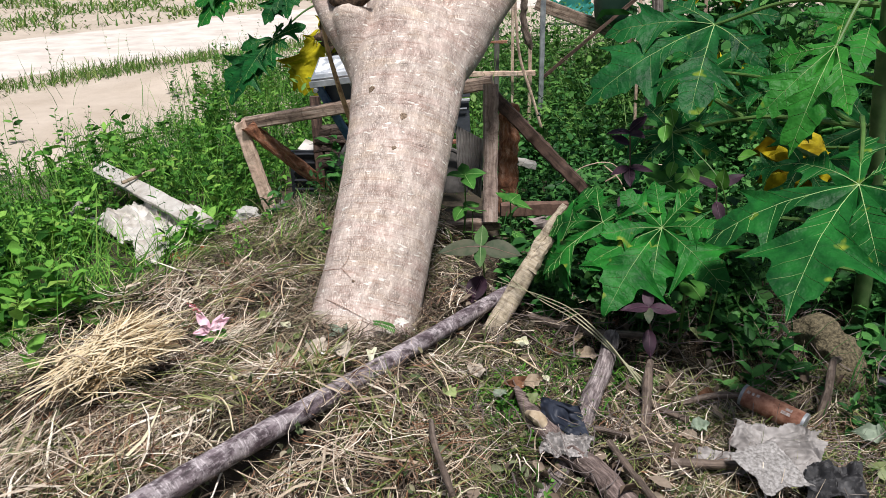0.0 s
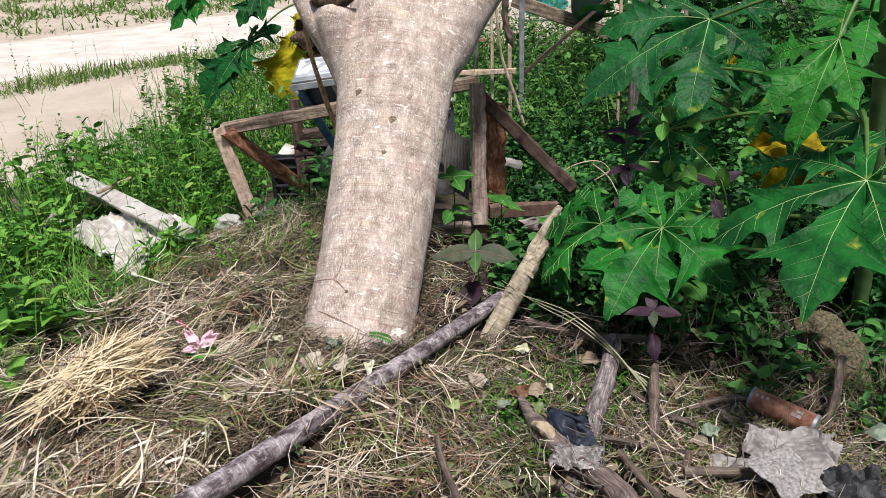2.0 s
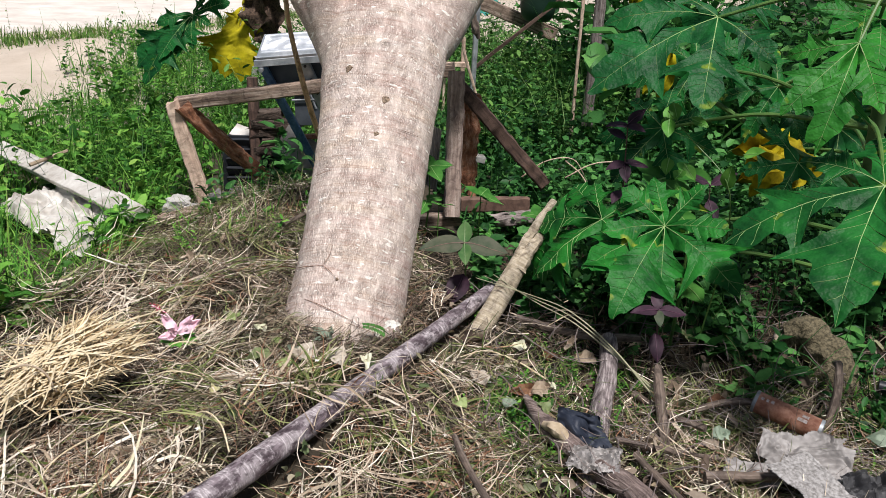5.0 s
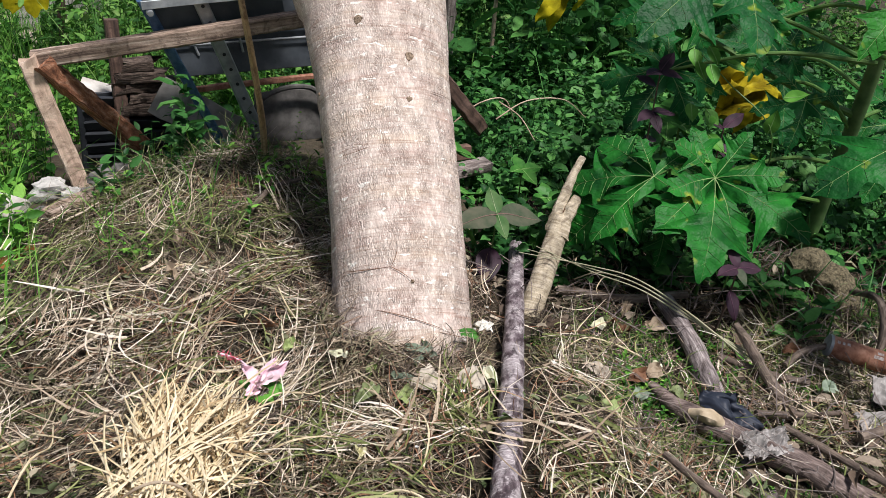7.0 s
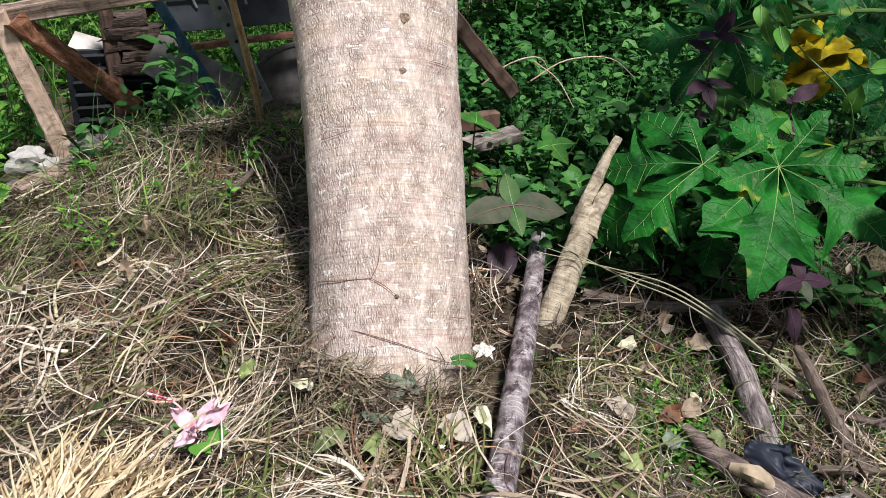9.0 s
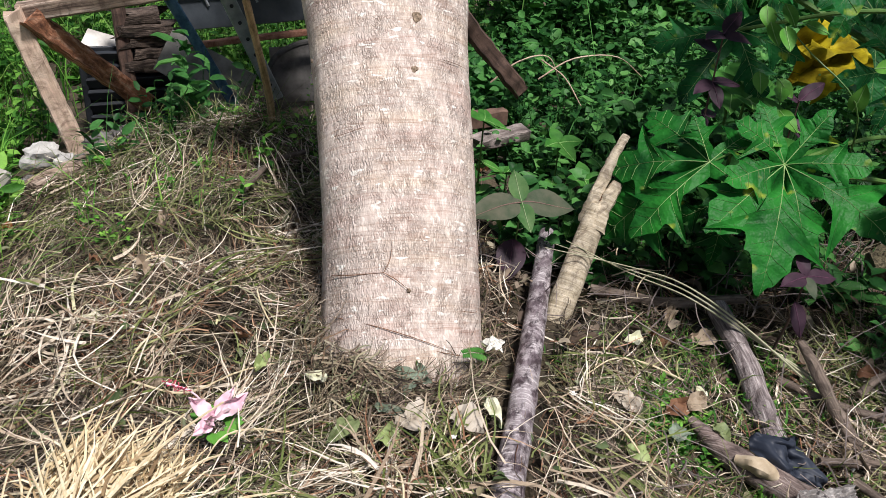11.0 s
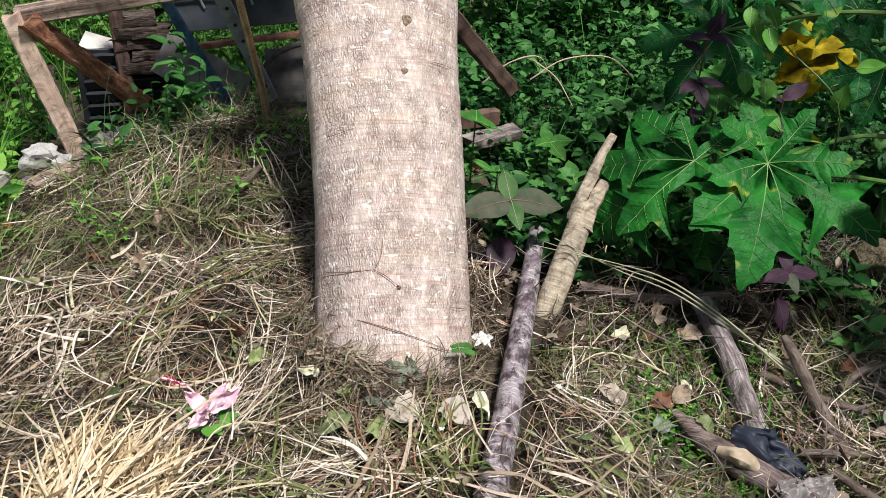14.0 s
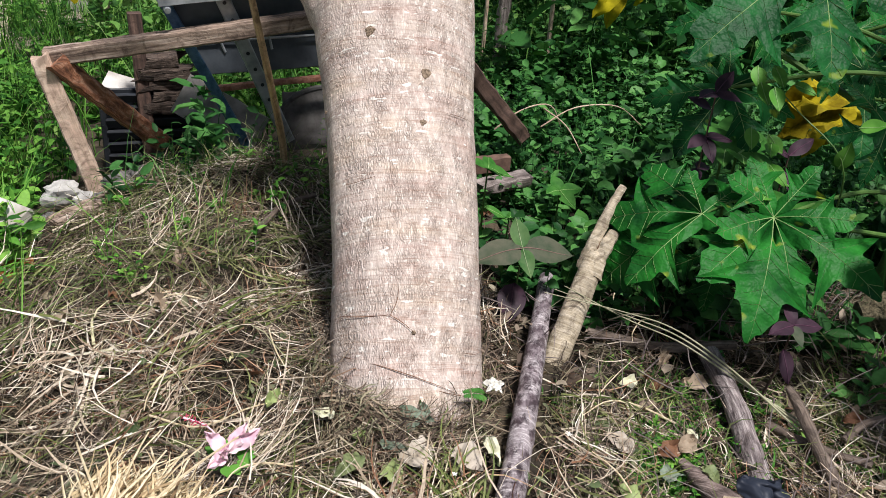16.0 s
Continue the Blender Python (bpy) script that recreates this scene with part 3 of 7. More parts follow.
def strew(n, x0, x1, y0, y1, weight, lo, hi, wlo, whi, lift=0.16, bend=0.45, curl=1.3, top=1.0, mess=0.9):
    x, y = scatter(n, x0, x1, y0, y1, weight)
    k = len(x)
    swirl = np.array([noise.noise(Vector((a * 2.6, b * 2.6, 7.0))) + 0.5 * noise.noise(Vector((a * 7, b * 7, 3.0))) for a, b in zip(x, y)]) * 5
    h = swirl + rng.normal(0, mess, k)
    L = rng.uniform(lo, hi, k)
    ex, ey = x + 0.6 * L * np.cos(h), y + 0.6 * L * np.sin(h)
    near = np.minimum(off_pole(x, y), off_pole(ex, ey))
    keep = (near > 0.035) | (rng.uniform(0, 1, k) < 0.12)
    x, y, h, L = x[keep], y[keep], h[keep], L[keep]
    k = len(x)
    z = ground_z(x, y) + heap_top(x, y) * rng.uniform(0.0, 1.0, k) ** 0.7 * top
    slope = np.clip((ground_z(x + 0.05 * np.cos(h), y + 0.05 * np.sin(h)) - ground_z(x, y)) / 0.05, -0.35, 0.25)
    return blades(np.stack([x, y, z], 1), h, slope + rng.normal(0.05, lift, k), L, rng.uniform(wlo, whi, k),
                  rng.normal(-0.12, bend, k), rng.normal(0, curl, k), 4)


def swath(x, y):
    """Uneven bands in which the pale stems lie."""
    v = np.array([noise.noise(Vector((a * 3.0, b * 3.0, 11.0))) + 0.6 * noise.noise(Vector((a * 9, b * 9, 4.0))) for a, b in zip(x, y)])
    foot = np.hypot(x + 0.19, y - 1.68)
    return in_heap(x, y) * np.clip(0.5 + 1.1 * v, 0.05, 1) * np.where(x > 0.05, 0.85, 1.0) * np.where((y > 2.1) & (x > -0.75), 0.4, 1.0) * np.clip((foot - 0.12) * 9, 0, 1)


def all_round(x, y):
    """The heap and the shaded litter behind it."""
    return np.maximum(in_heap(x, y), np.clip(1.9 * (1.1 - ((x - 0.45) / 0.85) ** 2 - ((y - 1.6) / 0.75) ** 2), 0, 1))


def hollows(x, y):
    v = np.array([noise.noise(Vector((a * 5.5, b * 5.5, 17.0))) for a, b in zip(x, y)])
    return in_heap(x, y) * np.clip(0.75 + 1.6 * v, 0.08, 1) * np.where(x > 0.05, 0.8, 1.0)


def sheaves(clusters, per, x0, x1, y0, y1, weight, lo, hi, wlo, whi, top=1.0):
    """Small swaths of stems that lie side by side, as a scythe drops them."""
    cx, cy = scatter(clusters, x0, x1, y0, y1, weight)
    c = len(cx)
    ch, cs, cl = rng.uniform(0, 6.28, c), rng.uniform(0.008, 0.03, c), rng.normal(0.02, 0.14, c)
    bend, curl = rng.normal(-0.1, 0.35, c), rng.normal(0, 0.5, c)
    i = np.repeat(np.arange(c), per)
    i = i[rng.uniform(0, 1, len(i)) < 0.8]
    k = len(i)
    h = ch[i] + rng.normal(0, 0.22, k)
    off, back = rng.normal(0, 1, k) * cs[i], rng.normal(0, 0.03, k)
    x, y = cx[i] - np.sin(ch[i]) * off + np.cos(ch[i]) * back, cy[i] + np.cos(ch[i]) * off + np.sin(ch[i]) * back
    L = rng.uniform(lo, hi, k)
    near = np.minimum(off_pole(x, y), off_pole(x + 0.7 * L * np.cos(h), y + 0.7 * L * np.sin(h)))
    keep = (near > 0.04) | (rng.uniform(0, 1, k) < 0.06)
    i, h, x, y, L = i[keep], h[keep], x[keep], y[keep], L[keep]
    k = len(i)
    z = ground_z(x, y) + heap_top(x, y) * rng.uniform(0.55, 1.0, k) * top + 0.004
    slope = np.clip((ground_z(x + 0.05 * np.cos(h), y + 0.05 * np.sin(h)) - ground_z(x, y)) / 0.05, -0.35, 0.25)
    return blades(np.stack([x, y, z], 1), h, slope + cl[i] + rng.normal(0, 0.08, k), L, rng.uniform(wlo, whi, k), bend[i] + rng.normal(0, 0.25, k), curl[i] + rng.normal(0, 0.35, k), 4)


# Low layer whose near-black colour deepens the shade in the heap's gaps.
soup("gap_shade_litter", [strew(80000, -1.2, 1.3, 0.6, 2.8, all_round, 0.015, 0.055, 0.0007, 0.0020, 0.4, 0.8, 1.2, 0.45, 1.8)],
     FUZZ, "brown crumbled stems and rootlets of the heap, blackened for shade in its gaps", "litter")
soup("grey_dry_grass", [strew(24000, -1.2, 1.25, 0.6, 2.8, hollows, 0.03, 0.11, 0.0008, 0.0025, 0.32, 0.6, 0.8, 0.9, 1.5),
                        sheaves(700, 14, -1.2, 1.2, 0.6, 2.8, hollows, 0.05, 0.14, 0.0009, 0.0027),
                        strew(6000, 0.0, 1.3, 1.1, 2.3, all_round, 0.03, 0.11, 0.0010, 0.0028, 0.35, 0.6, 0.9, 1.0, 1.2)],
     MID_DRY, "tangled grey-brown cut grass stems", "dry grass")
soup("pale_dry_grass", [strew(7500, -1.2, 1.25, 0.6, 2.8, swath, 0.03, 0.13, 0.0008, 0.0025, 0.28, 0.6, 0.8, 1.25, 1.5),
                        sheaves(540, 13, -1.2, 0.9, 0.6, 2.7, swath, 0.05, 0.15, 0.0010, 0.0028, 1.15),
                        strew(500, -0.62, -0.08, 2.3, 2.75, lambda x, y: np.full(len(x), 0.8), 0.04, 0.12, 0.0010, 0.0026, 0.35, 0.5, 0.9, 1.4, 1.5),
                        strew(1100, 0.02, 1.2, 1.05, 1.58, lambda x, y: np.full(len(x), 0.8), 0.03, 0.10, 0.0010, 0.0028, 0.3, 0.6, 1.2, 1.5, 1.5),
                        sheaves(230, 5, -1.2, 0.7, 0.6, 2.5, swath, 0.06, 0.16, 0.0028, 0.0065, 1.2)],
     PALE_DRY, "pale straw-coloured grass stems strewn over the heap", "dry grass")
soup("russet_stems", [strew(5000, -0.9, 0.9, 0.7, 2.4, swath, 0.03, 0.09, 0.0010, 0.0026, 0.3, 0.6, 1.2, 1.15, 1.5), sheaves(130, 12, -0.9, 0.8, 0.7, 2.4, swath, 0.03, 0.10, 0.0010, 0.0030, 1.1)],
     fibre("russet_stem", [(0.0, (0.10, 0.045, 0.025)), (0.5, (0.25, 0.125, 0.07)), (1.0, (0.42, 0.27, 0.17))], None, 3.0, 0.7), "russet dry stems in the cut grass", "dry grass")
soup("cut_green_grass", [strew(2600, 0.02, 1.1, 1.0, 1.62, lambda x, y: np.full(len(x), 0.8), 0.03, 0.10, 0.0012, 0.0030, 0.35, 0.6, 1.0, 1.4, 1.5),
                         strew(2600, -1.3, 1.2, 0.6, 2.6, swath, 0.04, 0.13, 0.0014, 0.0040, 0.3, 0.6, 1.0, 1.2),
                         sheaves(260, 12, -1.25, 0.9, 0.6, 2.5, hollows, 0.04, 0.13, 0.0016, 0.0048, 1.1)],
     GREEN_CUT, "half-wilted green grass blades in the heap", "grass")
w = rng.uniform(0, 6.28, 1300)
r = 0.12 + np.abs(rng.normal(0, 0.045, 1300))
x, y = -0.196 + r * np.cos(w), 1.70 + r * 1.2 * np.sin(w)
far = off_pole(x, y) > 0.07
x, y, w = x[far], y[far], w[far]
k = len(x)
soup("grass_round_trunk", [blades(np.stack([x, y, ground_z(x, y) + rng.uniform(0, 0.05, k)], 1), w + np.pi / 2 + rng.normal(0, 1.0, k), rng.normal(0.05, 0.35, k), rng.uniform(0.03, 0.09, k),
                                  rng.uniform(0.001, 0.003, k), rng.normal(-0.2, 0.6, k), rng.normal(0.3, 0.6, k), 4)],
     MID_DRY, "dry stems caught round the foot of the trunk", "dry grass")
w = np.concatenate([rng.uniform(3.3, 6.6, 900), rng.normal(3.9, 0.35, 500)])
r = 0.115 + np.abs(rng.normal(0, 0.03, 1400))
x, y = -0.196 + r * np.cos(w), 1.70 + r * 1.2 * np.sin(w)
far = off_pole(x, y) > 0.06
x, y, w, r = x[far], y[far], w[far], r[far]
k = len(x)
soup("foot_litter", [blades(np.stack([x, y, ground_z(x, y) + 0.005 + np.clip(0.028 + 0.022 * np.exp(-((w - 3.85) / 0.4) ** 2) - (r - 0.115) * 0.6, 0, 1) * rng.uniform(0, 1, k)], 1), w + np.pi / 2 + rng.normal(0, 0.9, k), rng.normal(0.0, 0.3, k), rng.uniform(0.02, 0.06, k),
                            rng.uniform(0.001, 0.003, k), rng.normal(-0.2, 0.6, k), rng.normal(0.3, 0.6, k), 4)],
     fibre("foot_stem", [(0.0, (0.05, 0.035, 0.025)), (0.4, (0.17, 0.125, 0.085)), (0.75, (0.38, 0.30, 0.21)), (1.0, (0.20, 0.22, 0.12))], None, 3.0, 0.8), "crumbled litter banked against the trunk", "litter")
x, y = scatter(260, 0.02, 1.1, 1.05, 1.95, all_round)
k = len(x)
soup("dead_leaves", [leaf_cards(np.stack([x, y, ground_z(x, y) + heap_top(x, y) * rng.uniform(0.6, 1.3, k)], 1), rng.uniform(0, 6.28, k), rng.normal(0.1, 0.35, k), rng.uniform(0.018, 0.05, k),
                                rng.uniform(0.010, 0.026, k), rng.normal(0, 0.6, k), rng.uniform(0, 0.5, k))],
     fibre("dead_leaf", [(0.0, (0.045, 0.032, 0.024)), (0.4, (0.12, 0.085, 0.06)), (0.7, (0.20, 0.155, 0.115)), (0.9, (0.30, 0.25, 0.19)), (1.0, (0.16, 0.19, 0.08))], None, 3.0, 0.75),
     "small dead brown leaves in the shaded litter", "leaf litter")
x, y = scatter(2600, -1.1, 1.2, 0.7, 2.7, in_heap)
k = len(x)
soup("chopped_leaves", [leaf_cards(np.stack([x, y, ground_z(x, y) + heap_top(x, y) * rng.uniform(0.4, 1.2, k)], 1), rng.uniform(0, 6.28, k), rng.normal(0.1, 0.4, k), rng.uniform(0.010, 0.028, k),
                                   rng.uniform(0.005, 0.014, k), rng.normal(0, 0.7, k), rng.uniform(0, 0.4, k))],
     fibre("chopped_leaf", [(0.0, (0.05, 0.075, 0.03)), (0.3, (0.10, 0.14, 0.06)), (0.55, (0.20, 0.22, 0.13)), (0.8, (0.24, 0.18, 0.11)), (1.0, (0.42, 0.38, 0.28))], None, 3.0, 0.7, 0.1),
     "small wilted leaf bits scattered over the heap", "leaf bits")


def weed_patch(name, n, x0, x1, y0, y1, weight, hlo, hhi, llo, lhi, material, label, grass=0, broad=(0.4, 0.6)):
    """Many small leafy weeds: thin stems with pairs of pointed leaves, and grass blades between."""
    x, y = scatter(n, x0, x1, y0, y1, weight)
    k = len(x)
    lump = np.array([noise.noise(Vector((a * 2.2, b * 2.2, 21.0))) + 0.5 * noise.noise(Vector((a * 6, b * 6, 1.0))) for a, b in zip(x, y)])
    H, A, T = rng.uniform(hlo, hhi, k) * np.clip(1 + 0.9 * lump, 0.35, 1.9), rng.uniform(0, 6.28, k), rng.normal(0, 0.22, k)
    size = np.clip(1 + 0.7 * np.array([noise.noise(Vector((a * 5, b * 5, 31.0))) for a, b in zip(x, y)]) * 1.6, 0.5, 1.9)
    base = np.stack([x, y, ground_z(x, y) - 0.01], 1)
    up = np.stack([np.sin(T) * np.cos(A), np.sin(T) * np.sin(A), np.cos(T)], 1)
    out = [blades(base, A, np.pi / 2 - T, H, np.full(k, 0.003), np.zeros(k), np.zeros(k), 2)]
    per = 11
    for j in range(per):
        f = (j + 1.5) / (per + 0.5)
        p = base + up * (H * f)[:, None]
        L = rng.uniform(llo, lhi, k) * (1.15 - 0.5 * f) * size
        h = A + j * 2.4 + rng.normal(0, 0.4, k)
        out.append(leaf_cards(p, h, rng.normal(0.35 - 0.2 * (1 - f), 0.3, k), L, L * rng.uniform(*broad, k), rng.normal(0, 0.4, k), rng.uniform(0.05, 0.25, k)))
    if grass:
        x, y = scatter(grass, x0, x1, y0, y1, weight)
        k = len(x)
        out.append(blades(np.stack([x, y, ground_z(x, y)], 1), rng.uniform(0, 6.28, k), rng.normal(1.2, 0.2, k), rng.uniform(hlo, hhi * 1.3, k),
                          rng.uniform(0.002, 0.005, k), rng.normal(-0.9, 0.5, k), rng.normal(0, 0.4, k), 3))
    return soup(name, out, material, label, "weeds")


def left_bed(x, y):
    s = -0.759 * x + 0.651 * y
    v = np.clip((x + 1.74 + 0.8 * np.clip((3.6 - y) * 2, 0, 1) + 0.16 * np.sin(y * 3.7) + 0.08 * np.sin(y * 9.1 + x * 5)) * 2.4, 0.012, 1) * np.clip((5.7 - s) * 2, 0, 1) * np.clip(1.25 - 1.2 * in_heap(x, y), 0, 1)
    v = v * np.where(((x + 1.00) / 0.36) ** 2 + ((y - 2.50) / 0.42) ** 2 < 1, 0.06, 1.0)
    return np.where(x < -0.70, v, v * np.clip((y - 3.08) * 4, 0, 1))


def right_bed(x, y):
    rim = 3.0 + 0.5 * np.sin(y * 2.3) - x
    return np.clip((y - 2.08 + 0.50 * np.clip(x - 0.35, 0, 0.75)) * 3.0, 0, 1) * np.clip(rim * 1.3, 0, 1) * np.clip((5.2 + 0.4 * np.sin(x * 3) - y) * 1.5, 0, 1)


weed_patch("weed_bed", 1900, -3.2, 0.1, 1.9, 6.2, left_bed, 0.05, 0.22, 0.018, 0.048, WEED, "lush low green weeds with small pointed leaves", 9500)
weed_patch("frame_vines", 16, -0.60, -0.28, 2.55, 2.80, lambda x, y: np.ones(len(x)), 0.10, 0.20, 0.035, 0.06, SHADE_WEED, "green vine climbing among the frame legs", 12)
x, y = scatter(2200, -1.7, -0.78, 1.2, 2.5, lambda x, y: np.clip(1.1 - 1.3 * in_heap(x, y), 0, 1))
k = len(x)
soup("fresh_grass", [blades(np.stack([x, y, ground_z(x, y)], 1), rng.uniform(0, 6.28, k), rng.normal(0.9, 0.3, k), rng.uniform(0.06, 0.15, k), rng.uniform(0.0025, 0.006, k), rng.normal(-0.9, 0.5, k), rng.normal(0, 0.4, k), 4)],
     BRIGHT_WEED, "fresh green grass blades beside the heap", "grass")
weed_patch("heap_sprigs", 70, -0.65, -0.10, 2.15, 2.75, lambda x, y: np.ones(len(x)), 0.02, 0.10, 0.012, 0.030, BRIGHT_WEED, "small green sprigs on top of the heap", 130)
x, y = scatter(1000, -0.68, -0.08, 2.05, 2.75, lambda x, y: np.full(len(x), 0.9))
k = len(x)
soup("wilting_grass", [blades(np.stack([x, y, ground_z(x, y) + heap_top(x, y) * 0.8], 1), rng.uniform(0, 6.28, k), rng.normal(0.45, 0.35, k), rng.uniform(0.06, 0.15, k), rng.uniform(0.0012, 0.003, k), rng.normal(-0.9, 0.5, k), rng.normal(0, 0.6, k), 4)],
     fibre("wilting_green", [(0.0, (0.06, 0.085, 0.025)), (0.5, (0.13, 0.16, 0.055)), (1.0, (0.26, 0.27, 0.12))], None, 3.0, 0.6, 0.15), "thin half-dry green grass on the back of the heap", "grass")
weed_patch("sheet_weeds", 24, -1.42, -1.10, 2.40, 2.66, lambda x, y: np.clip(1.3 - ((x + 1.27) / 0.12) ** 2 - ((y - 2.50) / 0.12) ** 2, 0, 1), 0.08, 0.15, 0.035, 0.065, BRIGHT_WEED, "leafy green weeds growing in front of the torn sheet", 90)
weed_patch("broad_weeds", 150, -2.2, -0.85, 1.5, 4.2, left_bed, 0.08, 0.20, 0.05, 0.085, BRIGHT_WEED, "taller broad-leaved green weeds among the low ones", 300)
weed_patch("broad_vines", 260, 0.2, 2.4, 1.8, 3.8, right_bed, 0.05, 0.22, 0.045, 0.085, SHADE_WEED, "broad green vine leaves, coloured darker for the shade", 200, (0.6, 0.85))
weed_patch("back_shrubs", 460, 0.9, 3.6, 3.3, 5.6, lambda x, y: np.clip((x - 0.7) * 2, 0, 1) * np.clip((3.3 + 0.3 * np.sin(y * 3) - x) * 2, 0, 1), 0.5, 1.1, 0.08, 0.14, SHADE_WEED, "tall leafy green shrubs behind the papaya", 300)
weed_patch("side_weeds", 120, 0.62, 1.7, 1.15, 2.0, lambda x, y: np.clip((x - 0.62 + 0.5 * (y - 1.3)) * 3, 0, 1), 0.03, 0.16, 0.03, 0.06, SHADE_WEED, "low green leafy weeds at the edge of the litter", 250)
weed_patch("litter_sprigs", 1100, 0.02, 1.0, 1.0, 1.8, lambda x, y: np.array([max(0.0, min(1.0, 0.25 + 2.0 * noise.noise(Vector((a * 6, b * 6, 41.0))))) for a, b in zip(x, y)]), 0.008, 0.035, 0.007, 0.016, WEED, "tiny green sprigs growing through the litter", 1500)
weed_patch("shade_vines", 130, 0.15, 0.75, 1.68, 2.1, lambda x, y: np.clip((y - 1.88 + 0.5 * (x - 0.15)) * 8, 0, 1), 0.05, 0.22, 0.035, 0.07, SHADE_WEED, "vine leaves under the papaya, with its shade in their colour", 60, (0.6, 0.85))
weed_patch("undergrowth", 3400, 0.15, 3.4, 1.4, 5.2, right_bed, 0.05, 0.24, 0.022, 0.050, SHADE_WEED, "dense undergrowth of small-leaved vines, its green darkened for shade", 900, (0.55, 0.85))
weed_patch("far_weeds", 2600, -0.6, 4.5, 3.4, 7.5, lambda x, y: np.clip(5.0 + 0.759 * x - 0.651 * y, 0, 1) * np.clip((4.2 + 0.5 * np.sin(y * 2) - x) * 1.2, 0, 1) * np.clip((7.2 + 0.5 * np.sin(x * 2.4) - y) * 1.2, 0, 1), 0.15, 0.40, 0.03, 0.06, FAR_WEED, "tall green weeds with small white flowers", 5000)
weed_patch("roadside_weeds", 110, -6.0, 0.5, 3.0, 9.0, lambda x, y: np.exp(-((-0.759 * x + 0.651 * y - 6.2) / 0.2) ** 2), 0.15, 0.42, 0.02, 0.045, TUFT, "thin tall weeds along the road edge", 60)
verge_s = lambda x, y: -0.759 * x + 0.651 * y
x, y = scatter(42000, -7.0, 1.0, 3.5, 10.0, lambda x, y: np.exp(-((verge_s(x, y) - 6.12) / 0.22) ** 2) * (0.25 + 0.75 * (np.sin(x * 5.3 + 2 * y) * np.cos(y * 4.1 - x) > -0.25)))
k = len(x)
soup("verge_grass", [blades(np.stack([x, y, ground_z(x, y)], 1), rng.uniform(0, 6.28, k), rng.normal(1.0, 0.35, k), rng.uniform(0.03, 0.12, k),
                            rng.uniform(0.005, 0.010, k), rng.normal(-0.8, 0.5, k), np.zeros(k), 3)], TUFT, "strip of low green grass along the road", "grass")
x, y = scatter(34000, -14.0, 8.0, 5.0, 20.0, lambda x, y: np.clip((verge_s(x, y) - 9.0) * 2, 0, 1) * (0.15 + 0.85 * (np.sin(x * 2.1 + y) * np.cos(y * 1.7 - x) > -0.1)))
k = len(x)
soup("field_grass", [blades(np.stack([x, y, ground_z(x, y)], 1), rng.uniform(0, 6.28, k), rng.normal(0.7, 0.4, k), rng.uniform(0.04, 0.14, k),
                            rng.uniform(0.012, 0.03, k), rng.normal(-0.8, 0.5, k), np.zeros(k), 3)], TUFT, "patchy green grass on the field beyond the road", "grass")


# ---- the leaning tree ----
def trunk_axis(z):
    """Centre of the leaning, slightly bent trunk at height z, and its half width."""
    u = z - 0.4
    return np.array([-0.1395 + 0.186 * u - 0.145 * u * u, 1.9393 + 0.845 * u - 0.049 * u * u, z]), 0.1275 + 0.0506 * u + 0.155 * u * u - 0.10 * u ** 3


def trunk_reach(z, d, side, front):
    """How far the bark lies from the axis in the direction d: flatter in front towards the fork."""
    r = trunk_axis(z)[1]
    a, b = d @ side, d @ front
    deep = r - 0.036 * float(smoothstep((z - 0.26) / 0.28)) if b > 0 else r
    return 1 / math.sqrt((a / r) ** 2 + (b / deep) ** 2)


def trunk_frame(z):
    c, r = trunk_axis(z)
    t = trunk_axis(z + 0.02)[0] - trunk_axis(z - 0.02)[0]
    t /= np.linalg.norm(t)
    side = np.array([1.0, 0, 0]) - t * t[0]
    side /= np.linalg.norm(side)
    return c, t, side, np.cross(side, t)


def on_bark(p, proud=0.0):
    """The point of the bark nearest to p."""
    p = np.array(p, float)
    zs = np.linspace(0.0, 0.95, 240)
    z = min(zs, key=lambda q: np.linalg.norm(trunk_axis(q)[0] - p))
    c, t, side, front = trunk_frame(z)
    d = p - c - t * (t @ (p - c))
    d /= np.linalg.norm(d)
    return c + d * (trunk_reach(z, d, side, front) + proud), d, t


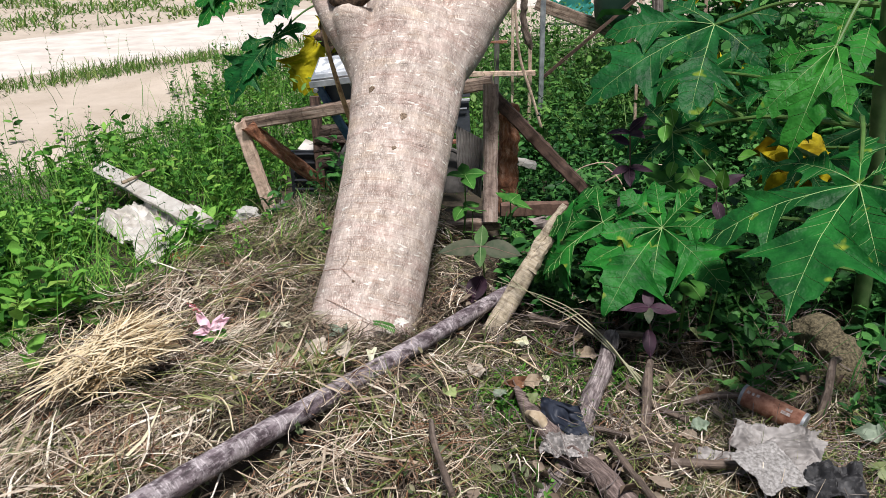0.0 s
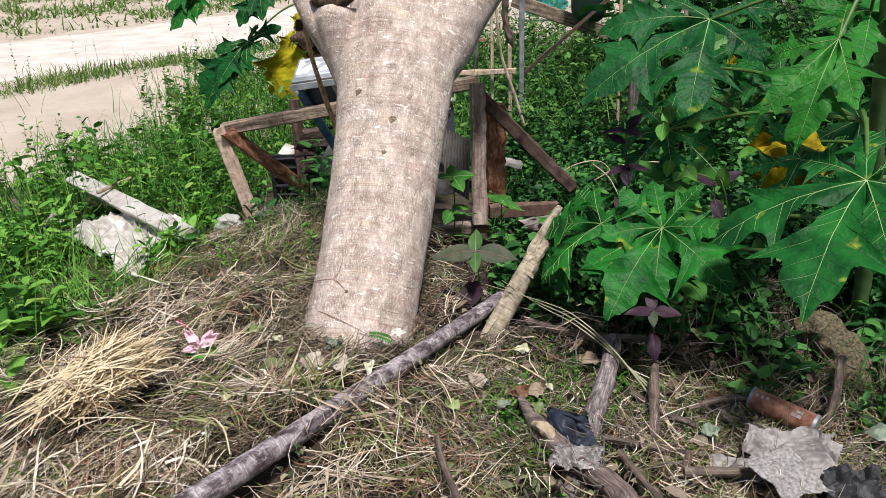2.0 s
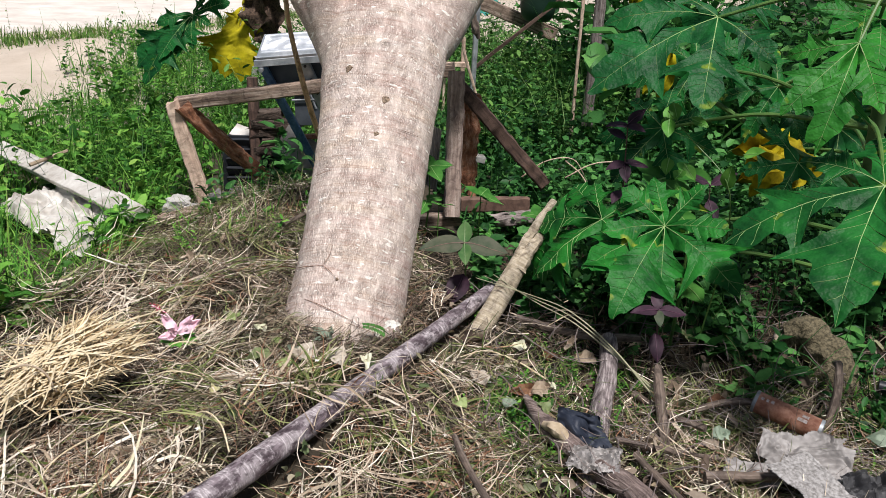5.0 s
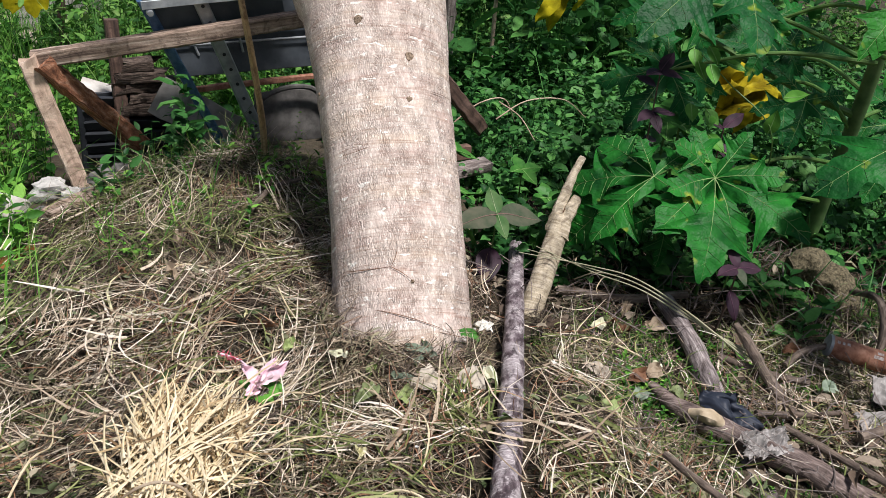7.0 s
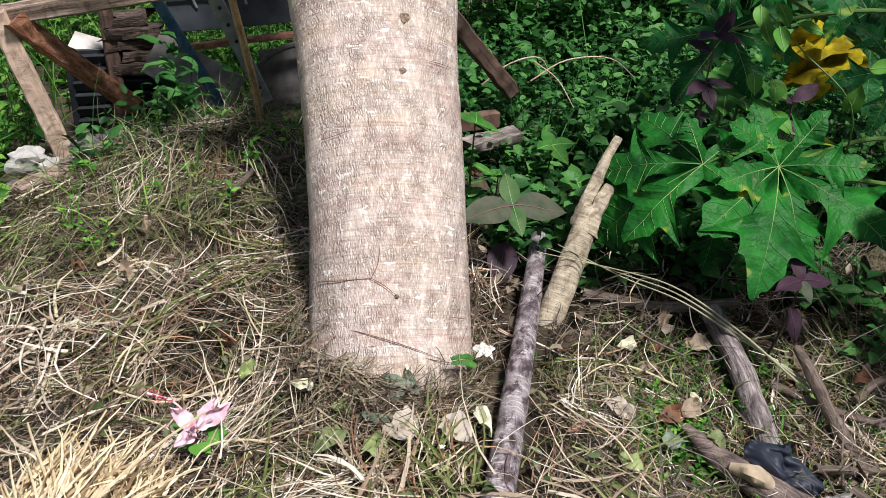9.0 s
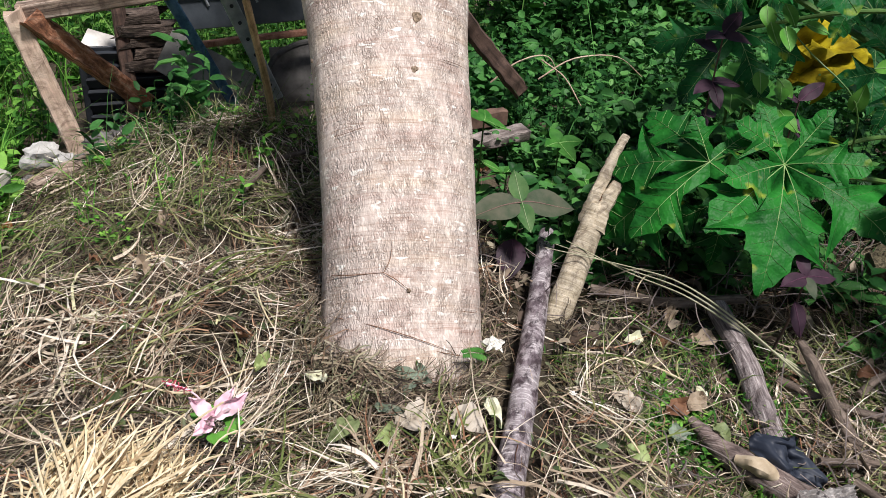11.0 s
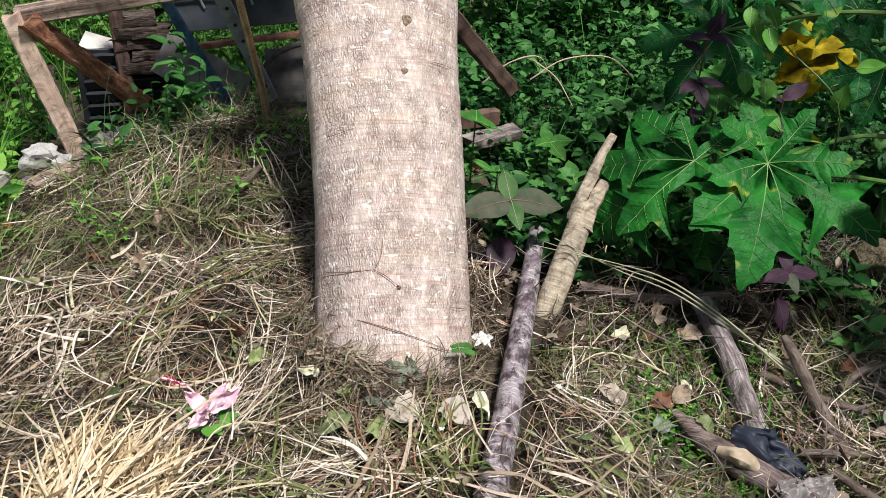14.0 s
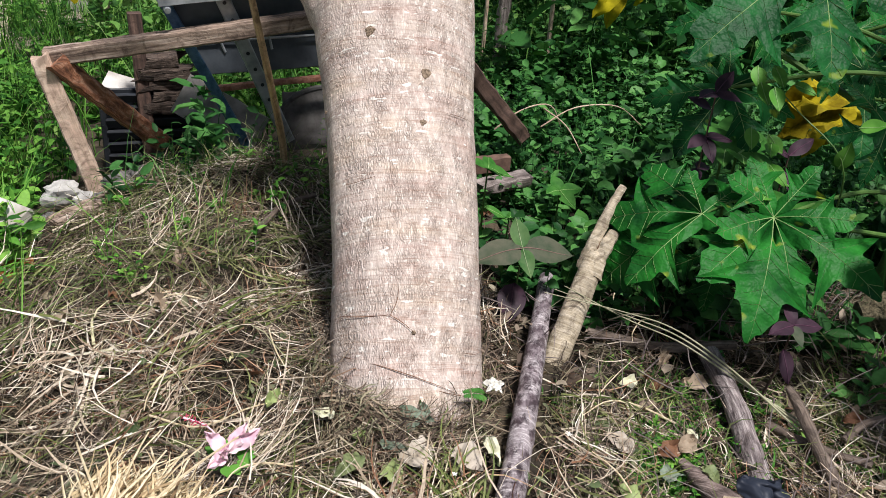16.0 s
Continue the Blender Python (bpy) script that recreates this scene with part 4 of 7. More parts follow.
def leaning_tree():
    base = trunk_axis(0.1)[0]
    m = Matrix.Translation(Vector(base)) @ Vector(trunk_frame(0.4)[1]).to_track_quat("Z", "Y").to_matrix().to_4x4()
    inv = m.inverted()
    root = thing("tree", (0, 0, 0), "leaning pale grey-beige tree trunk forking into three limbs", "tree")
    root.matrix_world = m
    loc = lambda p: np.array(inv @ Vector(p))

    def limb(pts, radii, rings, seed):
        return tube([loc(p) for p in pts], radii, rings, 28, 0.05, seed, 9.0)

    V, F, n, k = [], [], 52, 40
    for i in range(n):
        z = -0.02 + 0.80 * i / (n - 1)
        c, t, side, front = trunk_frame(z)
        shrink = 1 - 0.28 * float(smoothstep((z - 0.66) / 0.12))
        ring = 0.0022 * noise.noise(Vector((z * 42, 3.0, 1.0)))
        for j in range(k):
            w = 2 * math.pi * j / k
            d = side * math.cos(w) + front * math.sin(w)
            rr = trunk_reach(z, d, side, front) * shrink * (1 + 0.022 * noise.noise(Vector((3 * math.cos(w), 3 * math.sin(w), z * 7)))) + ring
            V.append(loc(c + d * rr))
    for i in range(n - 1):
        for j in range(k):
            F.append((i * k + j, i * k + (j + 1) % k, (i + 1) * k + (j + 1) % k, (i + 1) * k + j))
    F += [tuple(range(k - 1, -1, -1)), tuple((n - 1) * k + j for j in range(k))]
    mid = limb([trunk_axis(0.62)[0], (-0.108, 2.25, 0.76), (-0.10, 2.36, 0.90), (-0.06, 2.62, 1.25), (0.0, 2.8, 1.6)], [0.115, 0.112, 0.106, 0.10, 0.09], 20, 2)
    left = limb([(-0.205, 2.13, 0.60), (-0.243, 2.20, 0.70), (-0.283, 2.22, 0.775), (-0.335, 2.25, 0.855), (-0.40, 2.34, 1.0), (-0.50, 2.5, 1.3)], [0.030, 0.044, 0.047, 0.030, 0.032, 0.032], 18, 3)
    right = limb([(-0.035, 2.17, 0.64), (0.022, 2.225, 0.715), (0.072, 2.27, 0.79), (0.16, 2.35, 0.90), (0.5, 2.55, 1.35)], [0.070, 0.078, 0.074, 0.072, 0.06], 18, 4)
    saddle = limb([(-0.20, 2.17, 0.62), (-0.225, 2.19, 0.72), (-0.250, 2.195, 0.80), (-0.253, 2.20, 0.825)], [0.05, 0.056, 0.050, 0.030], 18, 5)
    V, F, U = join([(np.array(V), F, None), mid, left, right, saddle])
    ob = new("trunk", mesh("trunk", V, F, BARK))
    ob.parent = root
    r = ob.modifiers.new("skin", "REMESH")
    r.mode, r.voxel_size, r.use_smooth_shade = "VOXEL", 0.005, True
    s = ob.modifiers.new("soften", "SMOOTH")
    s.factor, s.iterations = 0.5, 4
    crotch = tube([loc((-0.305, 2.20, 0.850)), loc((-0.275, 2.185, 0.836)), loc((-0.235, 2.18, 0.834)), loc((-0.195, 2.18, 0.855))], [0.010, 0.018, 0.020, 0.014], 40, 20, 0.5, 8, 60.0)
    cr = new("crotch_bark", mesh("crotch_bark", crotch[0], crotch[1], FORK_BARK))
    cr.parent = root
    tagged(cr, "dark rough bark in the fork")
    # leaf scars
    for p, size in (((-0.199, 2.015, 0.646), 0.0085), ((-0.105, 1.967, 0.583), 0.0085), ((-0.127, 1.912, 0.512), 0.0055), ((-0.208, 1.675, 0.273), 0.003), ((-0.27, 2.03, 0.50), 0.003)):
        q, out, up = on_bark(p)
        side = np.cross(up, out)
        Vk, Fk = [], []
        for i in range(5):
            for a in range(18):
                w = 2 * math.pi * a / 18
                rr = size * (1.35, 1.15, 0.8, 0.45, 0.15)[i] * (1 + 0.5 * noise.noise(Vector((2.2 * math.cos(w), 2.2 * math.sin(w) + i * 0.3, size * 990))))
                Vk.append(loc(q + side * math.cos(w) * rr * 0.9 + up * math.sin(w) * rr * 0.9 + out * (-0.005, 0.0004, 0.0014, 0.0020, 0.0022)[i]))
        for i in range(4):
            for a in range(18):
                b = (a + 1) % 18
                Fk.append((i * 18 + a, i * 18 + b, i * 18 + 18 + b, i * 18 + 18 + a))
        Fk.append(tuple(range(72, 90)))
        kn = new("knot", mesh("knot", Vk, Fk, DARK_KNOT))
        kn.parent = root
        tagged(kn, "dark brown leaf scar")
    for pts, r0 in ((((-0.31, 1.76, 0.262), (-0.27, 1.73, 0.272), (-0.235, 1.705, 0.290)), 0.0011), (((-0.235, 1.705, 0.290), (-0.222, 1.69, 0.28), (-0.208, 1.675, 0.273)), 0.0010),
                    (((-0.235, 1.705, 0.290), (-0.222, 1.715, 0.305), (-0.215, 1.73, 0.325)), 0.0008), (((-0.29, 1.72, 0.206), (-0.25, 1.66, 0.225), (-0.20, 1.62, 0.215), (-0.15, 1.60, 0.20)), 0.0010),
                    (((-0.275, 1.885, 0.43), (-0.245, 1.875, 0.436), (-0.205, 1.872, 0.438)), 0.0009), (((-0.09, 1.93, 0.52), (-0.06, 1.93, 0.515), (-0.03, 1.94, 0.50)), 0.0007),
                    (((-0.24, 1.66, 0.20), (-0.17, 1.615, 0.19), (-0.09, 1.62, 0.165)), 0.0010), (((-0.13, 1.64, 0.245), (-0.10, 1.645, 0.23), (-0.075, 1.66, 0.225)), 0.0007)):
        q = [loc(on_bark(p, 0.003)[0]) for p in pts]
        th = new("rootlet", mesh("rootlet", *tube(q, [r0 * 0.4, r0 * 0.6, r0 * 0.3], 20, 6, 0.3, 2)[:2], BROWN_LEAF))
        th.parent = root
        tagged(th, "dry brown rootlet clinging to bark")
    return root


FORK_BARK = plain("fork_bark", (0.022, 0.014, 0.010), (0.13, 0.085, 0.058), 110, 0.95, depth=0.008)
DARK_KNOT = plain("dark_knot", (0.07, 0.048, 0.030), (0.36, 0.27, 0.19), 260, 0.9, depth=0.002)
leaning_tree()

# ---- sticks in the heap ----
def stick(name, pts, radii, material, label, category="stick", rings=24, sides=14, rough=0.12, seed=0, ends=True, grain=40.0):
    root = thing(name, tuple(pts[0]), label, category)
    part("bark", tube(pts, radii, rings, sides, rough, seed, grain), material, root)
    if ends:
        P = np.asarray(pts, float)
        for e, i, j in ((0, 0, 1), (-1, -1, -2)):
            d = P[i] - P[j]
            d /= np.linalg.norm(d)
            r = radii[e] * 0.86
            part("cut_end", tube([P[i] + d * r * 0.05, P[i] + d * r * 0.28], [r, r * 0.9], 3, 12), CUT_FACE, root, "pale cut end")
    return root


stick("long_pole", [(-0.650, 0.686, 0.226), (-0.341, 1.134, 0.202), (-0.154, 1.416, 0.183), (0.029, 1.701, 0.162), (0.197, 1.968, 0.142)],
      [0.0228, 0.0212, 0.0196, 0.0182, 0.0165], POLE_WOOD, "long purple-brown wooden pole lying on the cut grass", "pole", 70, 20, 0.085, 3, grain=18.0)
stem = stick("split_stem", [(0.06, 1.705, 0.02), (0.085, 1.735, 0.078), (0.145, 1.785, 0.165), (0.195, 1.825, 0.238), (0.215, 1.84, 0.268)], [0.025, 0.025, 0.0235, 0.0215, 0.0165],
             GREEN_STEM, "pale green-brown cut stem leaning with a split top", "stem", 60, 18, 0.07, 5, ends=False, grain=30.0)
part("split_prong", tube([(0.195, 1.818, 0.235), (0.222, 1.834, 0.272), (0.250, 1.846, 0.306)], [0.0195, 0.0145, 0.0105], 18, 10, 0.30, 3, 70.0), GREEN_STEM, stem, "pale split prong")
part("split_prong", tube([(0.195, 1.842, 0.235), (0.222, 1.860, 0.290), (0.255, 1.880, 0.338), (0.284, 1.897, 0.374)], [0.018, 0.0125, 0.0095, 0.0075], 20, 10, 0.30, 5, 70.0), GREEN_STEM, stem, "pale split prong")
part("torn_fibre", tube([(0.205, 1.832, 0.246), (0.213, 1.834, 0.262), (0.224, 1.845, 0.290)], [0.007, 0.009, 0.003], 12, 8, 0.6, 9, 90.0), BROWN_LEAF, stem, "brown torn fibre in the split")
stick("short_pole", [(0.372, 1.66, 0.137), (0.334, 1.535, 0.122), (0.289, 1.427, 0.102), (0.235, 1.29, 0.083), (0.16, 1.13, 0.07)], [0.018, 0.020, 0.021, 0.021, 0.021], PURPLE_BARK, "weathered grey-purple stick under the branch", "stick", 70, 18, 0.16, 8, grain=26.0)
branch = stick("fallen_branch", [(0.143, 1.432, 0.140), (0.163, 1.385, 0.122), (0.19, 1.315, 0.120), (0.225, 1.255, 0.115), (0.282, 1.190, 0.100), (0.36, 1.06, 0.07), (0.45, 0.90, 0.06)], [0.006, 0.017, 0.021, 0.021, 0.022, 0.022, 0.022], BRANCH,
      "crooked brown branch with a pale chipped end", "branch", 70, 18, 0.2, 11, grain=30.0)
part("chipped_face", tube([(0.160, 1.350, 0.133), (0.172, 1.330, 0.137), (0.182, 1.315, 0.137), (0.192, 1.300, 0.133)], [0.006, 0.013, 0.013, 0.006], 20, 12, 0.40, 4, 70.0), CUT_FACE, branch, "pale chipped wood")


# ---- papaya plants ----
LOBE = [(0.0, 0.0, 0.0), (0.25, None, 0.15), (0.36, 0.078, 0.28), (0.44, 0.090, 0.36), (0.53, 0.150, 0.43), (0.685, 0.300, 0.50), (0.665, 0.180, 0.57), (0.68, 0.120, 0.63),
        (0.745, 0.118, 0.70), (0.81, 0.122, 0.76), (0.87, 0.088, 0.82), (0.92, 0.054, 0.89), (0.96, 0.025, 0.95), (1.0, 0.0, 1.0)]
SHARP = (5, 13)


def fan(centre, toward, normal, size, seed, lobes=7):
    """Lobe tips of a regular leaf that points toward a direction."""
    rnd = random.Random(seed)
    y = Vector(toward).normalized()
    z = Vector(normal)
    z = (z - y * z.dot(y)).normalized()
    x = y.cross(z)
    out = []
    for a in sorted(b for q in {7: (0, 50, 101, 149), 5: (0, 58, 122)}[lobes] for b in ((q, -q) if q else (0,))):
        L, w = size * (1.0 - 0.0017 * abs(a)) * rnd.uniform(0.86, 1.06), math.radians(a)
        out.append(tuple(Vector(centre) + x * math.sin(w) * L + y * math.cos(w) * L - z * L * rnd.uniform(0.05, 0.3)))
    return out


def papaya_leaf(parent, centre, tips, normal, material, seed, stalk_to=None, veins=None, name="leaf", label="", stalk_r=0.005, wide=1.0, arch=0.10):
    """A hand-shaped leaf: a pointed, toothed, quilted lobe out to each tip, pale ribs and a stalk."""
    rnd = random.Random(seed)
    C, Z = Vector(centre), Vector(normal).normalized()
    X = Z.orthogonal().normalized()
    Y = Z.cross(X)
    rays = [Vector(t) - C for t in tips]
    rays.sort(key=lambda r: math.atan2(r.dot(Y), r.dot(X)))
    turn = [math.atan2(r.dot(Y), r.dot(X)) for r in rays]
    size = sum(r.length for r in rays) / len(rays)
    webs = []
    for i, r in enumerate(rays):
        q = rays[(i + 1) % len(rays)]
        gap = (turn[(i + 1) % len(rays)] - turn[i]) % (2 * math.pi)
        if gap > 1.9:
            webs.append(None)
            continue
        share = 0.30 if gap < 0.8 else 0.25 if gap < 1.2 else 0.19
        webs.append((r.normalized() + q.normalized()).normalized() * share * min(r.length, q.length) * rnd.uniform(0.85, 1.1))
    V, F, ribs = [], [], []

    def smooth_row(P):
        """Two more points between each pair, rounded except at the tips."""
        out = []
        for i in range(len(P) - 1):
            a = P[i - 1] if i and i not in SHARP else P[i]
            d = P[i + 2] if i + 2 < len(P) and i + 1 not in SHARP else P[i + 1]
            for u in (0.0, 1 / 3, 2 / 3):
                out.append(0.5 * (2 * P[i] + (P[i + 1] - a) * u + (2 * a - 5 * P[i] + 4 * P[i + 1] - d) * u * u + (3 * P[i] - 3 * P[i + 1] + d - a) * u ** 3))
        return out + [P[-1]]

    for idx, r in enumerate(rays):
        L = r.length
        along = r / L
        side = Z.cross(along).normalized()
        up = along.cross(side)
        twist = rnd.uniform(-0.25, 0.25)
        hump = arch * L * rnd.uniform(0.6, 1.4)
        tier = 0.012 * size * (idx % 2)

        def put(u, v):
            f = max(0.0, u / L)
            h = hump * 3.2 * f * (1 - f) + 0.16 * abs(v) - 0.9 * v * v / L + twist * v * f + tier * min(1, 3 * f)
            h += 0.035 * size * f * noise.noise(Vector((u / size * 4, v / size * 5, seed + idx * 3)))
            return C + along * u + side * v + up * h

        mid = smooth_row([Vector((um * L, 0, 0)) for _, _, um in LOBE])
        edges = []
        for sgn, web in ((-1, webs[idx - 1]), (1, webs[idx])):
            row = []
            for i, (u, w, um) in enumerate(LOBE):
                if w is None:
                    row.append(C + web if web is not None else put(0.12 * L, sgn * 0.10 * L))
                else:
                    j = rnd.uniform(0.86, 1.14) if 0 < i < len(LOBE) - 1 else 1
                    k = rnd.uniform(0.9, 1.2) if i == 5 else j
                    row.append(put(u * L * (1 + (j - 1) * 0.3), sgn * w * L * k * wide))
            edges.append(smooth_row(row))
        n, b = len(mid), len(V)
        grid = []
        for i in range(n):
            m = put(mid[i].x, 0)
            f = (i % 3) / 3
            bulge = 0.006 * size * math.sin(math.pi * f)
            line = []
            for e, shares in ((0, (1.0, 0.66, 0.33)), (1, (0.33, 0.66, 1.0))):
                if e:
                    line.append(m)
                for t in shares:
                    q = m.lerp(edges[e][i], t)
                    line.append(q + up * (bulge * math.sin(math.pi * min(t, 0.9)) * 1.3 + 0.022 * size * t * noise.noise(q / size * 9 + Vector((seed, idx, 0)))))
            grid.append(line)
            V += line
        for i in range(n - 1):
            for j in range(6):
                q = (b + i * 7 + j, b + i * 7 + j + 1, b + i * 7 + j + 8, b + i * 7 + j + 7)
                F.append(q if i else (q[0], q[2], q[3]))
        ribs.append((up, [grid[i][3] for i in range(n)]))
        for i, reach in ((7, 0.7), (11, 0.8), (15, 0.93), (22, 0.8), (27, 0.8), (32, 0.8)):
            for a, c, d in ((2, 1, 0), (4, 5, 6)):
                k = min(i + 1, n - 1)
                ribs.append((up, [grid[i - 1][3], grid[i][a], grid[i][c].lerp(grid[k][c], 0.3), grid[i][c].lerp(grid[k][d], reach)]))
    leaf = part(name, (np.array([tuple(v) for v in V]), F, None), material, parent, label)
    if veins:
        G = []
        for up, r in ribs:
            w0 = 0.0046 * size if len(r) > 6 else 0.0016 * size
            v, f = [], []
            for i, p in enumerate(r):
                d = ((r[min(i + 1, len(r) - 1)]) - r[max(i - 1, 0)]).normalized()
                s = d.cross(up).normalized() * w0 * (1 - 0.75 * i / (len(r) - 1))
                v += [tuple(p + up * 0.0003 - s), tuple(p + up * 0.0011), tuple(p + up * 0.0003 + s)]
            for i in range(len(r) - 1):
                for j in (0, 1):
                    f.append((3 * i + j, 3 * i + 3 + j, 3 * i + 4 + j, 3 * i + 1 + j))
            G.append((np.array(v), f, None))
        part("vein", join(G), veins, leaf, "pale raised ribs")
    if stalk_to is not None:
        e = Vector(stalk_to)
        midp = (C + e) / 2 + Vector((0, 0, 0.03))
        part("leaf_stalk", tube([tuple(C - Z * 0.002), tuple(midp), tuple(e)], [stalk_r * 0.7, stalk_r * 0.9, stalk_r * 1.2], 12, 8), STALK, leaf, "long green leaf stalk")
    return leaf


big = thing("papaya_plant", (0.93, 1.78, 0.06), "young papaya plant with large lobed dark green leaves", "papaya plant")
part("stem", tube([(1.02, 1.86, 0.02), (0.98, 1.80, 0.35), (0.91, 1.73, 0.71), (0.87, 1.69, 1.10)], [0.020, 0.018, 0.015, 0.012], 20, 12, 0.1, 2), plain("papaya_stem", (0.05, 0.11, 0.03), (0.10, 0.17, 0.06), 30, 0.6), big)
papaya_leaf(big, (0.477, 1.706, 0.382), [(0.334, 1.549, 0.241), (0.292, 1.650, 0.305), (0.430, 1.560, 0.262), (0.574, 1.520, 0.308), (0.585, 1.612, 0.405), (0.560, 1.712, 0.474), (0.475, 1.800, 0.462), (0.385, 1.750, 0.455), (0.335, 1.690, 0.370)],
            (-0.28, -0.55, 0.79), PAPAYA_SPOTTED, 1, (0.985, 1.805, 0.33), VEIN, wide=1.30)
papaya_leaf(big, (0.353, 1.748, 0.381), [(0.246, 1.880, 0.312), (0.222, 1.745, 0.253), (0.345, 1.806, 0.446), (0.330, 1.905, 0.405), (0.405, 1.655, 0.330), (0.237, 1.838, 0.200), (0.450, 1.760, 0.425)],
            (-0.55, -0.35, 0.76), PAPAYA, 8, (0.475, 1.71, 0.379), VEIN, wide=1.32, stalk_r=0.0025)
papaya_leaf(big, (0.765, 1.445, 0.557), [(0.565, 1.200, 0.400), (0.510, 1.504, 0.420), (0.737, 1.250, 0.446), (0.683, 1.560, 0.563), (0.830, 1.420, 0.603), (0.836, 1.600, 0.610), (0.930, 1.300, 0.500)],
            (-0.42, -0.30, 0.86), PAPAYA, 2, (0.88, 1.72, 0.62), VEIN, wide=1.22)
papaya_leaf(big, (0.603, 1.895, 0.795), [(0.314, 1.833, 0.632), (0.514, 1.704, 0.626), (0.688, 1.770, 0.715), (0.363, 1.930, 0.765), (0.517, 2.000, 0.834), (0.753, 1.900, 0.809)],
            (-0.28, -0.60, 0.75), PAPAYA, 3, (0.87, 1.70, 0.85), VEIN, wide=1.12)
papaya_leaf(big, (0.753, 1.600, 0.786), [(0.651, 1.500, 0.592), (0.604, 1.560, 0.653), (0.729, 1.450, 0.683), (0.657, 1.680, 0.744), (0.790, 1.660, 0.843)],
            (-0.40, -0.75, 0.52), PAPAYA_YOUNG, 4, (0.87, 1.70, 0.9), VEIN)
papaya_leaf(big, (0.887, 1.76, 0.816), [(0.753, 1.80, 0.824), (0.748, 1.70, 0.787), (0.801, 1.60, 0.732), (0.937, 1.62, 0.76), (0.938, 1.86, 0.892), (1.04, 1.74, 0.80)],
            (-0.25, -0.6, 0.76), PAPAYA_YOUNG, 5, (0.87, 1.70, 0.95), VEIN)
for c, toward, nrm, size, seed, root, n in (((0.66, 2.10, 0.66), (-0.35, -0.2, -0.5), (-0.3, -0.7, 0.6), 0.20, 6, (0.88, 1.73, 0.6), 7), ((1.10, 2.15, 0.50), (-0.2, -0.4, -0.4), (-0.2, -0.6, 0.7), 0.28, 7, (0.945, 1.765, 0.52), 7),
                                            ((0.80, 1.80, 0.50), (-0.35, -0.25, -0.55), (-0.3, -0.75, 0.55), 0.15, 12, (0.965, 1.785, 0.42), 5), ((0.42, 1.76, 0.30), (-0.1, -0.2, -0.8), (-0.35, -0.85, 0.3), 0.14, 11, (1.0, 1.825, 0.22), 5),
                                            ((1.22, 2.0, 0.95), (-0.1, -0.4, -0.35), (-0.2, -0.6, 0.75), 0.30, 13, (0.87, 1.69, 1.05), 7), ((1.20, 1.80, 0.42), (0.0, -0.4, -0.35), (-0.3, -0.6, 0.7), 0.28, 14, (0.96, 1.78, 0.45), 7),
                                            ((0.55, 1.98, 0.53), (-0.5, -0.2, -0.4), (-0.4, -0.6, 0.6), 0.17, 15, (0.89, 1.72, 0.6), 7),
                                            ((0.80, 1.95, 0.64), (-0.4, -0.3, -0.4), (-0.3, -0.6, 0.7), 0.17, 16, (0.91, 1.73, 0.7), 7)):
    papaya_leaf(big, c, fan(c, toward, nrm, size, seed, n), nrm, PAPAYA, seed, root, VEIN)
part("leaf_stalk", tube([(0.958, 1.778, 0.46), (0.80, 1.86, 0.52), (0.66, 2.02, 0.60)], [0.009, 0.007, 0.006], 12, 8), STALK, big, "long green leaf stalk")

small = thing("papaya_plant", (-0.75, 4.05, 0.0), "small papaya plant with drooping dark and yellowing leaves", "papaya plant")
part("stem", tube([(-0.55, 4.14, 0.0), (-0.555, 4.12, 0.5), (-0.57, 4.10, 1.1)], [0.018, 0.016, 0.013], 14, 10, 0.1, 3), DARK_WOOD, small)
papaya_leaf(small, (-0.838, 3.90, 0.532), [(-1.042, 3.80, 0.25), (-1.077, 3.84, 0.31), (-0.991, 3.88, 0.487), (-0.833, 3.80, 0.397), (-0.902, 3.80, 0.362), (-0.972, 3.78, 0.352), (-0.789, 3.92, 0.602), (-0.684, 3.90, 0.588), (-0.756, 3.84, 0.497)],
            (-0.30, -0.85, 0.45), PAPAYA, 21, (-0.56, 4.11, 0.7), VEIN, wide=1.25)
papaya_leaf(small, (-0.640, 4.00, 0.560), [(-0.775, 3.97, 0.274), (-0.725, 3.94, 0.255), (-0.655, 3.93, 0.243), (-0.560, 3.95, 0.423), (-0.617, 4.02, 0.640), (-0.715, 3.98, 0.480)],
            (-0.05, -0.97, 0.2), YELLOW, 23, (-0.56, 4.11, 0.7), label="yellow withered leaf", wide=1.45)
papaya_leaf(small, (-0.989, 3.90, 0.775), [(-1.149, 3.80, 0.596), (-1.170, 3.84, 0.677), (-1.027, 3.78, 0.641), (-1.074, 3.80, 0.720), (-0.897, 3.80, 0.720), (-0.918, 3.92, 0.882)],
            (-0.3, -0.75, 0.6), PAPAYA, 24, (-0.56, 4.11, 0.95), VEIN, wide=1.25)
papaya_leaf(small, (-0.760, 3.90, 0.764), [(-0.855, 3.82, 0.600), (-0.800, 3.80, 0.650), (-0.691, 3.82, 0.680), (-0.742, 3.80, 0.620), (-0.867, 3.84, 0.723), (-0.636, 3.86, 0.793)],
            (-0.1, -0.75, 0.6), PAPAYA, 25, (-0.56, 4.11, 1.0), VEIN, wide=1.25)

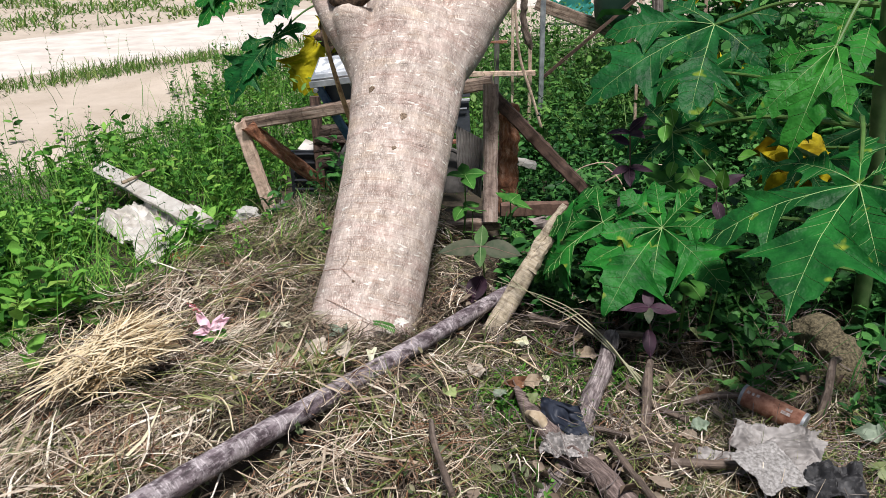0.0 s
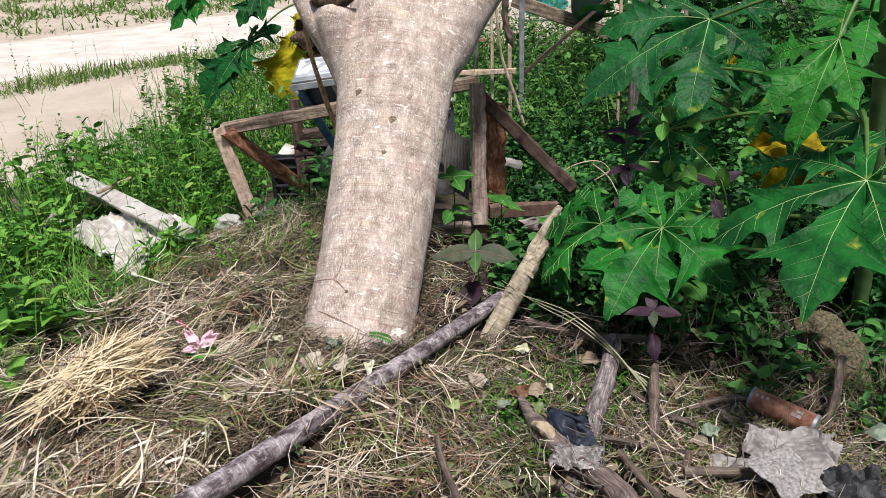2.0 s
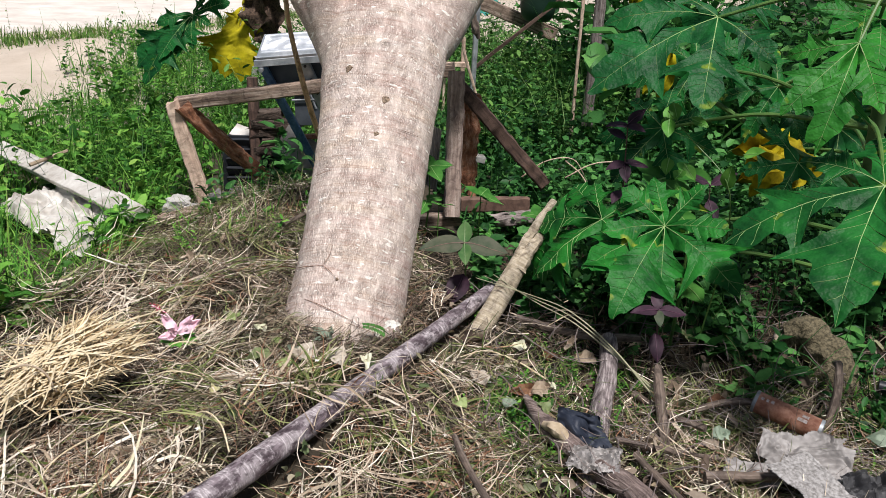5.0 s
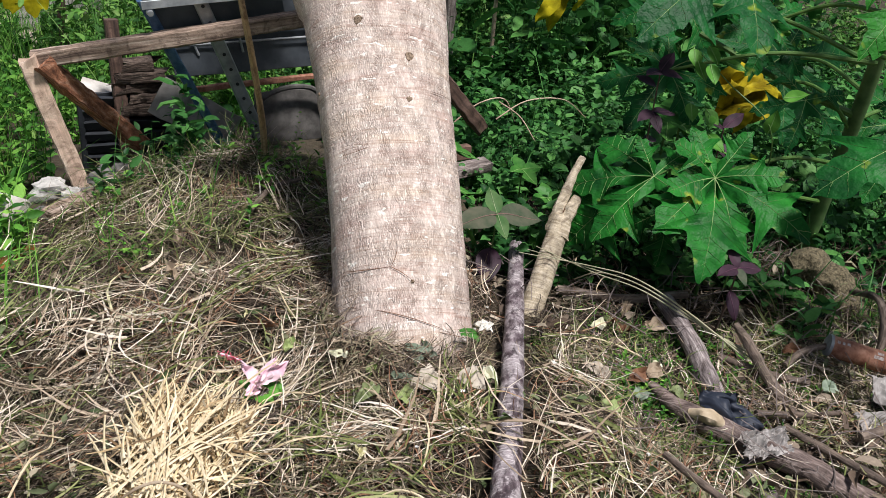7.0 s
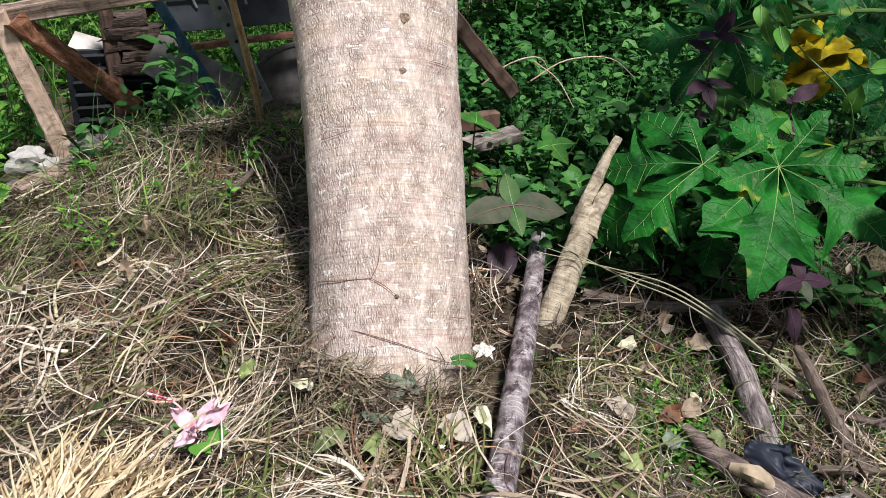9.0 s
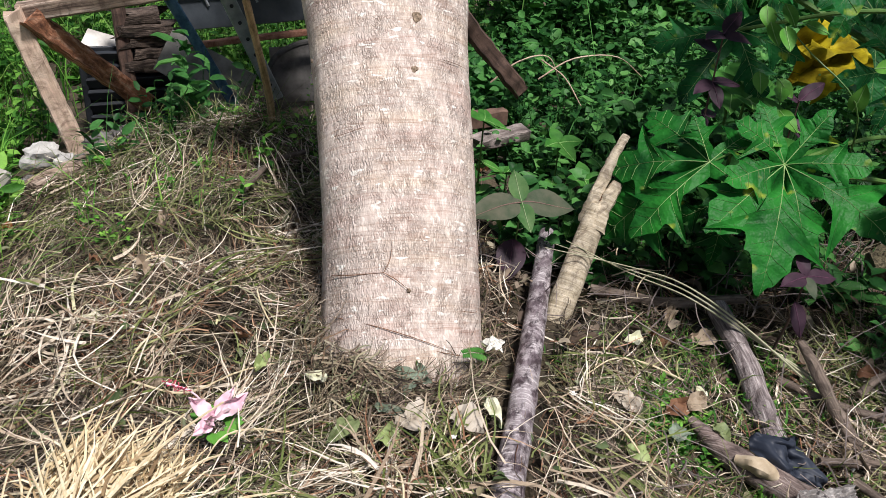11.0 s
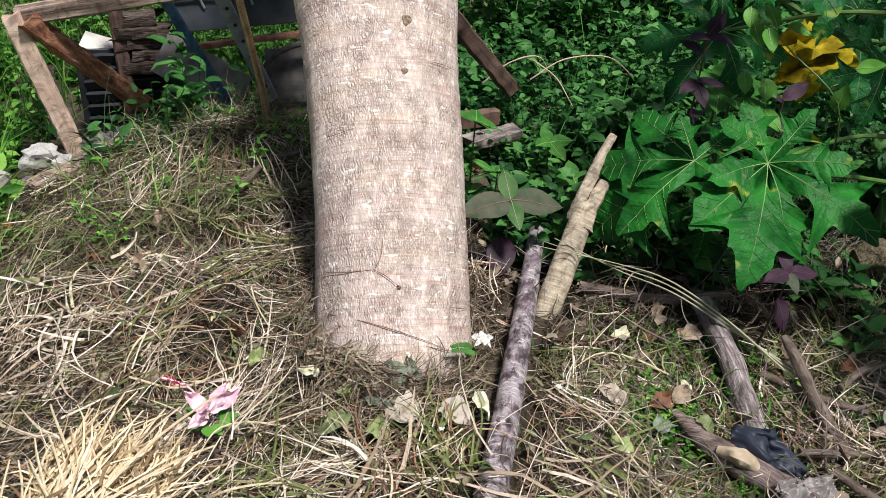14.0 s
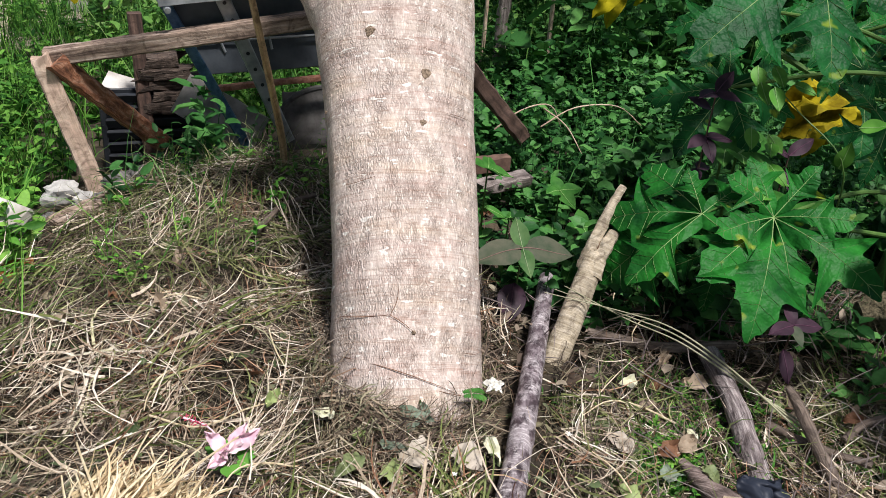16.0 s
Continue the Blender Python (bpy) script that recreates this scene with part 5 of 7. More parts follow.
# ---- broken wooden frame ----
fr = thing("broken_frame", (-0.35, 2.75, 0.05), "broken weathered wooden frame standing crooked behind the trunk", "wooden frame")
part("rail", beam((-0.715, 2.785, 0.385), (0.13, 2.62, 0.545), 0.042, 0.040, n=60, rough=0.0018, seed=1, ragged=0.01), OLD_WOOD, fr)
part("leg", beam((-0.725, 2.765, 0.385), (-0.632, 2.745, 0.045), 0.043, 0.03, (0, 1, 0), n=40, rough=0.0022, seed=2, ragged=0.03), PALE_WOOD, fr, "pale split wooden leg")
part("brace", beam((-0.695, 2.76, 0.380), (-0.462, 2.92, 0.105), 0.044, 0.046, n=60, seed=3, rough=0.0035, ragged=0.05), RED_WOOD, fr, "reddish rotten brace")
# The post's wood is lighter than the rail's to paint sunlight onto it.
part("post", beam((0.122, 2.50, 0.560), (0.120, 2.42, 0.15), 0.045, 0.045, (0, 1, 0), n=40, rough=0.003, seed=4), wood("sunlit_grey_pink_wood", (0.15, 0.10, 0.085), (0.36, 0.27, 0.225), (0.56, 0.46, 0.40), 0.85, 14.0, 1.0, 0.003), fr, "grey-pink weathered post, its wood lightened for sun")
part("brace", beam((0.135, 2.53, 0.515), (0.422, 2.55, 0.212), 0.036, 0.040, n=40, seed=5, rough=0.004, ragged=0.02), DARK_WOOD, fr, "dark broken brace")
part("bottom_rail", beam((-0.06, 2.46, 0.115), (0.15, 2.44, 0.135), 0.04, 0.034, n=24, seed=6), OLD_WOOD, fr)
part("bottom_rail", beam((0.155, 2.50, 0.160), (0.37, 2.52, 0.158), 0.03, 0.042, n=24, seed=7), plain("red_brown_wood", (0.085, 0.050, 0.037), (0.19, 0.115, 0.085), 40, 0.8, depth=0.002), fr, "red-brown bottom rail")
part("rotten_post", beam((0.185, 2.62, 0.47), (0.182, 2.62, 0.10), 0.062, 0.05, (0, 1, 0), n=40, seed=8, rough=0.010, ragged=0.02), RED_WOOD, fr, "crumbling red-brown post")
part("back_post", beam((-0.505, 3.0, 0.435), (-0.495, 2.97, 0.05), 0.035, 0.04, (0, 1, 0), seed=9), DARK_WOOD, fr)
stick("bent_stick", [(-0.345, 2.32, 0.78), (-0.335, 2.33, 0.68), (-0.29, 2.37, 0.48), (-0.235, 2.48, 0.27), (-0.222, 2.525, 0.16)], [0.0055, 0.0065, 0.0075, 0.0085, 0.009], wood("tan_stick", (0.30, 0.19, 0.09), (0.50, 0.34, 0.18), (0.64, 0.48, 0.29)),
      "thin brown bent stick stuck in the heap", "stick", 20, 10, 0.1, 14)

def corrugated(a, b, c, d, waves=9, depth=0.005):
    """A ribbed sheet between four corners, with both faces."""
    a, b, c, d = (np.array(p, float) for p in (a, b, c, d))
    nrm = np.cross(b - a, d - a)
    nrm /= np.linalg.norm(nrm)
    n, m = waves * 6 + 1, 8
    V, F = [], []
    for i in range(n):
        s = i / (n - 1)
        for j in range(m):
            t = j / (m - 1)
            V.append((a * (1 - s) + b * s) * (1 - t) + (d * (1 - s) + c * s) * t + nrm * depth * math.sin(2 * math.pi * waves * s))
    F = [(i * m + j, (i + 1) * m + j, (i + 1) * m + j + 1, i * m + j + 1) for i in range(n - 1) for j in range(m - 1)]
    k = len(V)
    V += [p - nrm * 0.0015 for p in V]
    return np.array(V), F + [tuple(k + q for q in reversed(f)) for f in F], None


single("ribbed_sheet", corrugated((0.012, 2.68, 0.395), (0.105, 2.65, 0.352), (0.095, 2.62, 0.16), (0.020, 2.63, 0.21)), plain("ribbed_zinc", (0.20, 0.185, 0.17), (0.36, 0.34, 0.32), 25, 0.5, 0.3), "bent grey ribbed sheet leaning behind the post", "metal sheet")
single("grey_slab", beam((0.255, 2.44, 0.130), (0.395, 2.44, 0.148), 0.05, 0.030, n=20, rough=0.004, seed=13, ragged=0.02), GREY_BARK, "weathered grey plank end below the frame", "plank")
single("white_scrap", beam((0.21, 3.0, 0.19), (0.305, 3.0, 0.165), 0.06, 0.02, n=8, seed=12, rough=0.006), WHITE_PLASTIC, "chip of white board in the weeds", "board")
for p in ([(0.36, 2.60, 0.27), (0.43, 2.59, 0.325), (0.52, 2.60, 0.33), (0.58, 2.62, 0.25)], [(0.50, 2.60, 0.27), (0.60, 2.60, 0.32), (0.75, 2.62, 0.31), (0.86, 2.64, 0.24)], [(0.49, 2.58, 0.33), (0.53, 2.52, 0.30), (0.56, 2.47, 0.24)]):
    single("dry_vine", tube([(a, b, c - 0.05) for a, b, c in p], [0.0022, 0.0014], 16, 7, 0.2), PALE_WOOD, "pale dry vine arching over the undergrowth", "vine", group="dry vines")

# ---- scrapped metal seat ----
SEAT_PANEL = plain("slate_panel", (0.035, 0.042, 0.050), (0.085, 0.097, 0.11), 12, 0.35, 0.2, depth=0.002, spec=0.5)
BEIGE_PANEL = plain("dusty_beige_panel", (0.17, 0.16, 0.145), (0.34, 0.325, 0.30), 18, 0.7, depth=0.003)
seat = thing("metal_seat", (-0.2, 2.85, 0.05), "overturned dented steel seat with blue legs and dark panels", "scrap seat")
def tray_lid(P, W, H):
    """A pressed steel lid: rim, sloping shoulder, sunken field with ridges, wrapped into one skin."""
    a, u, v, w = (np.array(q, float) for q in (P, W, H, np.cross(W, H)))
    w /= np.linalg.norm(w)
    n, m = 60, 26
    V = []
    for i in range(n):
        for j in range(m):
            s, t = i / (n - 1), j / (m - 1)
            e = min(s * 0.40, (1 - s) * 0.40, t * 0.10, (1 - t) * 0.10) / 0.012
            h = 0.010 * float(smoothstep(e)) - 0.007 * float(smoothstep(e - 1.3)) + (0.003 * math.sin(s * 34) * math.sin(t * 5.2) + 0.004 * noise.noise(Vector((s * 9, t * 4, 3)))) * float(smoothstep(e - 2))
            V.append(a + u * s + v * t + w * h)
    F = [(i * m + j, (i + 1) * m + j, (i + 1) * m + j + 1, i * m + j + 1) for i in range(n - 1) for j in range(m - 1)]
    rim = [i * m for i in range(n)] + [(n - 1) * m + j for j in range(1, m)] + [i * m + m - 1 for i in reversed(range(n - 1))] + [j for j in reversed(range(1, m - 1))]
    k = len(V)
    V += [V[q] - w * 0.012 for q in rim]
    F += [(rim[q], k + q, k + (q + 1) % len(rim), rim[(q + 1) % len(rim)]) for q in range(len(rim))]
    F.append(tuple(range(k, k + len(rim))))
    return np.array(V), F, None


part("tray", tray_lid((-0.462, 2.715, 0.545), (0.345, -0.03, 0.042), (0.020, 0.075, 0.060)), STEEL, seat, "dented shiny steel tray")
part("tray_lip", beam((-0.466, 2.71, 0.528), (-0.12, 2.68, 0.570), 0.008, 0.020, (0, 0, 1), 8, 0.001, 2), ZINC, seat, "folded steel lip")
part("side_plate", beam((-0.43, 2.80, 0.49), (-0.10, 2.77, 0.53), 0.010, 0.10, (0, 0.1, 1), 8, 0.003, 9), SEAT_PANEL, seat, "dark body plate under the tray")
part("knob", tube([(-0.447, 2.715, 0.512), (-0.447, 2.700, 0.510)], [0.009, 0.007], 4, 12), ZINC, seat, "small metal knob")
part("leg", beam((-0.458, 2.76, 0.535), (-0.255, 2.825, 0.12), 0.026, 0.026, (0, 1, 0), 8, 0.001, 2), BLUE_STEEL, seat, "chipped blue steel leg")
part("leg", beam((-0.335, 2.735, 0.565), (-0.150, 2.81, 0.14), 0.034, 0.026, (0, 1, 0), 8, 0.001, 3), ZINC, seat, "dull grey steel leg")
part("panel", beam((-0.36, 2.94, 0.345), (0.06, 2.91, 0.375), 0.012, 0.115, (0, 0.2, 1), 8, 0.003, 4), SEAT_PANEL, seat, "dark back panel")
part("panel", beam((-0.40, 2.96, 0.46), (0.06, 2.93, 0.49), 0.012, 0.10, (0, 0.2, 1), 8, 0.003, 5), SEAT_PANEL, seat, "dark upper panel")
part("panel_edge", beam((-0.37, 2.93, 0.408), (0.06, 2.90, 0.436), 0.012, 0.008, n=6, seed=6), STEEL, seat, "worn metal edge")
part("rusty_bar", beam((-0.345, 2.90, 0.258), (0.03, 2.88, 0.292), 0.02, 0.014, n=8, seed=5), RUST, seat, "rusty bar")
part("grey_panel", beam((-0.41, 2.925, 0.245), (-0.215, 2.86, 0.135), 0.010, 0.11, (0.3, 0.2, 1), 8, 0.004, 6), BEIGE_PANEL, seat, "bent beige-grey panel")
for a, b in (((-0.345, 2.925, 0.49), (-0.29, 2.925, 0.35)), ((-0.20, 2.915, 0.50), (-0.17, 2.910, 0.36)), ((-0.37, 2.93, 0.375), (0.05, 2.895, 0.405))):
    part("pressed_rib", tube([a, b], [0.0035, 0.0035], 6, 8), ZINC, seat, "pressed rib on the dark panel")
for q in range(9):
    c = np.array([-0.335, 2.735, 0.565]) * (1 - (q + 1) / 10) + np.array([-0.150, 2.81, 0.14]) * ((q + 1) / 10) + np.array([0, -0.0145, 0])
    part("bolt_hole", tube([tuple(c), tuple(c + np.array([0, -0.0015, 0]))], [0.0048, 0.0044], 3, 10), BLACK_SHEET, seat, "round bolt hole")
part("wheel_guard", tube([(-0.165, 2.84, 0.12), (-0.155, 2.84, 0.22), (-0.09, 2.83, 0.27), (0.0, 2.82, 0.275), (0.06, 2.82, 0.22)], [0.008, 0.008], 20, 8), GREY_SHEET, seat, "curved metal guard")
part("guard_plate", beam((-0.15, 2.86, 0.18), (0.05, 2.84, 0.19), 0.008, 0.15, (0, 0.1, 1), 8, 0.003, 8), GREY_SHEET, seat, "dull grey plate")
CRUMBLED = wood("crumbled_wood", (0.018, 0.013, 0.010), (0.075, 0.052, 0.040), (0.22, 0.17, 0.135), 0.95, 22.0, 5.0, 0.008)
scrap = thing("scrap_boards", (-0.45, 3.0, 0.05), "stack of crumbling dark boards and a white tile behind the frame", "scrap boards")
for i in range(5):
    part("board", beam((-0.500 + 0.012 * (i * 5 % 3), 2.99, 0.190 + 0.030 * i), (-0.385 + 0.02 * (i * 7 % 4) - 0.02, 2.975 + 0.012 * (i % 3), 0.192 + 0.031 * i), 0.06, 0.030, n=70, rough=0.0035, seed=20 + i, ragged=0.10), CRUMBLED, scrap)
part("white_tile", beam((-0.59, 3.12, 0.225), (-0.51, 3.09, 0.205), 0.06, 0.010, (0, -0.5, 0.9), 4, 0.001, 31), WHITE_PLASTIC, scrap, "broken white tile")
crate = thing("louvred_crate", (-0.48, 2.98, 0.03), "dark slatted crate standing behind the broken frame", "crate")
for i in range(6):
    part("slat", beam((-0.60, 2.985, 0.045 + 0.034 * i), (-0.33, 2.975, 0.045 + 0.034 * i), 0.012, 0.026, (0, -0.35, 0.94), 10, 0.0015, 40 + i), BLACK_SHEET, crate)
part("side_post", beam((-0.605, 2.99, 0.02), (-0.605, 2.99, 0.235), 0.016, 0.02, (0, 1, 0), 6, 0.001, 51), BLACK_SHEET, crate)
part("side_post", beam((-0.325, 2.98, 0.02), (-0.325, 2.98, 0.235), 0.016, 0.02, (0, 1, 0), 6, 0.001, 52), BLACK_SHEET, crate)
part("back_board", beam((-0.60, 3.02, 0.13), (-0.33, 3.01, 0.13), 0.008, 0.20, n=8, rough=0.001, seed=53), BLACK_SHEET, crate)



# ---- small leafy plants ----
def ovate(base, toward, normal, length, width, curl=0.25, fold=0.12, seed=0, wob=0.0):
    """A pointed oval leaf with a folded middle."""
    y = Vector(toward).normalized()
    z = Vector(normal)
    z = (z - y * z.dot(y)).normalized()
    x = y.cross(z)
    V, F = [], []
    n = 9 if wob < 0.1 else 15
    for i in range(n):
        f = i / (n - 1)
        w = width * 0.5 * max(math.sin(math.pi * f ** 0.8) ** 0.85, 0.02)
        for j in (-1, -0.5, 0, 0.5, 1):
            h = -curl * length * f * f * 0.5 + fold * abs(j) * w + 0.03 * length * math.sin(5 * f + seed + 2 * j) + wob * length * noise.noise(Vector((f * 3.5, j * 1.6, seed * 1.7)))
            w = w * (1 + wob * noise.noise(Vector((f * 6, seed, j))))
            V.append(tuple(Vector(base) + y * length * f + x * w * j + z * h))
    for i in range(n - 1):
        for j in range(4):
            F.append((i * 5 + j, i * 5 + j + 1, i * 5 + j + 6, i * 5 + j + 5))
    return np.array(V), F, None


RIB = {m.name: plain(m.name + "_rib", a, b, 40, 0.6) for m, a, b in ((PURPLE, (0.05, 0.02, 0.04), (0.10, 0.04, 0.07)), (GREYLEAF, (0.16, 0.10, 0.09), (0.24, 0.15, 0.12)), (BRIGHT_LEAF, (0.16, 0.34, 0.08), (0.24, 0.42, 0.14)), (DUSKY_GREEN, (0.16, 0.24, 0.10), (0.24, 0.30, 0.15)))}


def seedling(name, foot, top, leaves, stem_mat, label, r=0.0022, category="plant"):
    """A thin stem with single leaves: (height share, turn in degrees, length, width, lift, material)."""
    root = thing(name, foot, label, category)
    f, t = Vector(foot), Vector(top)
    part("stem", tube([foot, tuple((f + t) / 2 + Vector((0.006, 0, 0))), top], [r * 1.3, r, r * 0.7], 8, 6), stem_mat, root)
    for i, (s, turn, L, W, lift, m) in enumerate(leaves):
        a = math.radians(turn)
        d = Vector((math.cos(a) * math.cos(lift), math.sin(a) * math.cos(lift), math.sin(lift)))
        p = f.lerp(t, s)
        leaf = part("leaf", ovate(tuple(p), d, (-0.2, -0.4, 1), L, W, 0.3, 0.12, i), m, root)
        if L > 0.05:
            rib = ovate(tuple(p), d, (-0.2, -0.4, 1), L, W, 0.3, 0.12, i)[0].reshape(-1, 5, 3)[:, 2]
            part("vein", tube([tuple(q + np.array([0, -0.0002, 0.0004])) for q in rib], [0.0011, 0.0004], 12, 5), RIB[m.name], leaf, "thin midrib")
    return root


PG = [(1.0, 205, 0.062, 0.030, 0.15, PURPLE), (1.0, 20, 0.058, 0.028, 0.75, PURPLE), (1.0, 300, 0.05, 0.026, 0.0, PURPLE), (0.93, 150, 0.05, 0.025, 0.5, PURPLE), (0.82, 340, 0.055, 0.027, 0.0, PURPLE),
      (0.82, 200, 0.05, 0.026, -0.2, PURPLE), (0.82, 265, 0.055, 0.027, -0.6, PURPLE), (0.68, 20, 0.05, 0.026, 0.0, PURPLE), (0.68, 230, 0.05, 0.026, -0.3, PURPLE)]
for p, d, nrm, L, W in [((0.82, 1.97, 0.43), (-0.3, -0.2, -0.8), (0.1, -0.9, 0.2), 0.07, 0.05),
                        ((0.945, 2.985, 0.575), (-0.25, -0.1, -0.9), (-0.6, -0.8, 0.1), 0.19, 0.075), ((0.93, 2.98, 0.52), (-0.5, -0.1, -0.6), (-0.3, -0.9, 0.2), 0.12, 0.06), ((1.05, 3.0, 0.54), (-0.1, -0.1, -0.9), (0.3, -0.9, 0.2), 0.09, 0.05)]:
    part("leaf", ovate(p, d, nrm, L, W, 0.7, 0.15, 10 * p[0], 0.14), YELLOW, big, "crumpled yellow withered leaf")
for p, d, L, W in (((-0.575, 3.95, 0.62), (-0.1, -0.2, -0.9), 0.17, 0.11), ((-0.52, 3.96, 0.64), (0.1, -0.2, -0.9), 0.19, 0.11), ((-0.55, 3.97, 0.52), (0.2, -0.2, -0.9), 0.15, 0.10)):
    part("dead_leaf", ovate(p, d, (-0.2, -0.9, 0.3), L, W, 0.5, 0.4, 9 * L, 0.35), FORK_BARK, small, "withered dark brown leaf")
seedling("purple_plant", (0.45, 1.91, 0.08), (0.425, 1.868, 0.56), PG, DARK_WOOD, "dark purple-leaved plant on a thin dark stem")
seedling("purple_plant", (0.44, 1.58, 0.08), (0.424, 1.548, 0.262), [(1.0, 190, 0.06, 0.03, 0.1, PURPLE), (1.0, 350, 0.06, 0.03, 0.0, PURPLE), (1.0, 90, 0.050, 0.025, 0.9, PURPLE),
         (1.0, 260, 0.040, 0.020, -0.4, GREYLEAF), (0.7, 270, 0.06, 0.03, -0.9, PURPLE)], DARK_WOOD, "small plant with four dusky purple leaves")
seedling("purple_plant", (0.66, 1.90, 0.08), (0.635, 1.86, 0.425), [(1.0, 10, 0.075, 0.032, 0.5, PURPLE), (1.0, 170, 0.06, 0.03, 0.5, PURPLE), (0.9, 270, 0.07, 0.03, -0.5, PURPLE),
         (0.75, 220, 0.06, 0.03, -0.2, PURPLE)], DARK_WOOD, "dark purple-leaved sprig by the yellow leaf")
seedling("dusky_plant", (0.09, 1.93, 0.06), (0.080, 1.882, 0.272), [(1.0, 185, 0.105, 0.064, 0.0, GREYLEAF), (1.0, 348, 0.105, 0.060, -0.05, GREYLEAF), (1.0, 265, 0.06, 0.032, -0.45, DUSKY_GREEN),
         (1.0, 85, 0.065, 0.036, 0.75, DUSKY_GREEN), (0.6, 240, 0.08, 0.055, -0.6, PURPLE), (0.4, 200, 0.08, 0.05, -0.4, PURPLE)], STALK, "plant with two broad dusky leaves and two green ones")
G1 = [(1.0, 200, 0.055, 0.034, 0.3, BRIGHT_LEAF), (1.0, 340, 0.055, 0.034, 0.2, BRIGHT_LEAF), (1.0, 270, 0.06, 0.036, -0.2, BRIGHT_LEAF), (1.0, 80, 0.045, 0.03, 0.6, BRIGHT_LEAF),
      (0.6, 230, 0.06, 0.036, -0.2, BRIGHT_LEAF), (0.6, 20, 0.055, 0.034, 0.0, BRIGHT_LEAF)]
plant = seedling("green_seedling", (0, 0, 0), (0.01, 0.0, 0.2), G1, STALK, "light green broad-leaved seedling beside the trunk")
tagged(plant, group="seedlings beside the trunk")
for i, (x, y, s, a) in enumerate([(0.17, 2.23, 1.1, 80), (0.17, 2.10, 0.8, 200), (0.03, 2.34, 1.2, 20), (0.07, 2.27, 0.8, 140), (0.50, 1.86, 1.9, 40), (0.55, 1.75, 1.6, 260),
                                  (0.30, 2.15, 1.0, 10), (0.62, 2.05, 1.7, 320), (0.36, 2.05, 0.9, 100)]):
    c = copy_thing(plant, pose(x, y, float(ground_z(x, y)) - 0.01, 0, 0, a))
    c.scale = (s, s, s)
plant.matrix_world = pose(0.25, 1.98, float(ground_z(0.25, 1.98)) - 0.01, 4, 0, 0)

heart = thing("heart_leaf_vine", (0.60, 1.72, 0.10), "climbing vine with bright heart-shaped leaves", "vine")
part("stem", tube([(0.60, 1.72, 0.08), (0.62, 1.71, 0.3), (0.60, 1.70, 0.47), (0.54, 1.78, 0.55), (0.50, 1.84, 0.60)], [0.002, 0.0018, 0.0016, 0.0014, 0.001], 20, 6), STALK, heart)
for i, (p, d, L) in enumerate([((0.60, 1.71, 0.465), (-0.05, -0.2, 0.9), 0.065), ((0.527, 1.893, 0.60), (-0.2, -0.5, -0.5), 0.06), ((0.497, 1.844, 0.585), (0.1, -0.5, -0.6), 0.055), ((0.490, 1.80, 0.59), (-0.2, -0.6, -0.5), 0.058), ((0.545, 1.812, 0.590), (0.5, -0.6, -0.2), 0.05), ((0.506, 1.83, 0.62), (0.0, -0.6, -0.5), 0.055), ((0.534, 1.875, 0.485), (-0.3, -0.6, -0.5), 0.058), ((0.565, 1.86, 0.475), (0.3, -0.6, -0.5), 0.055), ((0.63, 1.72, 0.535), (0.4, -0.6, 0.3), 0.06),
                               ((0.55, 1.83, 0.47), (-0.5, -0.6, -0.2), 0.055), ((0.53, 1.80, 0.44), (0.3, -0.6, -0.5), 0.06), ((0.48, 1.74, 0.41), (-0.6, -0.5, 0.1), 0.05)]):
    leaf = part("leaf", ovate(p, d, (-0.3, -0.5, 0.8), L * 0.85, L * 0.5, 0.05, 0.25, i), FRESH_LEAF, heart)
    rib = ovate(p, d, (-0.3, -0.5, 0.8), L * 0.85, L * 0.5, 0.05, 0.25, i)[0].reshape(-1, 5, 3)[:, 2]
    part("vein", tube([tuple(q + np.array([0, -0.0003, 0.0004])) for q in rib], [0.0011, 0.0004], 12, 5), RIB[BRIGHT_LEAF.name], leaf, "thin midrib")

# ---- straw bundle ----
bundle = thing("straw_bundle", (-0.66, 1.22, 0.2), "bundle of bright dry yellow straw lying on the heap", "straw bundle")


def straw_mesh():
    n = 2000
    foot, tip = np.array([-0.695, 1.318, 0.220]), np.array([-0.615, 1.475, 0.250])
    ax = (tip - foot) / np.linalg.norm(tip - foot)
    side = np.cross(ax, [0, 0, 1.0])
    side /= np.linalg.norm(side)
    up = np.cross(side, ax)
    r, w = np.sqrt(rng.uniform(0, 1, n)), rng.uniform(0, 6.283, n)
    a, b = r * np.cos(w), r * np.sin(w)
    s0 = 0.165 * rng.uniform(0.0, 1.0, n) ** 0.8
    f = s0 / 0.165
    swell = 0.052 + 0.026 * f
    base = foot + ax * s0[:, None] + side * (a * swell)[:, None] + up * (b * (0.024 + 0.010 * f))[:, None]
    loose = rng.uniform(0, 1, n) < 0.36
    turn = np.where(loose, rng.normal(0, 0.8, n), rng.normal(0, 0.30, n) + 0.35 * a) + np.pi * (rng.uniform(0, 1, n) < 0.18 * (1 - f))
    h = np.arctan2(ax[1], ax[0]) + turn
    e = 0.02 + 0.12 * b + rng.normal(0, 0.09, n)
    L = np.where(loose, rng.uniform(0.04, 0.075, n), rng.uniform(0.05, 0.10, n) * (1 - 0.2 * f))
    return blades(base, h, e, L, rng.uniform(0.0014, 0.0046, n), rng.normal(-0.25, 0.45, n), rng.normal(0, 0.45, n), 4)


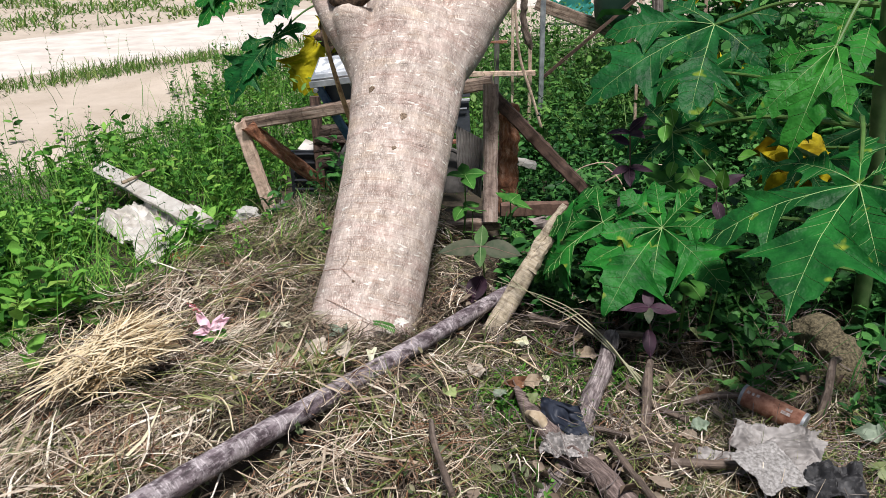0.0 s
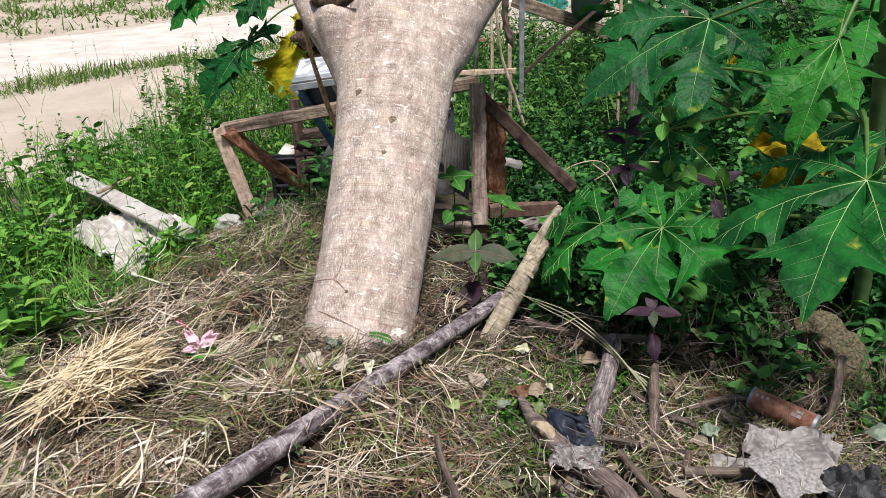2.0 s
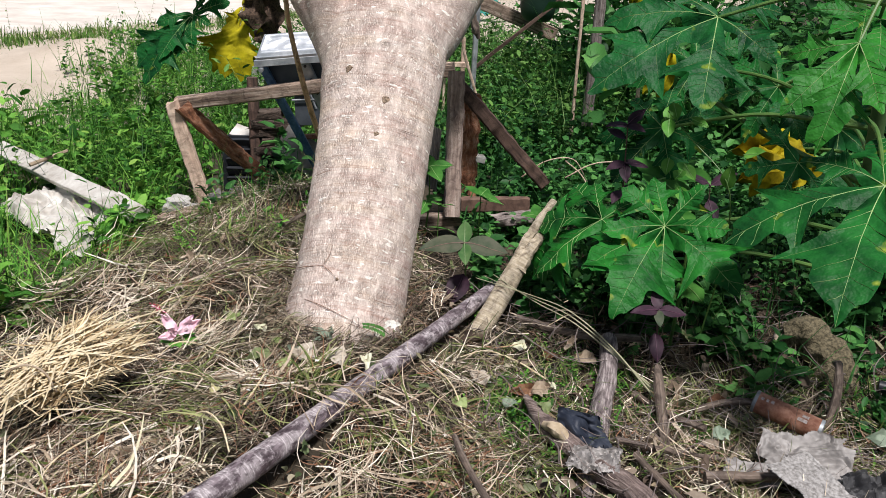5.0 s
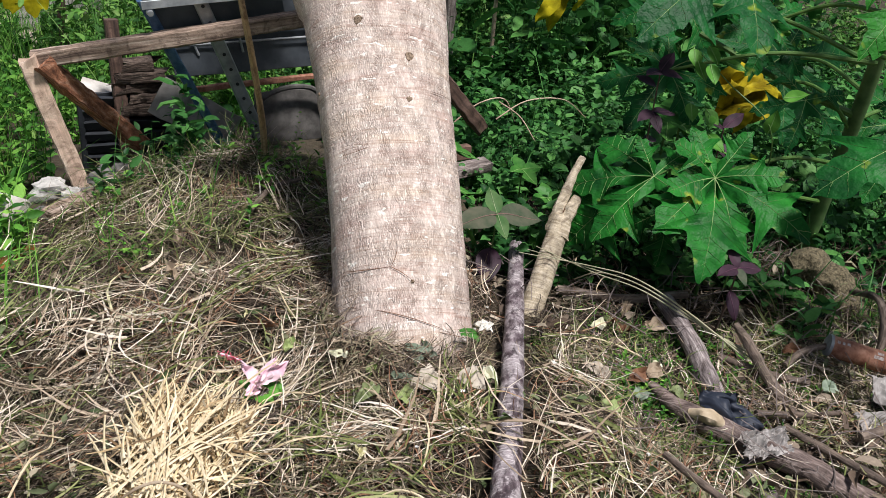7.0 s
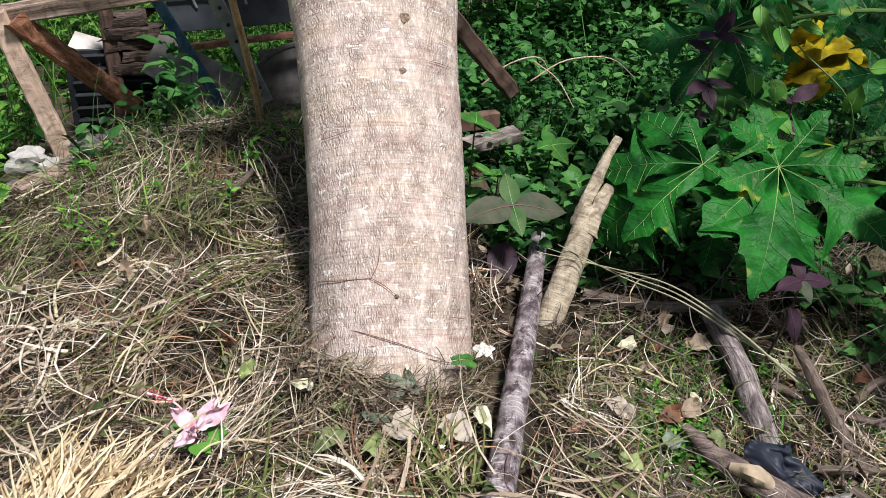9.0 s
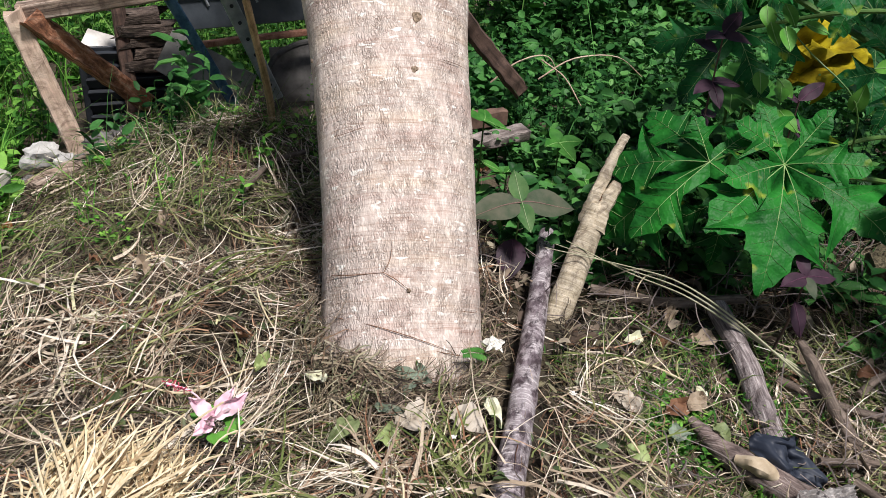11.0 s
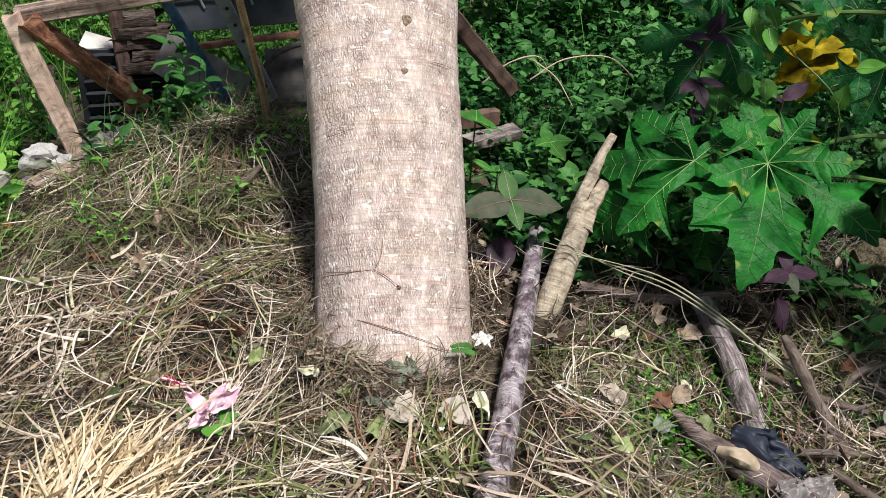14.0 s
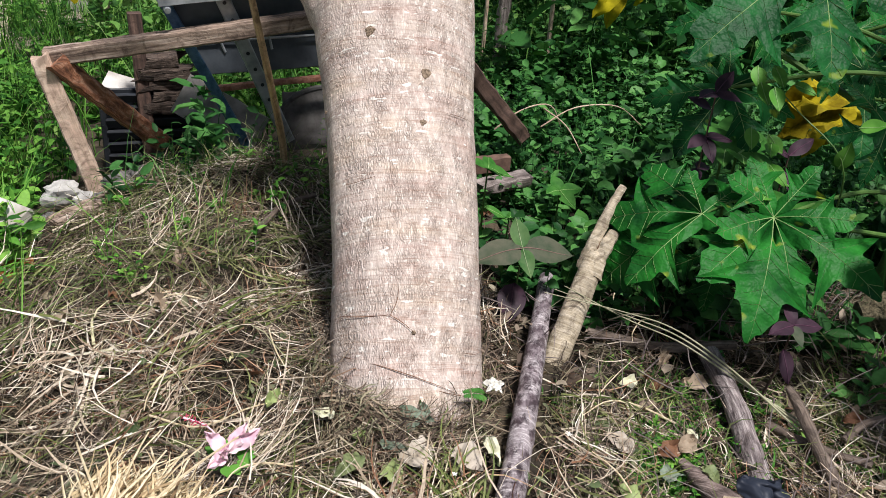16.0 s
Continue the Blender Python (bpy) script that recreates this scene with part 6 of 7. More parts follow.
V, F = straw_mesh()
tagged(part("straw", (V, F.tolist(), None), STRAW, bundle), kind="stuff")
part("tie", tube([(-0.738, 1.338, 0.235), (-0.720, 1.333, 0.262), (-0.690, 1.326, 0.276), (-0.662, 1.318, 0.266), (-0.646, 1.312, 0.235)], [0.0018, 0.0018], 16, 8), DRY_LEAF, bundle, "twisted straw tie")

x, y = -0.76 + rng.normal(0, 0.055, 120), 1.15 + rng.normal(0, 0.075, 120)
x, y = x[:60], y[:60]
soup("spilled_straw", [blades(np.stack([x, y, ground_z(x, y) + 0.02 + rng.uniform(0, 0.05, 60)], 1), rng.normal(1.0, 0.55, 60) + np.pi * (rng.uniform(0, 1, 60) < 0.5), rng.normal(0.08, 0.2, 60),
                              rng.uniform(0.05, 0.12, 60), rng.uniform(0.0015, 0.004, 60), rng.normal(-0.2, 0.5, 60), rng.normal(0, 0.8, 60), 4)],
     PALE_DRY, "loose pale straw spilled below the bundle", "straw")

def loose_straws():
    """Single broad straws lying on top of the bundle."""
    kinds = []
    for i in range(8):
        L = 0.075 + 0.011 * i
        V, F = [], []
        for j in range(7):
            f = j / 6
            w = 0.0016 * (1 - 0.5 * f) + 0.0003
            y, z = 0.010 * math.sin(2.2 * f + i), 0.004 * math.sin(3 * f + i) - 0.006 * f * f
            V += [(f * L, y - w, z), (f * L, y, z + 0.0012), (f * L, y + w, z)]
        for j in range(6):
            F += [(3 * j, 3 * j + 3, 3 * j + 4, 3 * j + 1), (3 * j + 1, 3 * j + 4, 3 * j + 5, 3 * j + 2)]
        kinds.append(mesh("straw", V, F, STRAW_PIECE))
    for i in range(120):
        s, a = rng.uniform(0, 0.14), rng.normal(0, 0.5)
        p = np.array([-0.702, 1.305, 0.218]) + np.array([0.44, 0.88, 0.155]) * s + np.array([0.88, -0.44, 0]) * a * 0.06
        ob = new("straw", kinds[i % 8])
        ob.parent = bundle
        ob.matrix_basis = Matrix.Translation(-ORIGIN[bundle.name]) @ pose(p[0], p[1], p[2] + 0.034 * math.sqrt(max(0.05, 1 - a * a)), rng.normal(0, 12), rng.normal(-3, 6), math.degrees(1.13 + rng.normal(0, 0.45)) + (180 if i % 5 == 0 else 0))


STRAW_PIECE = plain("straw_piece", (0.56, 0.44, 0.26), (0.80, 0.70, 0.50), 90, 0.6)
loose_straws()
for i in range(46):
    x, y = float(rng.uniform(-0.95, 0.45)), float(rng.uniform(1.0, 2.2))
    if off_pole(np.array([x]), np.array([y]))[0] < 0.10 or math.hypot(x + 0.18, y - 1.62) < 0.2:
        continue
    a, L = rng.uniform(0, 6.28), rng.uniform(0.10, 0.22)
    P = []
    for f in (0, 0.35, 0.7, 1.0):
        px, py = x + (f - 0.5) * L * math.cos(a + 0.5 * (f - 0.5)), y + (f - 0.5) * L * math.sin(a + 0.5 * (f - 0.5))
        P.append((px, py, float(ground_z(px, py)) + float(heap_top([px], [py])[0]) * 0.95 + 0.012 + 0.008 * math.sin(3 * f)))
    single("grass_stalk", tube(P, [0.0016, 0.0014, 0.0008], 12, 5, 0.1, i), STRAW_PIECE, "long pale dry grass stalk lying on the heap", "grass stalk", group="loose stalks on the heap")

# ---- hibiscus flower ----
fl = thing("hibiscus_flower", (-0.505, 1.555, 0.19), "fallen pink hibiscus flower with a sprig of green leaves", "flower")
fc = Vector((-0.505, 1.555, 0.212))
for i, (d, L) in enumerate([((-0.6, -0.45, 0.05), 0.042), ((-0.45, 0.1, 0.6), 0.050), ((-0.2, -0.3, 0.3), 0.036), ((0.75, 0.15, 0.45), 0.052), ((0.6, 0.4, 0.65), 0.046)]):
    part("petal", ovate(tuple(fc), d, (0.1, -0.9, 0.5), L, L * 0.40, -0.3, 0.3, i, 0.2), PINK, fl)
part("stamen", tube([tuple(fc), tuple(fc + Vector((-0.02, 0.02, 0.03))), tuple(fc + Vector((-0.05, 0.03, 0.045)))], [0.0014, 0.0012, 0.0016], 8, 6), PINK, fl, "deep pink stamen column")
part("anther", join([tube([tuple(fc + Vector((-0.028 - 0.022 * q, 0.02 + 0.012 * q, 0.035 + 0.011 * q))),
                          tuple(fc + Vector((-0.028 - 0.022 * q + 0.006 * math.cos(40 * q), 0.02 + 0.012 * q + 0.004 * math.sin(23 * q), 0.035 + 0.011 * q + 0.006 * math.sin(40 * q))))], [0.0005, 0.0009], 3, 5)
                     for q in [j / 17 for j in range(18)]]), DEEP_PINK, fl, "tiny red anthers")
for i in range(9):
    a = i * 2.4
    part("leaf", ovate(tuple(fc + Vector((0.012 * math.cos(a), 0.012 * math.sin(a), -0.012))), (math.cos(a) + 0.4, math.sin(a) - 0.4, 0.2), (0, -0.4, 1), 0.024, 0.015, 0.2, 0.1, i), FRESH_LEAF, fl)


# ---- crumpled sheets ----
def crumple(centre, u, v, nu, nv, amp, freq, seed, cut=0.3, fine=0.35):
    """A crumpled, torn sheet spanned by u and v, with both faces."""
    c, u, v = Vector(centre), Vector(u), Vector(v)
    nrm = u.cross(v).normalized()
    V, F, keep = [], [], []
    for i in range(nu):
        for j in range(nv):
            s, t = i / (nu - 1) - 0.5, j / (nv - 1) - 0.5
            q = Vector((s * freq, t * freq, seed))
            h = amp * (noise.noise(q) + 0.5 * abs(noise.noise(q * 2.3)) + fine * noise.noise(q * 5.1))
            w = 0.10 * noise.noise_vector(q * 0.9)
            V.append(tuple(c + u * (s + w.x) + v * (t + w.y) + nrm * h))
            e = max(abs(s), abs(t)) * 2
            keep.append(e < 1 - cut * (0.5 + 0.5 * noise.noise(Vector((s * 5, t * 5, seed + 3)))))
    for i in range(nu - 1):
        for j in range(nv - 1):
            q = (i * nv + j, (i + 1) * nv + j, (i + 1) * nv + j + 1, i * nv + j + 1)
            if all(keep[k] for k in q):
                F.append(q)
    used = sorted({k for f in F for k in f})
    m = {k: i for i, k in enumerate(used)}
    V = [V[k] for k in used]
    n = len(V)
    top = [tuple(m[k] for k in f) for f in F]
    V += [tuple(Vector(p) - nrm * 0.0012) for p in V]
    low = [tuple(n + k for k in reversed(f)) for f in top]
    return np.array(V), top + low, None


for p, d, L, W in (((0.965, 2.085, 0.470), (-1.0, -0.25, 0.02), 0.19, 0.09), ((0.965, 2.08, 0.462), (-0.85, -0.3, -0.30), 0.19, 0.11), ((0.960, 2.075, 0.455), (-0.55, -0.2, -0.75), 0.13, 0.11), ((0.960, 2.07, 0.455), (0.05, -0.2, -0.8), 0.09, 0.10)):
    part("leaf", ovate(p, d, (-0.3, -0.85, 0.45), L, W, 0.35, 0.35, 10 * L, 0.30), AMBER, big, "crumpled yellow withered leaf")
part("leaf_stalk", tube([(0.955, 2.085, 0.462), (1.03, 1.98, 0.475), (0.965, 1.785, 0.45)], [0.004, 0.005, 0.006], 12, 8), STALK, big, "long green leaf stalk")
wreck = thing("white_sheet", (-1.1, 2.65, 0.03), "torn dirty white plastic sheet lying in the weeds", "plastic sheet")
part("sheet", crumple((-1.005, 2.615, 0.080), (0.42, -0.42, 0.0), (0.20, 0.26, 0.03), 110, 80, 0.036, 6.0, 5, 0.32, 0.35), WHITE_PLASTIC, wreck)
part("torn_flap", crumple((-1.36, 2.80, 0.07), (0.13, -0.02, 0.0), (0.03, 0.10, 0.03), 24, 18, 0.03, 3.0, 9, 0.4), WHITE_PLASTIC, wreck)
board = thing("white_board", (-1.1, 2.80, 0.1), "narrow white plank lying across the torn sheet", "plank")
part("plank", beam((-1.425, 3.175, 0.128), (-0.785, 2.455, 0.135), 0.060, 0.018, (-0.25, -0.35, 0.9), n=16, seed=2), WHITE_PLASTIC, board)
part("lath", tube([(-1.215, 2.88, 0.150), (-1.12, 2.97, 0.175)], [0.007, 0.006], 6, 8, 0.2), DRY_LEAF, board, "thin brown lath")
husk = crumple((-0.82, 2.35, 0.075), (0.13, 0.02, 0.0), (0.0, 0.06, 0.035), 18, 12, 0.03, 3.0, 2, 0.25)
single("brown_husk", husk, plain("orange_husk", (0.30, 0.10, 0.03), (0.46, 0.22, 0.07), 30, 0.7, depth=0.003), "curled orange-brown dry husk in the weeds", "husk")
film = thing("grey_film", (0.58, 1.22, 0.1), "crumpled dirty grey plastic film on the ground", "plastic film")
part("film", crumple((0.60, 1.235, 0.125), (0.19, -0.04, 0.0), (0.03, 0.13, 0.045), 90, 70, 0.016, 4.5, 11, 0.34, 0.25), GREY_PLASTIC, film)
part("film_flap", crumple((0.560, 1.155, 0.146), (0.105, 0.03, 0.0), (-0.045, 0.10, 0.025), 60, 56, 0.009, 2.6, 14, 0.22, 0.2), PALE_FILM, film)
part("film_corner", crumple((0.495, 1.225, 0.11), (0.09, -0.03, 0.0), (0.02, 0.045, 0.015), 36, 26, 0.010, 2.4, 17, 0.15), GREY_PLASTIC, film)
single("dark_clod", crumple((0.665, 1.145, 0.125), (0.10, -0.02, 0.0), (0.02, 0.08, 0.03), 40, 34, 0.026, 3.6, 21, 0.15, 0.2), plain("dusty_black_plastic", (0.02, 0.02, 0.022), (0.07, 0.07, 0.072), 40, 0.6), "crumpled black plastic scrap beside the grey film", "plastic scrap")
NAVY = plain("navy_plastic", (0.016, 0.021, 0.034), (0.035, 0.042, 0.06), 20, 0.55, depth=0.0004, spec=0.3)
single("black_bag", crumple((0.230, 1.328, 0.131), (0.080, -0.02, -0.01), (-0.015, 0.05, 0.062), 56, 48, 0.034, 2.0, 31, 0.10, 0.05), NAVY, "scrap of black plastic bag on the stick", "plastic bag")
single("grey_rag", crumple((0.222, 1.238, 0.136), (0.10, -0.02, 0.0), (0.02, 0.05, 0.02), 50, 40, 0.020, 5.0, 41, 0.35), plain("pale_rag", (0.28, 0.26, 0.245), (0.48, 0.455, 0.44), 40, 0.8, depth=0.003), "shredded grey rag over the branch", "rag")
def lump(centre, size, seed, rings=14, sides=20):
    """An uneven chunk of broken masonry."""
    V, F = [], []
    for i in range(rings):
        a = math.pi * (i + 0.5) / rings
        for k in range(sides):
            w = 2 * math.pi * k / sides
            d = Vector((math.sin(a) * math.cos(w), math.sin(a) * math.sin(w), math.cos(a)))
            r = 1 + 0.55 * noise.noise(d * 1.4 + Vector((seed, 0, 0))) + 0.2 * noise.noise(d * 4 + Vector((seed, 3, 0)))
            V.append(tuple(centre[q] + d[q] * size[q] * r for q in range(3)))
    for i in range(rings - 1):
        for k in range(sides):
            j = (k + 1) % sides
            F.append((i * sides + k, (i + 1) * sides + k, (i + 1) * sides + j, i * sides + j))
    F += [tuple(range(sides)), tuple((rings - 1) * sides + k for k in reversed(range(sides)))]
    return np.array(V), F, None


for i, (x, y, z, r) in enumerate([(-0.715, 2.70, 0.080, 0.032), (-0.665, 2.66, 0.075, 0.022), (-0.735, 2.60, 0.06, 0.020), (-0.63, 2.64, 0.085, 0.018), (-0.59, 2.70, 0.10, 0.026), (-0.54, 2.72, 0.11, 0.020)]):
    single("rubble", lump((x, y, z), (r * 1.3, r, r), 50 + i), plain("pale_rubble" if i < 2 else "grey_rubble", (0.30, 0.29, 0.27) if i < 2 else (0.12, 0.115, 0.11), (0.62, 0.61, 0.58) if i < 2 else (0.26, 0.25, 0.24), 30, 0.9, depth=0.006), "pale lump of rubble in the weeds" if i < 2 else "grey lump of rubble in the weeds", "rubble", group="rubble by the frame")

single("wood_offcut", beam((-0.735, 2.51, 0.095), (-0.615, 2.585, 0.110), 0.045, 0.018, n=40, rough=0.003, seed=66, ragged=0.08), OLD_WOOD, "splintered pinkish-grey offcut lying in the weeds", "offcut")
weed_patch("rubble_weeds", 34, -0.95, -0.77, 2.30, 3.05, lambda x, y: np.clip(1.4 - ((x + 0.85) / 0.06) ** 2, 0, 1), 0.07, 0.17, 0.03, 0.06, BRIGHT_WEED, "leafy green weeds round the rubble", 120)
slab = beam((-0.68, 4.95, 0.10), (-0.33, 4.90, 0.13), 0.25, 0.24, n=10, rough=0.02, seed=61)
single("concrete_block", slab, plain("old_concrete", (0.30, 0.29, 0.27), (0.52, 0.50, 0.47), 20, 0.9, depth=0.008), "old pale concrete block in the weeds", "concrete block")
x, y = scatter(16, -0.45, 0.35, 1.2, 1.75, lambda x, y: in_heap(x, y) * (off_pole(x, y) > 0.05))
x, y = np.repeat(x, 6), np.repeat(y, 6)
k = len(x)
soup("white_florets", [leaf_cards(np.stack([x, y, ground_z(x, y) + heap_top(x, y) * 1.05 + 0.004], 1), np.tile(np.arange(6) * 1.047, k // 6), rng.normal(0.5, 0.3, k), rng.uniform(0.003, 0.006, k), rng.uniform(0.002, 0.004, k), rng.normal(0, 0.3, k), np.full(k, 0.1))],
     plain("white_petal", (0.70, 0.69, 0.64), (0.82, 0.81, 0.78), 40, 0.6), "tiny white daisy heads wilting in the cut grass", "florets")
PALE_GREEN = plain("pale_green_leaf", (0.20, 0.27, 0.09), (0.36, 0.42, 0.18), 25, 0.6, depth=0.001)
SILVER_LEAF = plain("silver_green_leaf", (0.15, 0.20, 0.14), (0.30, 0.36, 0.27), 30, 0.7, depth=0.001)
PAPERY = plain("papery_dry_leaf", (0.34, 0.29, 0.22), (0.56, 0.50, 0.42), 40, 0.8, depth=0.002)
CREAM = plain("cream_leaf", (0.55, 0.55, 0.36), (0.74, 0.74, 0.58), 30, 0.6)
BLOSSOM = plain("white_blossom", (0.62, 0.60, 0.54), (0.82, 0.80, 0.74), 50, 0.7, depth=0.001)
LYING = [(-0.345, 1.614, 0.034, 0.017, 2.6, CREAM, "small cream-white leaf on the cut grass"), (-0.333, 1.566, 0.026, 0.014, 0.3, PALE_GREEN, "small yellow-green leaf by the trunk"),
         (-0.306, 1.499, 0.040, 0.030, 4.9, PALE_GREEN, "round green leaf lying on the cut grass"), (-0.331, 1.527, 0.050, 0.028, 3.8, WILTED, "dull green folded leaf on the cut grass"),
         (-0.300, 1.540, 0.042, 0.016, 5.6, SILVER_LEAF, "silver-green limp leaf by the trunk"), (-0.262, 1.545, 0.045, 0.014, 0.6, SILVER_LEAF, "silver-green limp leaf by the trunk"),
         (-0.242, 1.492, 0.050, 0.042, 3.4, PAPERY, "papery pale dry leaf by the trunk"), (-0.218, 1.471, 0.046, 0.040, 5.2, PAPERY, "papery pale dry leaf by the trunk"),
         (-0.150, 1.512, 0.056, 0.020, 4.6, CREAM, "narrow pale curled leaf beside the pole"), (-0.255, 1.590, 0.055, 0.022, 5.4, SILVER_LEAF, "grey-green folded leaf against the trunk"),
         (-0.432, 1.672, 0.044, 0.018, 0.9, PALE_GREEN, "yellow-green leaf caught in the cut grass"), (-0.222, 1.555, 0.045, 0.012, 1.5, SILVER_LEAF, "silver-green upright leaf by the trunk"),
         (0.072, 1.456, 0.055, 0.034, 2.0, PAPERY, "papery curled dry leaf by the clover"), (0.170, 1.465, 0.050, 0.030, 3.3, BROWN_LEAF, "brown curled dead leaf in the litter"),
         (0.160, 1.452, 0.045, 0.028, 0.4, DRY_LEAF, "pale brown dead leaf in the litter"), (0.173, 1.412, 0.034, 0.024, 4.7, WILTED, "wilted green pod leaf beside the branch"),
         (0.205, 1.501, 0.026, 0.015, 5.0, CREAM, "cream petal in the litter"), (0.182, 1.612, 0.036, 0.020, 3.2, CREAM, "cream and white petal in the litter"),
         (0.10, 1.40, 0.040, 0.026, 1.0, SILVER_LEAF, "grey-green dry leaf in the litter"), (0.02, 1.36, 0.040, 0.026, 2.2, PALE_GREEN, "green leaf lying in the litter"),
         (0.33, 1.60, 0.05, 0.03, 2.8, DRY_LEAF, "pale brown dead leaf in the litter"), (0.52, 1.47, 0.045, 0.03, 5.5, BROWN_LEAF, "brown curled dead leaf in the litter"),
         (0.47, 1.33, 0.04, 0.028, 0.2, SILVER_LEAF, "grey-green dry leaf in the litter"), (0.84, 1.33, 0.06, 0.032, 3.0, SILVER_LEAF, "pale grey-green leaf beside the film"), (0.79, 1.27, 0.06, 0.034, 5.0, WILTED, "wilted green leaf beside the film")]
for i, (x, y, L, W, a, m, lab) in enumerate(LYING):
    z = float(ground_z(x, y)) + float(heap_top([x], [y])[0]) + 0.022
    single("fallen_leaf", ovate((x, y, z), (math.cos(a), math.sin(a), 0.25), (0.15 * math.sin(i * 2.1), -0.55, 1), L, W, 0.5, 0.35, i, 0.28), m, lab, "leaf", group="leaves lying on the heap")
blossom = thing("wilted_blossom", (-0.100, 1.600, 0.20), "crumpled white wilted blossom beside the pole", "flower")
for i in range(5):
    a = i * 1.26
    part("petal", ovate((-0.100, 1.600, 0.205), (math.cos(a), math.sin(a) - 0.2, 0.5), (0, -0.5, 1), 0.017, 0.012, 0.9, 0.4, i, 0.4), BLOSSOM, blossom)
fern = thing("fern_sprig", (-0.127, 1.604, 0.185), "small green feathery sprig at the foot of the trunk", "sprig")
part("stem", tube([(-0.105, 1.600, 0.185), (-0.128, 1.590, 0.208), (-0.158, 1.582, 0.212)], [0.0008, 0.0005], 10, 5), STALK, fern)
for i in range(14):
    f = 0.15 + 0.8 * i / 13
    q = np.array([-0.105, 1.600, 0.185]) * (1 - f) + np.array([-0.158, 1.582, 0.214]) * f + np.array([0, 0, 0.018 * f * (1 - f)])
    for sg in (-1, 1):
        part("leaflet", ovate(tuple(q), (-0.35, sg * 0.7 - 0.3, 0.55 * sg), (0, -0.6, 0.8), 0.013 * (1.1 - 0.6 * f), 0.0036, 0.3, 0.1, i), BRIGHT_LEAF, fern)
w = rng.normal(1.9, 0.9, 70)
x, y = -0.245 + rng.normal(0, 0.02, 70), 1.385 + rng.normal(0, 0.015, 70)
soup("pale_grass_tuft", [blades(np.stack([x, y, ground_z(x, y) + 0.02], 1), w, rng.normal(0.7, 0.3, 70), rng.uniform(0.07, 0.14, 70), rng.uniform(0.002, 0.0045, 70), rng.normal(-1.5, 0.5, 70), rng.normal(0, 0.7, 70), 5)],
     GREEN_CUT, "tuft of pale green grass blades by the pole", "grass")

# ---- rusty can ----
can = thing("rusty_can", (0.64, 1.40, 0.1), "rusty reddish tin can with worn white print", "can")
c0, c1 = np.array([0.600, 1.432, 0.122]), np.array([0.692, 1.353, 0.105])
part("body", tube([c0, c1], [0.0215, 0.0215], 8, 24, 0.02, 2), RUST, can)
ax = (c1 - c0) / np.linalg.norm(c1 - c0)
for e, sgn in ((c0, -1), (c1, 1)):
    part("rim", tube([e - ax * 0.003, e + ax * 0.003], [0.0220, 0.0220], 3, 24), ZINC, can, "tarnished metal rim")
au = np.cross(ax, [0, 0, 1.0])
au /= np.linalg.norm(au)
aw = np.cross(au, ax)
PRINT = plain("worn_white_print", (0.30, 0.22, 0.19), (0.62, 0.58, 0.55), 220, 0.6)
for i, (s, w, L) in enumerate([(0.008, 1.0, 0.006), (0.018, 1.0, 0.005), (0.027, 1.05, 0.006), (0.080, 0.7, 0.018), (0.086, 1.1, 0.012)]):
    V, F = [], []
    for a in range(5):
        t = w + (a - 2) * 0.07
        d = (au * math.cos(t) + aw * math.sin(t)) * 0.0222
        V += [c0 + ax * s + d, c0 + ax * (s + L) + d]
    F = [(2 * a, 2 * a + 1, 2 * a + 3, 2 * a + 2) for a in range(4)]
    part("print_bar", (np.array(V), F, None), PRINT, can, "worn white print")

# ---- root stub, pipe, odd sticks ----
ROOT = plain("mossy_root", (0.05, 0.042, 0.024), (0.21, 0.175, 0.105), 150, 0.9, depth=0.010)
stub = thing("root_stub", (0.87, 1.62, 0.08), "knobbly pale brown root stub half hidden by leaves", "root")
part("root", tube([(0.805, 1.72, 0.118), (0.850, 1.70, 0.128), (0.886, 1.65, 0.088), (0.890, 1.58, 0.025)], [0.026, 0.038, 0.044, 0.040], 80, 48, 0.34, 4, 38.0), ROOT, stub)
part("rootlet", tube([(0.85, 1.58, 0.12), (0.79, 1.48, 0.165), (0.765, 1.43, 0.12), (0.74, 1.41, 0.04)], [0.007, 0.008, 0.010, 0.008], 14, 10, 0.3, 6), TWIG, stub)
single("black_pipe", tube([(0.90, 1.50, 0.11), (1.05, 1.42, 0.105), (1.25, 1.33, 0.10)], [0.013, 0.013], 14, 14), BLACK_SHEET, "length of black plastic pipe", "pipe")
